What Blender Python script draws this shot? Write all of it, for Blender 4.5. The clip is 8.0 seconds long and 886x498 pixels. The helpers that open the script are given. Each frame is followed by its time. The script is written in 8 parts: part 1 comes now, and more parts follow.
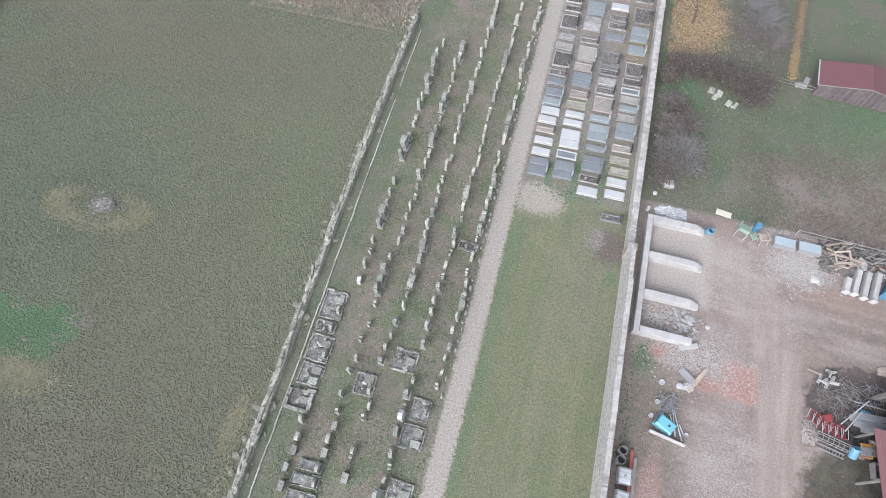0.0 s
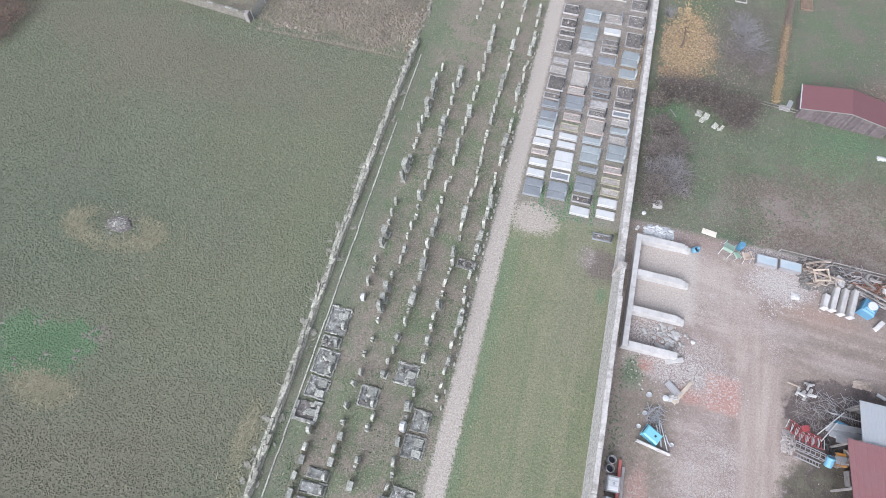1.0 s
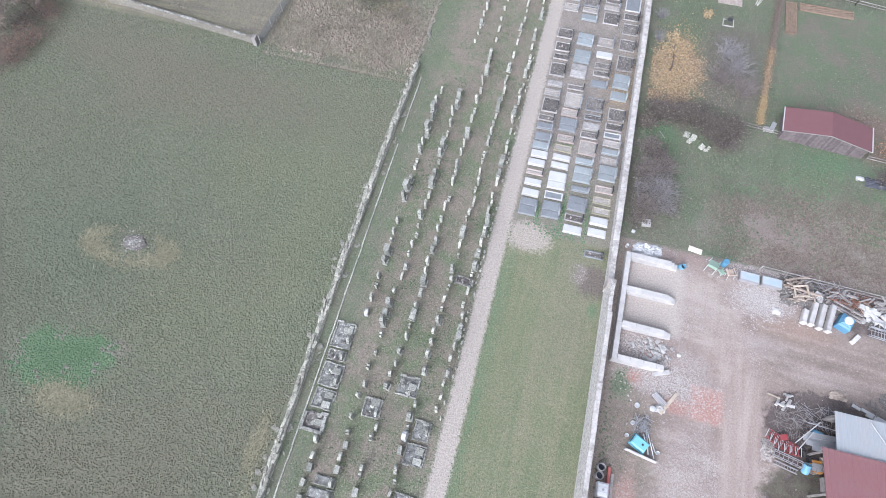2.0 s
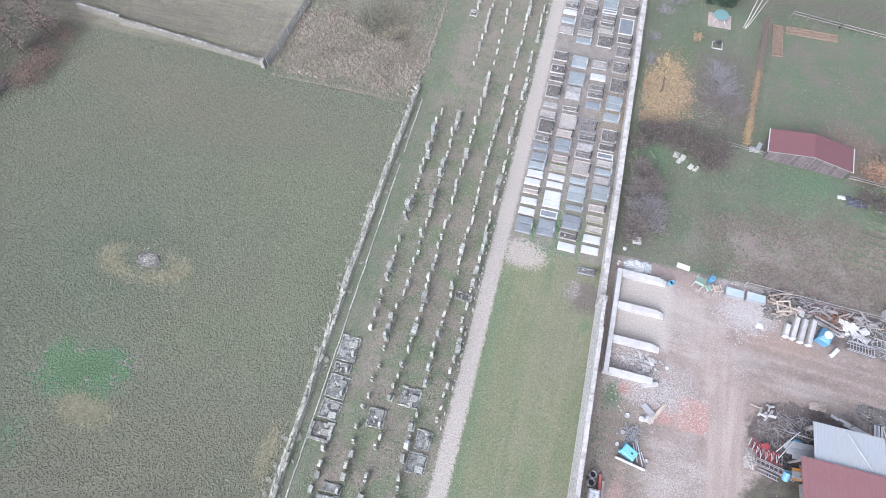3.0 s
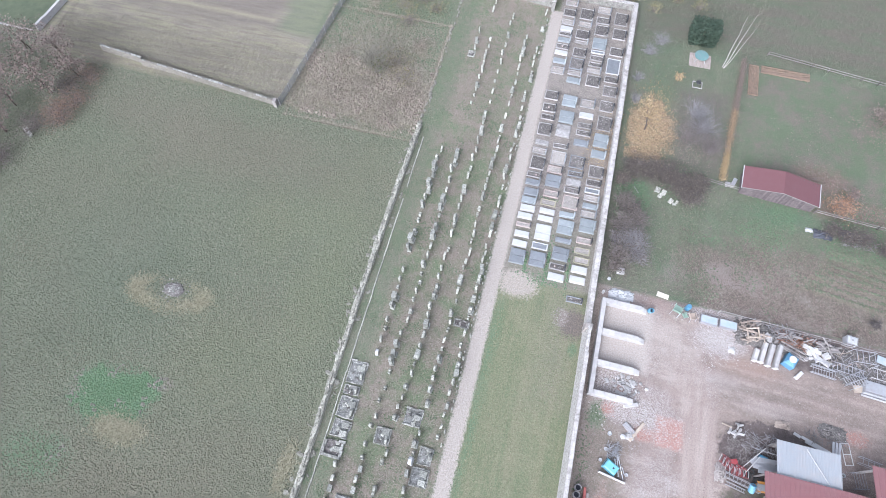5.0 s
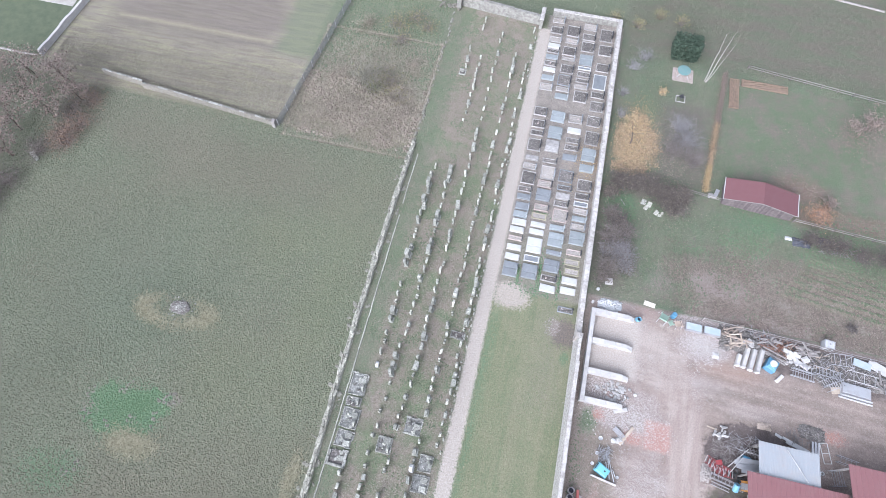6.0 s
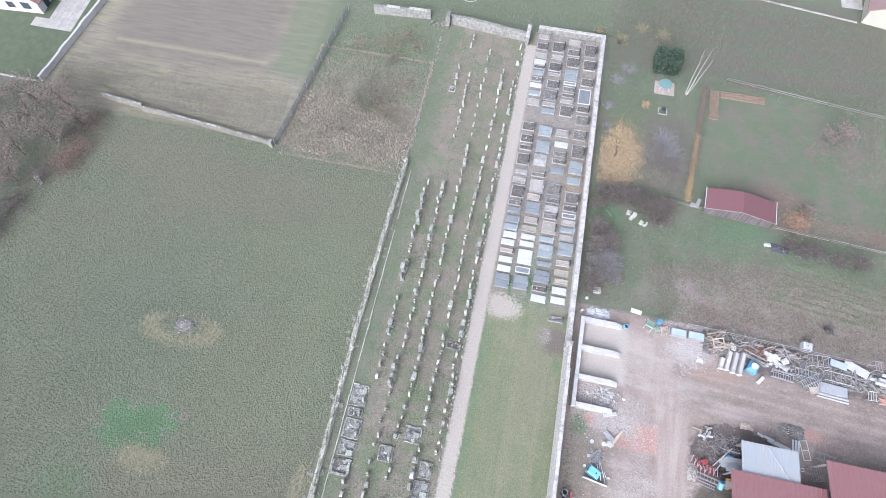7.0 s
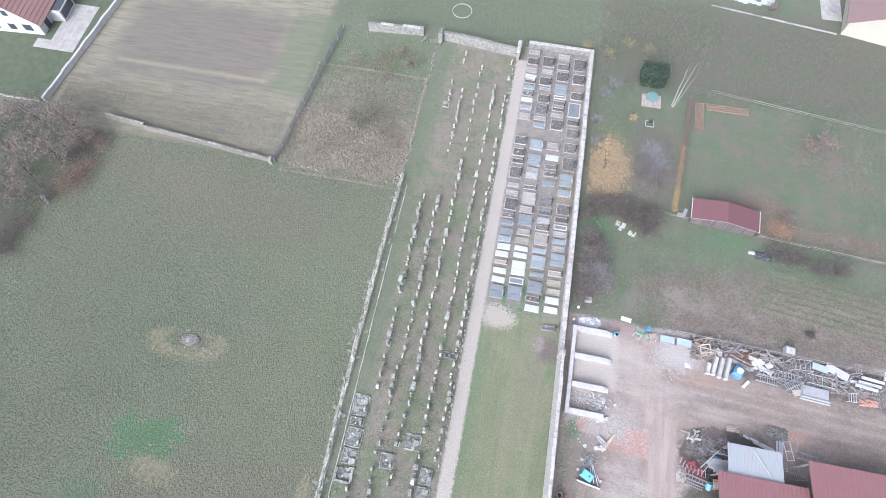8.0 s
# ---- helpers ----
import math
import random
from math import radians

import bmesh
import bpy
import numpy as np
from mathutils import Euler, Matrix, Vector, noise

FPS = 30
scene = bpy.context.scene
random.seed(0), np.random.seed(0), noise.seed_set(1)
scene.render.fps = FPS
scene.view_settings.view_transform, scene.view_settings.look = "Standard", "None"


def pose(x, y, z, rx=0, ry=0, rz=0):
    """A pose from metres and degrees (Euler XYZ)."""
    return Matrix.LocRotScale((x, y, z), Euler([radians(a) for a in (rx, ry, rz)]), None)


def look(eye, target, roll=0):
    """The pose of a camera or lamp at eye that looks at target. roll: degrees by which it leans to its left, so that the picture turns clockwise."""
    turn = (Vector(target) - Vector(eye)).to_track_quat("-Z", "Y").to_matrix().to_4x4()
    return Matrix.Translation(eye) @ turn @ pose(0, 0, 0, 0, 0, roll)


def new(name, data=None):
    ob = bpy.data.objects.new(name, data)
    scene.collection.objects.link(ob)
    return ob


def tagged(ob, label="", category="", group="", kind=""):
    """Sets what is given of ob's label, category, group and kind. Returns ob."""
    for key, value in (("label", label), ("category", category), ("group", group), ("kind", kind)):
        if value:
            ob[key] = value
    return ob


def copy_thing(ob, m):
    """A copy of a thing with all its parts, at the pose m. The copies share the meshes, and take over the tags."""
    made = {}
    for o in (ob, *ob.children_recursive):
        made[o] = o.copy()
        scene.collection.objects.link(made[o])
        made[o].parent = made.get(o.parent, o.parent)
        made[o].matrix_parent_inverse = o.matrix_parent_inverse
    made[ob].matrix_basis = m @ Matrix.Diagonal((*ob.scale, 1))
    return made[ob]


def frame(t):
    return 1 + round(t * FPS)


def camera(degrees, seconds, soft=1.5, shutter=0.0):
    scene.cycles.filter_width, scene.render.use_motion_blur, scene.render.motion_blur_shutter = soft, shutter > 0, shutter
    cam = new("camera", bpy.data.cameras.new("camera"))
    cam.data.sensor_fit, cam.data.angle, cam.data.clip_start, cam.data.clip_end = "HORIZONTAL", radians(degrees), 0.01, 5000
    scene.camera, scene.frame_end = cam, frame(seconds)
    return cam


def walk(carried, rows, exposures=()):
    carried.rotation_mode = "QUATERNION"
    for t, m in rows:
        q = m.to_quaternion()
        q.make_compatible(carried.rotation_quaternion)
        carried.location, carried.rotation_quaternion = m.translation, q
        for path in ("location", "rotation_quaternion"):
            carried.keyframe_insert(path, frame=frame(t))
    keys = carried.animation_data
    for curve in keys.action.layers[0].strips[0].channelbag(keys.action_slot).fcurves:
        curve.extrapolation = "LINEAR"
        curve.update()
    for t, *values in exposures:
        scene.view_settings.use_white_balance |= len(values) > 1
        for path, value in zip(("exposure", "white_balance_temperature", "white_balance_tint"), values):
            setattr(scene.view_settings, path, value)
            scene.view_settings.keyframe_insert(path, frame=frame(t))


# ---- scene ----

# ---- camera: a drone climbing straight up, looking steeply down ----
cam = camera(73.0, 8.0, soft=0.6)
PATH = [  # seconds, x, y, z, heading, pitch
    (0, 0.00, 0.00, 50.00, 14.77, -64.56),
    (0.5, -0.01, 0.13, 51.70, 14.78, -64.51),
    (1, -0.02, 0.30, 53.38, 14.73, -64.52),
    (1.5, -0.03, 0.44, 55.16, 14.68, -64.52),
    (3, -0.15, 0.82, 60.58, 14.64, -64.48),
    (3.5, -0.23, 1.05, 62.39, 14.65, -64.53),
    (4, -0.28, 1.32, 64.21, 14.68, -64.61),
    (4.5, -0.34, 1.53, 66.02, 14.73, -64.68),
    (6, -0.56, 2.09, 71.40, 13.41, -64.73),
    (6.5, -0.64, 2.24, 73.21, 12.70, -64.74),
    (7, -0.70, 2.42, 75.02, 11.98, -64.74),
    (7.5, -0.74, 2.62, 76.79, 11.30, -64.75),
    (8, -0.83, 2.87, 78.42, 11.04, -64.80),
]
walk(cam, [(t, pose(x, y, z, 90 + pitch, 0, yaw)) for t, x, y, z, yaw, pitch in PATH],
     exposures=[(0.0, 0.82, 5840, 12), (1.5, 1.0, 5680, 14), (4.0, 1.17, 5590, 15), (8.0, 1.22, 5590, 14.5)])

# ---- world, sun ----
world = bpy.data.worlds.new("overcast_sky")
scene.world = world
world.use_nodes = True
wn = world.node_tree.nodes
sky = wn.new("ShaderNodeTexSky")
sky.sky_type, sky.sun_disc = "NISHITA", False
sky.sun_elevation, sky.sun_rotation = radians(38), radians(200)
sky.air_density, sky.dust_density, sky.ozone_density = 1.0, 6.0, 1.0
veil = wn.new("ShaderNodeHueSaturation")  # a closed grey cloud cover
veil.inputs["Saturation"].default_value = 0.3
world.node_tree.links.new(sky.outputs[0], veil.inputs["Color"])
world.node_tree.links.new(veil.outputs[0], wn["Background"].inputs["Color"])
wn["Background"].inputs["Strength"].default_value = 0.14
sun_data = bpy.data.lights.new("sun", "SUN")
sun_data.energy, sun_data.angle, sun_data.color = 0.6, radians(85), (1.0, 0.96, 0.9)
sun = new("sun", sun_data)
sun.matrix_world = look((0, 0, 0), (math.sin(radians(200)) * -0.79, math.cos(radians(200)) * -0.79, -0.62))


# ---- materials ----
class Graph:
    """Small helper that writes node materials."""

    def __init__(self, name, rough=0.8, spec=0.3):
        self.mat = bpy.data.materials.new(name)
        self.mat.use_nodes = True
        self.t = self.mat.node_tree
        self.bsdf = self.t.nodes["Principled BSDF"]
        self.bsdf.inputs["Roughness"].default_value = rough
        self.bsdf.inputs["Specular IOR Level"].default_value = spec
        self.geo = self.t.nodes.new("ShaderNodeNewGeometry")
        self.tc = self.t.nodes.new("ShaderNodeTexCoord")
        self.cache = {}

    def put(self, socket, value):
        if isinstance(value, bpy.types.NodeSocket):
            self.t.links.new(value, socket)
        else:
            socket.default_value = value

    def m(self, op, a, b=0.0, clamp=False):
        n = self.t.nodes.new("ShaderNodeMath")
        n.operation, n.use_clamp = op, clamp
        self.put(n.inputs[0], a)
        self.put(n.inputs[1], b)
        return n.outputs[0]

    def noise(self, scale, detail=3.0, rough=0.55, where=None, stretch=None):
        key = (scale, detail, rough, where, stretch)
        if key in self.cache:
            return self.cache[key]
        n = self.t.nodes.new("ShaderNodeTexNoise")
        n.inputs["Scale"].default_value, n.inputs["Detail"].default_value = scale, detail
        n.inputs["Roughness"].default_value = rough
        vec = self.tc.outputs["Object"] if where == "object" else self.geo.outputs["Position"]
        if stretch:
            mp = self.t.nodes.new("ShaderNodeMapping")
            mp.inputs["Scale"].default_value = stretch
            self.t.links.new(vec, mp.inputs["Vector"])
            vec = mp.outputs[0]
        self.t.links.new(vec, n.inputs["Vector"])
        self.cache[key] = n.outputs["Fac"]
        return n.outputs["Fac"]

    def voronoi(self, scale, out="Distance", feature="F1"):
        n = self.t.nodes.new("ShaderNodeTexVoronoi")
        n.feature = feature
        n.inputs["Scale"].default_value = scale
        self.t.links.new(self.geo.outputs["Position"], n.inputs["Vector"])
        return n.outputs[out]

    def mix(self, fac, a, b):
        n = self.t.nodes.new("ShaderNodeMix")
        n.data_type = "RGBA"
        self.put(n.inputs[0], fac)
        for i, v in ((6, a), (7, b)):
            self.put(n.inputs[i], v if isinstance(v, bpy.types.NodeSocket) else (*v, 1.0))
        return n.outputs[2]

    def band(self, value, low, high):
        """0 below low, 1 above high."""
        n = self.t.nodes.new("ShaderNodeMapRange")
        n.inputs[1].default_value, n.inputs[2].default_value = low, high
        self.put(n.inputs[0], value)
        return n.outputs[0]

    def local(self, cx, cy, sx=1.0, sy=1.0, turn=0.0):
        """The plan seen from a point, scaled and turned."""
        n = self.t.nodes.new("ShaderNodeMapping")
        n.vector_type = "TEXTURE"
        n.inputs["Location"].default_value, n.inputs["Rotation"].default_value = (cx, cy, 0), (0, 0, turn)
        n.inputs["Scale"].default_value = (sx, sy, 1e6)
        self.t.links.new(self.geo.outputs["Position"], n.inputs["Vector"])
        return n.outputs[0]

    def vec(self, op, a, b=(0, 0, 0), out="Vector"):
        n = self.t.nodes.new("ShaderNodeVectorMath")
        n.operation = op
        self.put(n.inputs[0], a)
        self.put(n.inputs[1], b)
        return n.outputs[out]

    def edge(self, d, rim, soft, ragged, rough):
        """1 where d lies inside the rim, with a border frayed by a noise."""
        n = self.t.nodes.new("ShaderNodeMath")
        n.operation = "MULTIPLY_ADD"
        self.put(n.inputs[0], rough)
        n.inputs[1].default_value = ragged * 4
        self.put(n.inputs[2], d)
        return self.band(n.outputs[0], rim + ragged * 2 + soft, rim + ragged * 2 - soft)

    def spot(self, cx, cy, rx, ry, soft=0.5, ragged=0.5, rough=None):
        """1 inside a ragged oval of the plan, 0 outside."""
        return self.edge(self.vec("LENGTH", self.local(cx, cy, rx, ry), out="Value"), 1.0, soft, ragged, rough or self.noise(0.22, 5.0, 0.65))

    def strip(self, cx, cy, hx, hy, turn, soft, ragged, rough):
        """1 inside a ragged rectangle of the plan, 0 outside."""
        v = self.vec("SUBTRACT", self.vec("ABSOLUTE", self.local(cx, cy, 1.0, 1.0, turn)), (hx, hy, 0))
        xyz = self.t.nodes.new("ShaderNodeSeparateXYZ")
        self.t.links.new(v, xyz.inputs[0])
        return self.edge(self.m("MAXIMUM", xyz.outputs[0], xyz.outputs[1]), 0.0, soft, ragged, rough)

    def random(self):
        return self.t.nodes.new("ShaderNodeObjectInfo").outputs["Random"]

    def bump(self, height, strength=0.4, distance=0.05):
        n = self.t.nodes.new("ShaderNodeBump")
        n.inputs["Strength"].default_value, n.inputs["Distance"].default_value = strength, distance
        self.t.links.new(height, n.inputs["Height"])
        self.t.links.new(n.outputs[0], self.bsdf.inputs["Normal"])

    def out(self, colour):
        self.put(self.bsdf.inputs["Base Color"], colour if isinstance(colour, bpy.types.NodeSocket) else (*colour, 1.0))
        return self.mat


def stone_mat(name, base, dark, spots, rough=0.85, spots_at=0.62, vary=0.35, scale=4.0, bump=0.5, spec=0.3):
    """Stone, concrete or soil: a base colour, dark weathering, pale or mossy spots, and a tone of its own for each piece."""
    g = Graph(name, rough, spec)
    col = g.mix(g.band(g.noise(scale, 5.0, 0.65), 0.38, 0.68), base, dark)
    col = g.mix(g.band(g.noise(scale * 2.3, 4.0, 0.7), spots_at, spots_at + 0.1), col, spots)
    tone = g.m("MULTIPLY_ADD", g.random(), vary)
    tone.node.inputs[2].default_value = 1.0 - vary / 2
    hsv = g.t.nodes.new("ShaderNodeHueSaturation")
    g.t.links.new(tone, hsv.inputs["Value"])
    g.t.links.new(col, hsv.inputs["Color"])
    g.bump(g.noise(scale * 5, 4.0, 0.7), bump, 0.04)
    return g.out(hsv.outputs[0])


def plain_mat(name, colour, rough=0.5, metal=0.0, wear=(0.25, 0.24, 0.23), amount=0.35, scale=1.5, spec=0.4, vary=0.12):
    """Paint, plastic or metal with dirt on it."""
    g = Graph(name, rough, spec)
    g.bsdf.inputs["Metallic"].default_value = metal
    dirt = g.m("MULTIPLY", g.band(g.noise(scale, 5.0, 0.65), 0.45, 0.75), amount)
    col = g.mix(dirt, colour, wear)
    col = g.mix(g.m("MULTIPLY", g.band(g.noise(scale * 9, 3.0, 0.6), 0.5, 0.75), amount * 0.5), col, wear)
    tone = g.m("MULTIPLY_ADD", g.random(), vary)
    tone.node.inputs[2].default_value = 1.0 - vary / 2
    hsv = g.t.nodes.new("ShaderNodeHueSaturation")
    g.t.links.new(tone, hsv.inputs["Value"])
    g.t.links.new(col, hsv.inputs["Color"])
    g.bump(g.noise(scale * 12, 3.0, 0.6), 0.15, 0.02)
    return g.out(hsv.outputs[0])


MEADOW_ZONES = (  # broad patches of the meadow: centre, radii, share, colour
    (-38.0, 40.5, 15.0, 5.0, 0.6, (0.165, 0.148, 0.112)), (-55.0, 44.0, 10.0, 4.0, 0.5, (0.17, 0.155, 0.118)),
    (-29.5, 31.5, 4.5, 4.0, 0.3, (0.182, 0.188, 0.112)), (-21.5, 24.0, 3.6, 15.0, 0.45, (0.176, 0.188, 0.116)),
    (-46.0, 21.0, 9.0, 8.0, 0.45, (0.118, 0.138, 0.1)), (-25.0, 2.0, 13.0, 7.0, 0.55, (0.163, 0.156, 0.112)),
    (-36.0, -4.0, 10.0, 5.0, 0.55, (0.158, 0.142, 0.105)), (-30.0, 13.0, 5.0, 6.0, 0.4, (0.172, 0.174, 0.11)),
    (-55.0, 8.0, 8.0, 9.0, 0.4, (0.132, 0.14, 0.1)), (-60.0, 30.0, 9.0, 6.0, 0.4, (0.158, 0.152, 0.11)),
)


def meadow_zones(g, col):
    """The meadow's broad patches of olive, brown and grey-green laid over a turf colour."""
    for cx, cy, rx, ry, k, tint in MEADOW_ZONES:
        share = g.spot(cx, cy, rx, ry, 0.6, 0.5)
        share.node.inputs[4].default_value = k
        col = g.mix(share, col, tint)
    return col


def leaf_mat(name, a, b, c, rough=0.7, far=None, zones=False):
    """Leaves and twigs: three colours by clump, and a fourth in broad patches."""
    g = Graph(name, rough, 0.2)
    isl = g.geo.outputs["Random Per Island"]
    col = g.mix(g.band(isl, 0.2, 0.7), a, b)
    col = g.mix(g.band(isl, 0.75, 0.95), col, c)
    col = g.mix(g.m("MULTIPLY", g.noise(0.6, 3.0), 0.5), col, a)
    if far:
        col = g.mix(g.m("MULTIPLY", g.band(g.noise(0.09, 5.0, 0.65), 0.42, 0.64), 0.55), col, far)
    if zones:
        tint = meadow_zones(g, col)
        col = g.mix(g.m("MULTIPLY_ADD", g.band(isl, 0.15, 0.95), -0.45), tint, col)
        col.node.inputs[0].links[0].from_node.inputs[2].default_value = 0.55
    return g.out(col)


def ground_mat(zone):
    """The ground of one part of the place: meadow, burial, garden or yard, with ragged borders inside it."""
    g = Graph(zone + "_ground", 0.85, 0.4)
    fine, mid, wide, huge = g.noise(5.0, 4.0, 0.75), g.noise(1.1, 5.0, 0.7), g.noise(0.22, 5.0, 0.65), g.noise(0.06, 4.0, 0.6)
    grain = g.noise(14.0, 3.0, 0.8)
    clump = g.noise(2.8, 4.0, 0.7)

    def box(x0, x1, y0, y1, soft=0.3, ragged=0.5, rough=None):
        return g.strip((x0 + x1) / 2, (y0 + y1) / 2, (x1 - x0) / 2, (y1 - y0) / 2, 0.0, soft, ragged, rough or mid)

    def round_(cx, cy, rx, ry, soft=0.3, ragged=0.5, rough=None):
        return g.spot(cx, cy, rx, ry, soft, ragged, rough or mid)

    def slant(x0, y0, x1, y1, half, soft=0.3, ragged=0.4):
        """A strip along a line."""
        n = math.hypot(x1 - x0, y1 - y0)
        return g.strip((x0 + x1) / 2, (y0 + y1) / 2, n / 2, half, math.atan2(y1 - y0, x1 - x0), soft, ragged, mid)

    def speck(scale, share):
        """Single chips, leaves or pebbles: that share of the cells of a mosaic."""
        sep = g.t.nodes.new("ShaderNodeSeparateColor")
        g.t.links.new(g.voronoi(scale, "Color"), sep.inputs[0])
        return g.band(sep.outputs[0], 1.0 - share, 1.02 - share)

    def both(a, b):
        return g.m("MULTIPLY", a, b)

    def part_of(a, k):
        """A mask thinned to the share k."""
        if a.node.bl_idname != "ShaderNodeMapRange":
            return g.m("MULTIPLY", a, k)
        a.node.inputs[4].default_value = k
        return a

    chips, chips2 = speck(15.0, 0.16), speck(22.0, 0.2)
    if zone == "meadow":
        # turf of the meadow: green, olive and straw
        turf = g.mix(g.band(wide, 0.35, 0.65), MEADOW_A, MEADOW_B)
        turf = g.mix(g.m("MULTIPLY", g.band(mid, 0.45, 0.75), 0.5), turf, MEADOW_C)
        turf = g.mix(g.m("MULTIPLY", g.band(fine, 0.5, 0.72), 0.55), turf, MEADOW_D)
        # shaded gaps and lit crests between tufts, put into the turf colour
        turf = g.mix(g.m("MULTIPLY", g.band(clump, 0.52, 0.42), 0.6), turf, MEADOW_D)
        turf = g.mix(g.m("MULTIPLY", g.band(clump, 0.54, 0.64), 0.75), turf, MEADOW_E)
        turf = meadow_zones(g, turf)
        col = g.mix(g.m("MULTIPLY", g.band(huge, 0.4, 0.65), 0.3), turf, MEADOW_C)
        # bare rings and the lush patch in the meadow
        straw = g.mix(g.band(fine, 0.35, 0.65), STRAW_A, STRAW_B)
        col = g.mix(part_of(round_(-38.9, 18.6, 5.0, 2.3, 0.25, 0.4), 0.6), col, straw)
        col = g.mix(part_of(round_(-38.6, 19.6, 3.2, 1.3, 0.3, 0.25), 0.9), col, turf)
        col = g.mix(part_of(round_(-37.6, 2.6, 2.8, 1.5, 0.3, 0.4), 0.9), col, straw)
        lush = g.mix(g.band(mid, 0.35, 0.7), LUSH_A, LUSH_B)
        lush = g.mix(g.m("MULTIPLY", g.band(clump, 0.48, 0.6), 0.6), lush, MEADOW_B)
        col = g.mix(part_of(round_(-40.0, 5.9, 4.6, 3.3, 0.22, 0.32), 0.85), col, lush)
        col = g.mix(part_of(round_(-37.4, 7.4, 2.6, 1.9, 0.25, 0.3), 0.8), col, lush)
        col = g.mix(part_of(round_(-45.0, -2.0, 4.0, 2.4, 0.3, 0.35), 0.7), col, lush)
        for cx, cy, rx, ry in ((-38.4, 5.5, 0.5, 0.4), (-41.0, 8.0, 0.9, 0.35), (-34.9, 8.4, 1.1, 0.8), (-38.2, 4.9, 0.6, 0.35), (-43.8, 5.6, 1.2, 0.7)):
            col = g.mix(part_of(round_(cx, cy, rx, ry, 0.3, 0.4), 0.7), col, EARTH_B)
        # fallow land and ploughed strips to the north-west
        fallow = g.mix(g.band(g.noise(0.5, 5.0, 0.7, None, (0.25, 2.0, 1.0)), 0.42, 0.58), STRAW_B, BRUSH_A)
        fallow = g.mix(g.m("MULTIPLY", g.band(g.noise(0.9, 4.0, 0.6, None, (0.25, 2.4, 1.0)), 0.52, 0.6), 0.6), fallow, EARTH_A)
        col = g.mix(part_of(box(-76.0, -36.0, 49.6, 130.0, 0.6, 0.5), 0.85), col, fallow)
        plough = g.mix(g.band(g.noise(0.8, 4.0, 0.6, None, (0.3, 2.4, 1.0)), 0.4, 0.6), PLOUGH_A, PLOUGH_B)
        col = g.mix(part_of(box(-70.5, -42.5, 61.2, 78.5, 1.6, 1.4, wide), 0.75), col, plough)
        col = g.mix(part_of(box(-69.0, -43.0, 63.4, 64.1, 0.35, 0.2), 0.75), col, STRAW_B)
        col = g.mix(part_of(box(-42.0, -34.0, 62.0, 80.0, 0.8, 0.8, wide), 0.6), col, g.mix(g.band(clump, 0.4, 0.6), MEADOW_A, OLD_GREEN))
        rough_land = g.mix(g.band(wide, 0.4, 0.6), BRUSH_A, STRAW_A)
        rough_land = g.mix(part_of(box(-36.0, -16.0, 61.0, 90.0, 3.0, 2.0, wide), 0.75), rough_land, g.mix(g.band(clump, 0.4, 0.6), MEADOW_B, OLD_GREEN))
        col = g.mix(part_of(box(-34.6, -17.6, 49.0, 77.6, 1.4, 1.3, wide), 0.75), col, rough_land)
        col = g.mix(part_of(slant(-36.4, 48.6, -33.2, 78.0, 0.7, 0.4, 0.3), 0.4), col, DITCH)
        # far land north of the walls
        col = g.mix(part_of(box(-32.0, 10.0, 80.5, 160.0, 2.0, 1.0, wide), 0.6), col, MEADOW_A)
    if zone == "burial":
        col = OLD_GRASS
        # old burial ground
        old = g.mix(g.band(g.noise(0.55, 5.0, 0.7), 0.4, 0.56), OLD_GRASS, OLD_EARTH)
        old = g.mix(g.m('MULTIPLY', g.band(clump, 0.52, 0.66), 0.45), old, OLD_GREEN)
        old = g.mix(g.m("MULTIPLY", g.band(wide, 0.5, 0.58), 0.7), old, MOSS)
        old = g.mix(g.m("MULTIPLY", g.band(wide, 0.46, 0.38), 0.55), old, OLD_EARTH)
        old = g.mix(g.m("MULTIPLY", chips, 0.55), old, LITTER)
        old = g.mix(g.m("MULTIPLY", chips2, 0.4), old, MEADOW_D)
        old = g.mix(g.m("MULTIPLY", g.band(fine, 0.55, 0.7), 0.5), old, LITTER)
        old = g.mix(part_of(box(-16.4, -13.2, -40.0, 78.0, 0.6, 0.4), 0.6), old, OLD_GREEN)
        old = g.mix(both(box(-13.0, -2.4, 48.0, 78.0, 2.0, 0.8, wide), part_of(g.band(mid, 0.4, 0.55), 0.6)), old, OLD_EARTH)
        col = g.mix(box(-16.2, -2.4, -40.0, 78.0, 0.3, 0.15), col, old)
        # graves' ground, mown lawn, path
        gravel = g.mix(g.band(fine, 0.35, 0.65), GRAVEL_A, GRAVEL_B)
        gravel = g.mix(g.m("MULTIPLY", chips2, 0.3), gravel, LITTER)
        gravel = g.mix(g.m("MULTIPLY", chips, 0.2), gravel, CHIPS)
        plot = g.mix(g.band(mid, 0.4, 0.65), PLOT_A, PLOT_B)
        plot = g.mix(g.m("MULTIPLY", g.band(fine, 0.52, 0.68), 0.6), plot, LITTER)
        plot = g.mix(g.m("MULTIPLY", chips, 0.5), plot, LITTER)
        plot = g.mix(g.m("MULTIPLY", chips2, 0.4), plot, SOIL_B)
        plot = g.mix(part_of(box(-1.0, 10.5, 30.0, 40.0, 1.5, 0.8), 0.4), plot, OLD_GRASS)
        lawn = g.mix(g.band(g.noise(0.7, 4.0, 0.6, None, (2.2, 0.08, 1.0)), 0.44, 0.56), LAWN_A, LAWN_B)
        lawn = g.mix(g.m("MULTIPLY", g.band(fine, 0.5, 0.7), 0.4), lawn, MEADOW_D)
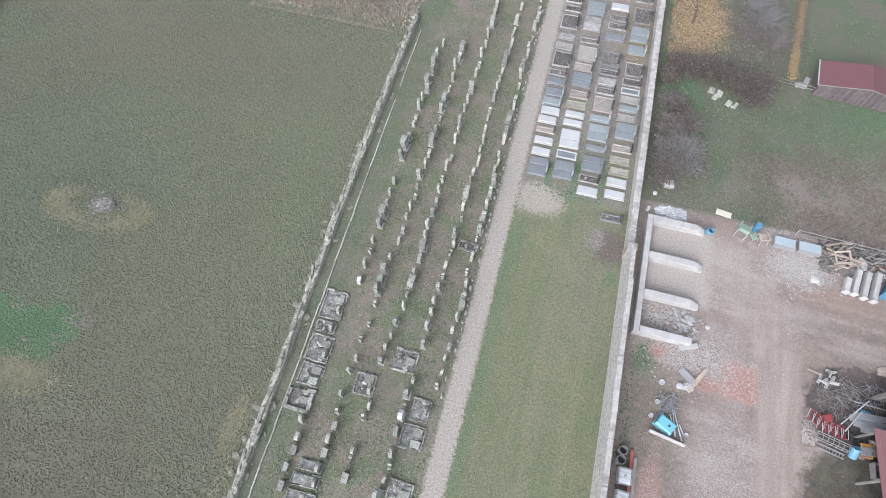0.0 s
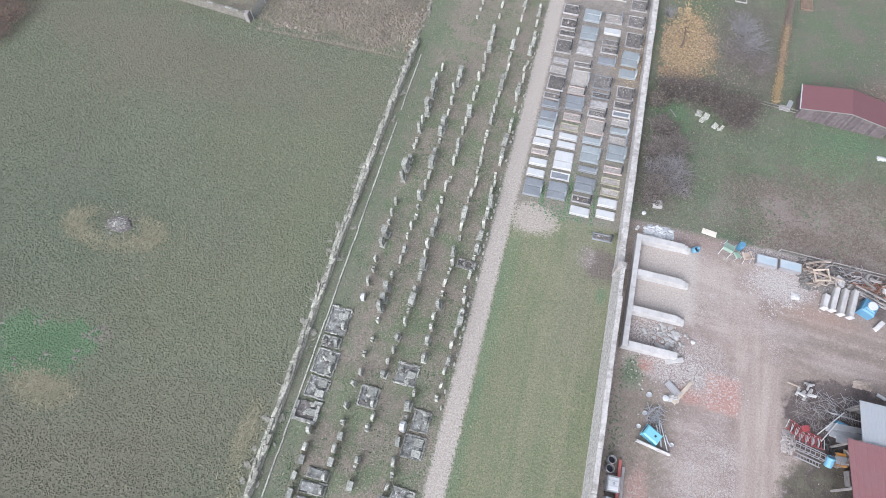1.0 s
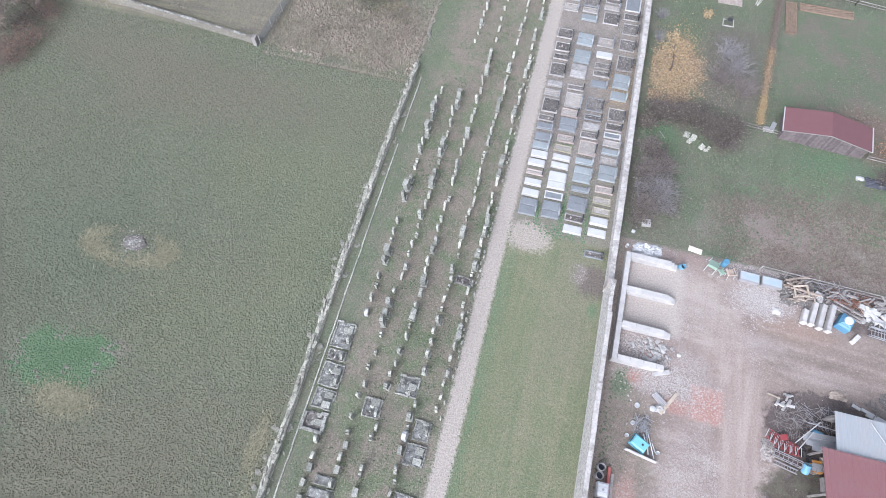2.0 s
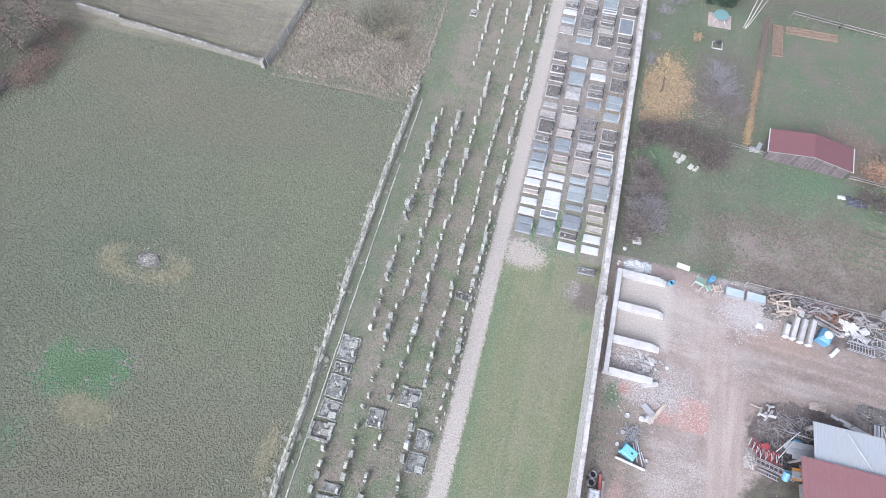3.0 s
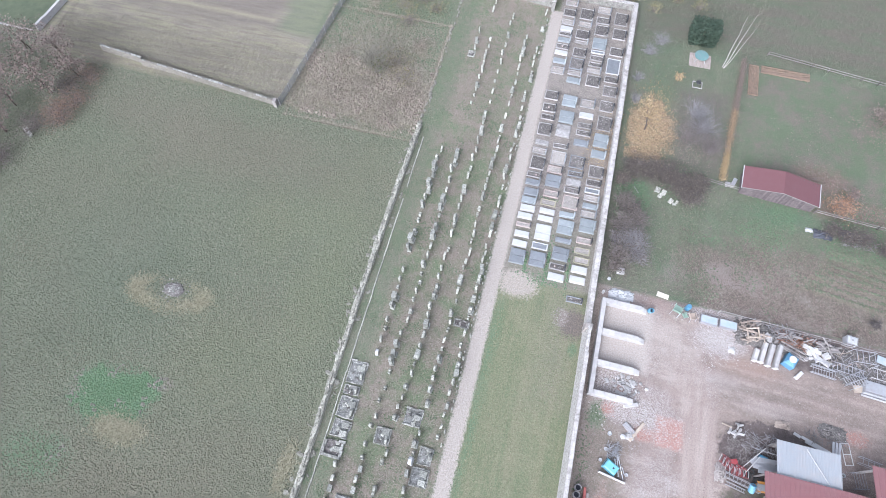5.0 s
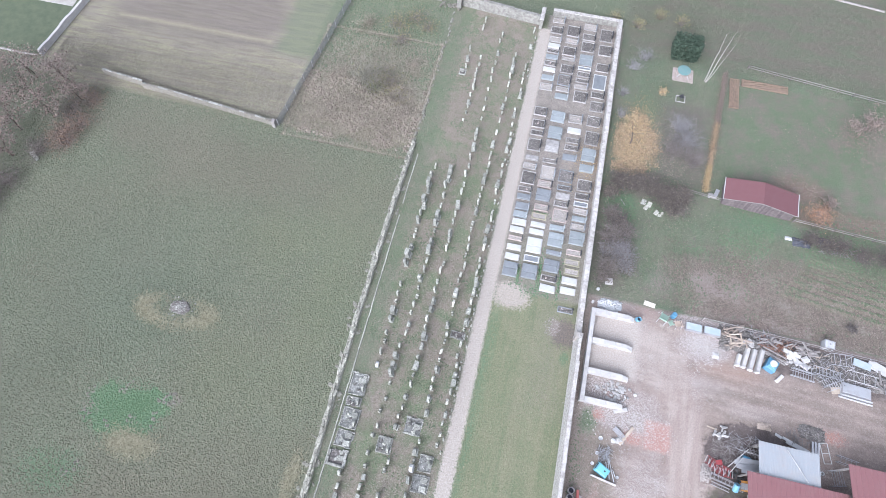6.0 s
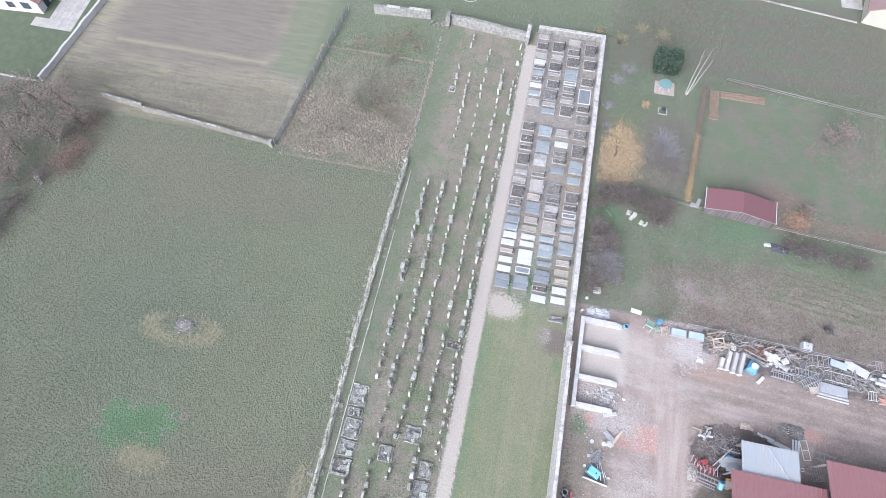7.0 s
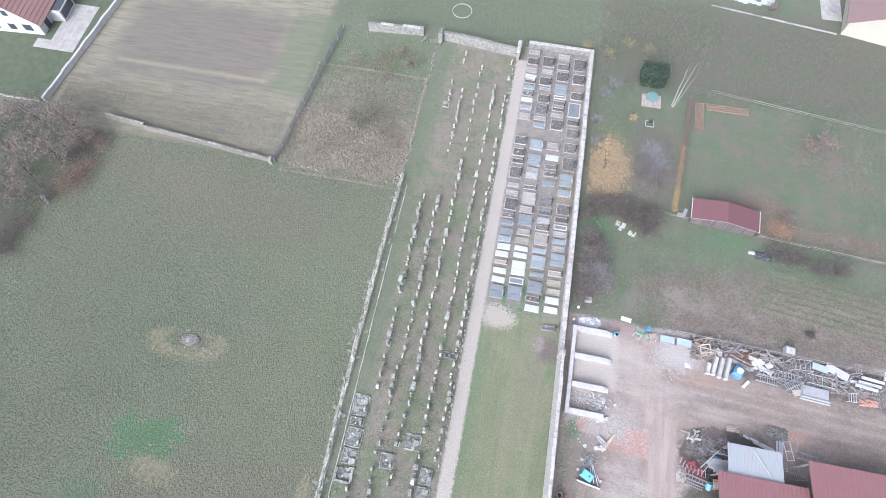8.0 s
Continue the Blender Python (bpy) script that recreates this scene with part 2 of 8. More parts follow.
        lawn = g.mix(g.m("MULTIPLY", g.band(g.noise(3.6, 5.0, 0.75), 0.5, 0.66), 0.6), lawn, LAWN_C)
        lawn = g.mix(g.m("MULTIPLY", g.band(wide, 0.42, 0.62), 0.5), lawn, LAWN_C)
        lawn = g.mix(g.m("MULTIPLY", g.band(clump, 0.46, 0.36), 0.35), lawn, OLD_GREEN)
        lawn = g.mix(part_of(box(4.4, 5.1, -40.0, 24.0, 0.4, 0.2), 0.5), lawn, LAWN_C)
        lawn = g.mix(part_of(box(7.6, 8.0, -40.0, 24.0, 0.4, 0.2), 0.35), lawn, LAWN_C)
        lawn = g.mix(part_of(box(5.6, 9.4, 17.0, 31.0, 2.0, 0.8, wide), 0.3), lawn, EARTH_B)
        col = g.mix(box(-1.2, 10.6, 31.0, 80.2, 0.3, 0.35), col, plot)
        col = g.mix(box(-1.2, 10.6, -40.0, 31.2, 0.3, 0.35), col, lawn)
        col = g.mix(part_of(round_(1.4, 30.5, 2.6, 1.7, 0.15, 0.5, clump), 0.9), col, g.mix(g.band(fine, 0.4, 0.7), GRAVEL_A, BARE))
        col = g.mix(part_of(round_(8.9, 27.0, 1.6, 1.9, 0.25, 0.5, clump), 0.85), col, g.mix(g.band(fine, 0.4, 0.6), EARTH_A, SOIL_B))
        col = g.mix(part_of(round_(7.3, 27.6, 0.9, 1.2, 0.15, 0.6, clump), 0.7), col, g.mix(g.m('MULTIPLY', chips, 0.8), EARTH_B, CHIPS))
        col = g.mix(part_of(round_(9.3, 23.9, 0.5, 0.9, 0.4, 0.3), 0.8), col, LUSH_B)
        for cx, cy, rx, ry in ((0.0, 17.0, 0.7, 6.0), (0.1, 24.0, 0.7, 4.0), (-0.3, 5.0, 0.7, 4.0), (0.1, 11.0, 0.5, 3.0)):
            col = g.mix(part_of(round_(cx, cy, rx, ry, 0.4, 0.4), 0.55), col, LUSH_B)
        col = g.mix(box(-2.4, -0.6, -40.0, 76.5, 0.16, 0.26, clump), col, gravel)
        leaves = g.mix(g.band(grain, 0.42, 0.6), LEAF_A, LEAF_B)
        col = g.mix(part_of(both(round_(9.0, 52.5, 2.0, 5.0, 0.8, 0.5), g.band(fine, 0.48, 0.55)), 0.85), col, leaves)
    if zone in ("garden", "yard"):
        # garden land east of the wall
        garden = g.mix(g.band(wide, 0.4, 0.62), GARDEN_A, GARDEN_B)
        garden = g.mix(g.m("MULTIPLY", g.band(fine, 0.48, 0.7), 0.5), garden, MEADOW_D)
        garden = g.mix(g.m("MULTIPLY", g.band(g.noise(0.35, 5.0, 0.7), 0.56, 0.68), 0.6), garden, EARTH_A)
        garden = g.mix(g.m("MULTIPLY", g.band(g.noise(0.17, 4.0, 0.65), 0.52, 0.66), 0.3), garden, LUSH_A)
        garden = g.mix(g.m("MULTIPLY", chips, 0.3), garden, LITTER)
        garden = g.mix(g.m("MULTIPLY", g.band(g.noise(1.4, 6.0, 0.75), 0.5, 0.6), 0.4), garden, SOIL_B)
    if zone == "garden":
        col = garden
        dug = g.mix(g.band(clump, 0.42, 0.58), DUG_A, DUG_B)
        dug = g.mix(g.m("MULTIPLY", g.band(g.noise(0.9, 5.0, 0.7), 0.52, 0.62), 0.5), dug, GARDEN_B)
        dug = g.mix(g.m("MULTIPLY", g.band(g.noise(0.45, 6.0, 0.75), 0.5, 0.6), 0.6), dug, EARTH_B)
        dug = g.mix(g.m("MULTIPLY", chips, 0.5), dug, LITTER)
        col = g.mix(part_of(box(28.0, 95.0, 28.0, 43.4, 0.9, 1.5, mid), 0.85), col, dug)
        col = g.mix(part_of(box(23.0, 40.0, 28.0, 34.8, 0.5, 0.8, mid), 0.8), col, dug)
        col = g.mix(part_of(round_(27.0, 36.0, 4.6, 2.4, 0.3, 0.6), 0.8), col, dug)
        col = g.mix(part_of(round_(24.0, 39.2, 4.6, 2.2, 0.3, 0.6), 0.75), col, dug)
        col = g.mix(part_of(round_(20.0, 36.6, 1.4, 1.6, 0.4, 0.6), 0.6), col, EARTH_B)
        for k in range(7):
            col = g.mix(part_of(slant(38.5 - 0.6 * k, 44.3 - 0.95 * k, 58.0, 41.6 - 0.95 * k, 0.16, 0.25, 0.3), 0.4), col, STRAW_A)
        col = g.mix(part_of(round_(27.0, 38.0, 3.6, 1.7, 0.25, 0.6), 0.6), col, EARTH_B)
        col = g.mix(part_of(round_(13.6, 47.4, 1.9, 2.1, 0.4, 0.3), 0.8), col, LUSH_A)
        col = g.mix(part_of(round_(32.0, 48.0, 5.0, 1.6, 0.5, 0.4), 0.6), col, LUSH_A)
        col = g.mix(part_of(box(27.3, 52.0, 53.0, 72.6, 0.5, 0.3), 0.7), col, g.mix(g.band(g.noise(0.3, 6.0, 0.7), 0.42, 0.62), GARDEN_LAWN, EARTH_A))
        under = g.mix(g.band(fine, 0.4, 0.6), SOIL_B, EARTH_A)
        col = g.mix(part_of(round_(13.4, 40.4, 2.4, 6.4, 0.3, 0.4), 0.65), col, under)
        col = g.mix(part_of(slant(12.0, 50.6, 22.0, 49.4, 1.4, 0.5, 0.5), 0.4), col, under)
        leaves = g.mix(g.band(grain, 0.42, 0.6), LEAF_A, LEAF_B)
        col = g.mix(part_of(both(round_(14.9, 57.3, 3.4, 6.0, 0.25, 0.4), g.band(fine, 0.42, 0.5)), 0.55), col, leaves)
        col = g.mix(part_of(slant(24.7, 51.6, 26.7, 74.0, 0.45, 0.35, 0.25), 0.5), col, g.mix(g.band(fine, 0.4, 0.6), EARTH_A, LEAF_A))
        # reddish ground patch put in place of a faint, hazy reddish tree
        col = g.mix(part_of(round_(37.5, 55.0, 3.2, 2.0, 0.5, 0.4), 0.6), col, RUST_LEAF)
        col = g.mix(part_of(box(18.0, 24.6, 52.5, 66.0, 1.2, 0.8), 0.7), col, g.mix(g.band(fine, 0.4, 0.6), SOIL_B, EARTH_A))
        col = g.mix(part_of(box(12.0, 90.0, 75.0, 96.0, 2.0, 1.0, wide), 0.9), col, g.mix(g.band(g.noise(0.3, 5.0, 0.7, None, (0.5, 1.6, 1.0)), 0.42, 0.6), NORTH_A, NORTH_B))
        col = g.mix(part_of(box(37.0, 75.0, 49.6, 52.4, 0.8, 0.6), 0.6), col, RUST_LEAF)
    if zone == "yard":
        # the builder's yard
        dirt = g.mix(g.band(wide, 0.38, 0.62), DIRT_A, DIRT_B)
        dirt = g.mix(g.m("MULTIPLY", g.band(mid, 0.5, 0.72), 0.5), dirt, DIRT_C)
        dirt = g.mix(g.m("MULTIPLY", g.band(g.noise(0.4, 4.0, 0.6, None, (0.25, 1.6, 1.0)), 0.5, 0.65), 0.4), dirt, DIRT_D)
        dirt = g.mix(g.m("MULTIPLY", g.band(g.noise(2.6, 5.0, 0.75), 0.48, 0.62), 0.45), dirt, DIRT_B)
        swirl = g.noise(0.3, 6.0, 0.6, None, (0.6, 1.5, 1.0))
        dirt = g.mix(g.m("MULTIPLY", g.band(swirl, 0.5, 0.6), 0.65), dirt, DIRT_E)
        dirt = g.mix(g.m("MULTIPLY", g.band(swirl, 0.46, 0.36), 0.5), dirt, DIRT_F)
        dirt = g.mix(g.m("MULTIPLY", g.band(g.noise(0.62, 6.0, 0.7), 0.55, 0.63), 0.6), dirt, DIRT_C)
        dirt = g.mix(g.m("MULTIPLY", g.band(g.noise(0.9, 6.0, 0.72), 0.44, 0.36), 0.5), dirt, MUD_B)
        dirt = g.mix(both(chips, part_of(g.band(wide, 0.48, 0.6), 0.5)), dirt, CHIPS)
        dirt = g.mix(both(chips2, part_of(g.band(mid, 0.48, 0.6), 0.4)), dirt, SOIL_B)
        col = g.mix(box(11.0, 300.0, -60.0, 33.0, 0.3, 0.25), garden, dirt)
        stony = g.mix(g.band(fine, 0.42, 0.58), DIRT_B, DIRT_C)
        stony = g.mix(g.m("MULTIPLY", speck(17.0, 0.34), 0.85), stony, CHIPS)
        stony = g.mix(g.m("MULTIPLY", chips2, 0.5), stony, DIRT_B)
        weeds = g.mix(g.band(mid, 0.4, 0.6), WEED_A, WEED_B)
        weeds = g.mix(g.m("MULTIPLY", g.band(clump, 0.5, 0.62), 0.55), weeds, EARTH_A)
        weeds = g.mix(g.m("MULTIPLY", chips, 0.4), weeds, LITTER)
        soil = g.mix(g.band(mid, 0.4, 0.65), SOIL_A, SOIL_B)
        soil = g.mix(g.m("MULTIPLY", chips, 0.35), soil, DIRT_B)
        red = g.mix(g.band(fine, 0.4, 0.65), BRICK_A, BRICK_B)
        red = g.mix(g.m("MULTIPLY", speck(12.0, 0.22), 0.6), red, CHIPS)
        track = g.mix(g.band(g.noise(0.5, 5.0, 0.6, None, (2.2, 0.3, 1.0)), 0.4, 0.62), DIRT_E, DIRT_A)
        mud = g.mix(g.band(g.noise(0.4, 6.0, 0.68, None, (0.6, 1.3, 1.0)), 0.4, 0.62), MUD_A, MUD_B)
        mud = g.mix(g.m("MULTIPLY", g.band(g.noise(2.4, 5.0, 0.75), 0.5, 0.62), 0.4), mud, DIRT_E)
        # reddish mud and wheel marks in the east
        col = g.mix(part_of(box(25.5, 90.0, 18.5, 28.6, 0.9, 1.2, wide), 0.85), col, mud)
        col = g.mix(part_of(round_(29.0, 27.0, 3.6, 1.2, 0.5, 0.5), 0.55), col, MUD_RED)
        col = g.mix(part_of(round_(26.0, 24.6, 2.6, 1.0, 0.6, 0.5), 0.5), col, DIRT_C)
        col = g.mix(part_of(round_(31.5, 22.6, 3.0, 0.8, 0.6, 0.5), 0.5), col, DIRT_C)
        for k in range(6):
            col = g.mix(part_of(slant(25.0 + 1.5 * (k % 3), 26.6 - 0.75 * k, 62.0, 24.9 - 0.75 * k, 0.13, 0.2, 0.3), 0.35), col, MUD_B if k % 2 else DIRT_E)
        # weeds beside the wall, paler gravel, rubble and brick
        col = g.mix(part_of(round_(14.0, 11.5, 3.4, 6.6, 0.35, 0.5), 0.62), col, weeds)
        col = g.mix(part_of(round_(20.2, 9.6, 3.0, 5.2, 0.35, 0.6, g.noise(0.7, 6.0, 0.72)), 0.5), col, stony)
        for cx, cy, rx, ry, k in ((17.4, 18.6, 4.6, 1.5, 0.95), (16.0, 19.6, 3.0, 1.0, 0.7), (25.8, 29.4, 2.9, 1.9, 0.9), (25.5, 32.1, 4.4, 0.9, 0.9), (14.6, 21.3, 2.6, 1.4, 0.9), (19.4, 20.8, 1.6, 1.2, 0.6)):
            col = g.mix(part_of(round_(cx, cy, rx, ry, 0.35, 0.45), k), col, stony)
        col = g.mix(part_of(round_(25.8, 29.6, 2.2, 1.3, 0.5, 0.6, clump), 0.35), col, CHIPS)
        col = g.mix(part_of(round_(13.0, 17.4, 1.0, 1.3, 0.5, 0.4), 0.6), col, LUSH_A)
        col = g.mix(part_of(box(19.6, 22.7, 15.7, 19.0, 0.25, 0.25, clump), 0.92), col, red)
        for cx, cy, rx, ry, k in ((18.4, 16.6, 1.3, 0.7, 0.8), (14.2, 18.3, 0.7, 0.6, 0.6), (14.6, 7.0, 0.9, 2.6, 0.55), (15.4, 21.0, 0.5, 0.4, 0.6), (40.5, 21.8, 1.6, 0.8, 0.6)):
            col = g.mix(part_of(round_(cx, cy, rx, ry, 0.4, 0.45), k), col, red)
        # the driven way between rubble and scrap
        col = g.mix(part_of(slant(24.7, -6.0, 24.2, 21.0, 1.75, 0.3, 0.12), 0.8), col, track)
        col = g.mix(part_of(slant(24.2, 20.0, 21.5, 27.0, 2.0, 0.8, 0.35), 0.55), col, track)
        for x in (23.7, 25.3):
            col = g.mix(part_of(slant(x + 0.3, -6.0, x, 21.0, 0.3, 0.2, 0.15), 0.5), col, DIRT_A)
        col = g.mix(part_of(round_(31.8, 17.0, 5.5, 4.3, 0.06, 0.14), 0.9), col, soil)
        col = g.mix(part_of(slant(34.0, 30.6, 60.0, 29.2, 2.4, 0.5, 0.3), 0.8), col, soil)
        # weedy soil by the barn, its colour darkened for the shade there
        col = g.mix(part_of(round_(30.2, 9.6, 4.2, 4.4, 0.12, 0.2), 0.92), col, g.mix(g.band(mid, 0.4, 0.6), WEED_B, SOIL_A))
        col = g.mix(part_of(round_(31.6, 6.6, 1.4, 2.4, 0.25, 0.3), 0.7), col, DIRT_C)
        sand = g.mix(g.band(fine, 0.35, 0.7), SAND_A, DIRT_E)
        col = g.mix(part_of(box(12.0, 18.0, 23.2, 31.0, 0.5, 0.35), 0.9), col, sand)
        col = g.mix(part_of(round_(19.5, 27.0, 3.5, 3.0, 0.6, 0.6, wide), 0.45), col, sand)
        col = g.mix(part_of(slant(12.0, 4.0, 11.6, 33.0, 0.45, 0.2, 0.1), 0.7), col, OLD_EARTH)
    speckle = g.m("ADD", g.m("MULTIPLY", g.band(g.noise(6.0, 3.0, 0.7), 0.35, 0.65), 0.4), g.m("MULTIPLY", g.band(g.noise(20.0, 2.0, 0.7), 0.35, 0.65), 0.3))
    tone = g.m("ADD", 1.0, g.m("MULTIPLY", g.m("SUBTRACT", speckle, 0.35), 0.75 if zone == "yard" else 1.0))
    hsv = g.t.nodes.new("ShaderNodeHueSaturation")
    g.t.links.new(tone, hsv.inputs["Value"])
    g.t.links.new(col, hsv.inputs["Color"])
    col = hsv.outputs[0]
    relief = g.m("ADD", g.m("MULTIPLY", fine, 0.7), g.m("MULTIPLY", grain, 0.5))
    g.bump(relief, 0.3 if zone == "yard" else 0.75, 0.14)
    return g.out(col)


MEADOW_A, MEADOW_B, MEADOW_C = (0.124, 0.148, 0.094), (0.147, 0.163, 0.11), (0.178, 0.176, 0.127)
MEADOW_D, MEADOW_E = (0.08, 0.094, 0.062), (0.225, 0.235, 0.178)
STRAW_A, STRAW_B = (0.215, 0.205, 0.138), (0.285, 0.268, 0.18)
LUSH_A, LUSH_B = (0.1, 0.172, 0.098), (0.118, 0.185, 0.108)
PLOUGH_A, PLOUGH_B = (0.142, 0.12, 0.105), (0.178, 0.152, 0.132)
NORTH_A, NORTH_B = (0.13, 0.117, 0.093), (0.108, 0.125, 0.082)
GARDEN_LAWN = (0.104, 0.138, 0.08)
DUG_A, DUG_B = (0.125, 0.095, 0.08), (0.19, 0.153, 0.13)
EARTH_A, EARTH_B = (0.17, 0.137, 0.12), (0.225, 0.19, 0.17)
BRUSH_A, DITCH = (0.24, 0.212, 0.172), (0.13, 0.135, 0.12)
MOSS = (0.118, 0.165, 0.085)
OLD_GRASS, OLD_GREEN, OLD_EARTH, LITTER = (0.146, 0.156, 0.102), (0.112, 0.142, 0.088), (0.228, 0.192, 0.16), (0.36, 0.32, 0.27)
BARE = (0.3, 0.25, 0.205)
GRAVEL_A, GRAVEL_B = (0.4, 0.36, 0.318), (0.335, 0.298, 0.258)
PLOT_A, PLOT_B = (0.25, 0.222, 0.196), (0.175, 0.16, 0.136)
LAWN_A, LAWN_B, LAWN_C = (0.15, 0.178, 0.1), (0.19, 0.2, 0.122), (0.255, 0.235, 0.16)
GARDEN_A, GARDEN_B = (0.098, 0.132, 0.078), (0.145, 0.15, 0.105)
LEAF_A, LEAF_B, RUST_LEAF = (0.19, 0.145, 0.105), (0.32, 0.24, 0.155), (0.2, 0.125, 0.105)
DIRT_A, DIRT_B, DIRT_C, DIRT_D, DIRT_E = (0.272, 0.219, 0.194), (0.19, 0.149, 0.13), (0.34, 0.3, 0.274), (0.284, 0.23, 0.202), (0.35, 0.297, 0.26)
DIRT_F = (0.24, 0.18, 0.155)
MUD_A, MUD_B, MUD_RED = (0.24, 0.194, 0.166), (0.165, 0.134, 0.115), (0.275, 0.195, 0.158)
WEED_A, WEED_B = (0.165, 0.138, 0.11), (0.098, 0.095, 0.066)
CHIPS, BRICK_A, BRICK_B = (0.47, 0.45, 0.435), (0.34, 0.185, 0.15), (0.34, 0.24, 0.21)
SOIL_A, SOIL_B, SAND_A = (0.062, 0.05, 0.047), (0.112, 0.094, 0.088), (0.4, 0.37, 0.335)

GROUND = {zone: ground_mat(zone) for zone in ("meadow", "burial", "garden", "yard")}
OLD_STONE = stone_mat("old_limestone", (0.43, 0.43, 0.375), (0.17, 0.17, 0.14), (0.62, 0.62, 0.56), 0.9, 0.53, 0.4, 6.0, 0.8)
DARK_STONE = stone_mat("lichened_sandstone", (0.345, 0.35, 0.31), (0.14, 0.142, 0.122), (0.55, 0.55, 0.505), 0.9, 0.56, 0.45, 6.0, 0.8)
PALE_STONE = stone_mat("whitish_stone", (0.53, 0.52, 0.505), (0.4, 0.39, 0.375), (0.6, 0.59, 0.575), 0.8, 0.6, 0.15, 3.0)
RUBBLE = stone_mat("wall_rubble", (0.38, 0.372, 0.315), (0.145, 0.143, 0.113), (0.6, 0.595, 0.53), 0.9, 0.57, 0.6, 4.5, 0.8)
COPING = stone_mat("lichened_coping", (0.46, 0.44, 0.415), (0.25, 0.235, 0.213), (0.56, 0.54, 0.515), 0.9, 0.6, 0.08, 1.8)
RENDERED = stone_mat("old_wall_render", (0.38, 0.352, 0.325), (0.25, 0.23, 0.21), (0.47, 0.445, 0.42), 0.9, 0.62, 0.2, 1.2)
CONCRETE = stone_mat("pale_concrete", (0.465, 0.453, 0.437), (0.385, 0.373, 0.357), (0.52, 0.508, 0.494), 0.8, 0.65, 0.15, 1.5)
GREY_CONCRETE = stone_mat("grey_concrete", (0.42, 0.41, 0.39), (0.3, 0.29, 0.28), (0.5, 0.49, 0.47), 0.85, 0.65, 0.2, 2.0)
WHITE_SLAB = stone_mat("white_grave_stone", (0.47, 0.475, 0.47), (0.41, 0.415, 0.41), (0.38, 0.38, 0.375), 0.5, 0.7, 0.08, 1.2, 0.1, 0.5)
BLUE_SLAB = stone_mat("blue_grey_granite", (0.27, 0.295, 0.3), (0.225, 0.248, 0.254), (0.33, 0.352, 0.356), 0.35, 0.66, 0.25, 1.5, 0.05, 0.5)
DARK_SLAB = stone_mat("slate_grey_granite", (0.205, 0.22, 0.232), (0.17, 0.182, 0.192), (0.28, 0.293, 0.3), 0.35, 0.68, 0.25, 1.5, 0.05, 0.5)
PINK_SLAB = stone_mat("pinkish_granite", (0.42, 0.35, 0.32), (0.33, 0.28, 0.255), (0.5, 0.45, 0.42), 0.5, 0.62, 0.2, 2.0, 0.1)
MOSS_KERB = stone_mat("mossy_kerb_stone", (0.36, 0.33, 0.25), (0.24, 0.23, 0.15), (0.46, 0.43, 0.35), 0.9, 0.6, 0.25, 3.0)
LICHEN_SLAB = stone_mat("lichened_ledger", (0.25, 0.253, 0.238), (0.075, 0.075, 0.068), (0.55, 0.55, 0.52), 0.9, 0.57, 0.35, 2.6, 0.9)
GRAVE_KERB = stone_mat("weathered_grave_kerb", (0.35, 0.338, 0.325), (0.22, 0.212, 0.203), (0.43, 0.42, 0.405), 0.85, 0.6, 0.45, 2.4)
GRAVE_SOIL = stone_mat("grave_soil", (0.16, 0.147, 0.136), (0.09, 0.084, 0.078), (0.38, 0.36, 0.335), 0.95, 0.56, 0.4, 2.5, 0.8)
GRAVE_GRAVEL = stone_mat("grave_gravel", (0.34, 0.315, 0.29), (0.25, 0.23, 0.2), (0.48, 0.46, 0.43), 0.95, 0.55, 0.25, 4.0, 0.8)
OLD_KERB = stone_mat("lichened_kerb", (0.37, 0.37, 0.335), (0.12, 0.12, 0.105), (0.55, 0.55, 0.51), 0.9, 0.58, 0.55, 5.0, 0.8)
END_WALL = stone_mat("grey_wall_render", (0.27, 0.262, 0.238), (0.14, 0.136, 0.12), (0.38, 0.37, 0.34), 0.9, 0.6, 0.25, 2.2)
DARK_RUBBLE = stone_mat("damp_wall_rubble", (0.22, 0.205, 0.175), (0.11, 0.104, 0.085), (0.34, 0.325, 0.29), 0.9, 0.58, 0.4, 4.0, 0.8)
MASONRY = stone_mat("rubble_masonry", (0.52, 0.5, 0.468), (0.26, 0.247, 0.225), (0.6, 0.585, 0.555), 0.9, 0.55, 0.2, 3.6, 0.9)
BLACK_STONE = stone_mat("black_granite", (0.05, 0.052, 0.055), (0.035, 0.036, 0.04), (0.09, 0.09, 0.09), 0.3, 0.7, 0.2, 2.0, 0.05, 0.5)


# ---- building helpers ----
def part(name, bm, material, parent=None, label=""):
    """Links a bmesh as one mesh object under a thing or a part."""
    me = bpy.data.meshes.new(name)
    bm.to_mesh(me)
    bm.free()
    me.materials.append(material)
    ob = new(name, me)
    ob.parent = parent
    if label:
        ob["label"] = label
    return ob


def thing(name, label, category, group="", at=None, kind=""):
    """An empty that carries the parts of a thing."""
    ob = tagged(new(name), label, category, group, kind)
    ob.empty_display_size = 0.2
    if at is not None:
        ob.matrix_world = at
    return ob


def piece(name, mesh, parent, m):
    """An object of its own on shared mesh data."""
    ob = new(name, mesh)
    ob.parent = parent
    ob.matrix_local = m
    return ob


def quad_prism(bm, low, high):
    """A solid between two loops of four points each."""
    a, b = [bm.verts.new(p) for p in low], [bm.verts.new(p) for p in high]
    bm.faces.new(a[::-1])
    bm.faces.new(b)
    for i in range(len(a)):
        j = (i + 1) % len(a)
        bm.faces.new((a[i], a[j], b[j], b[i]))


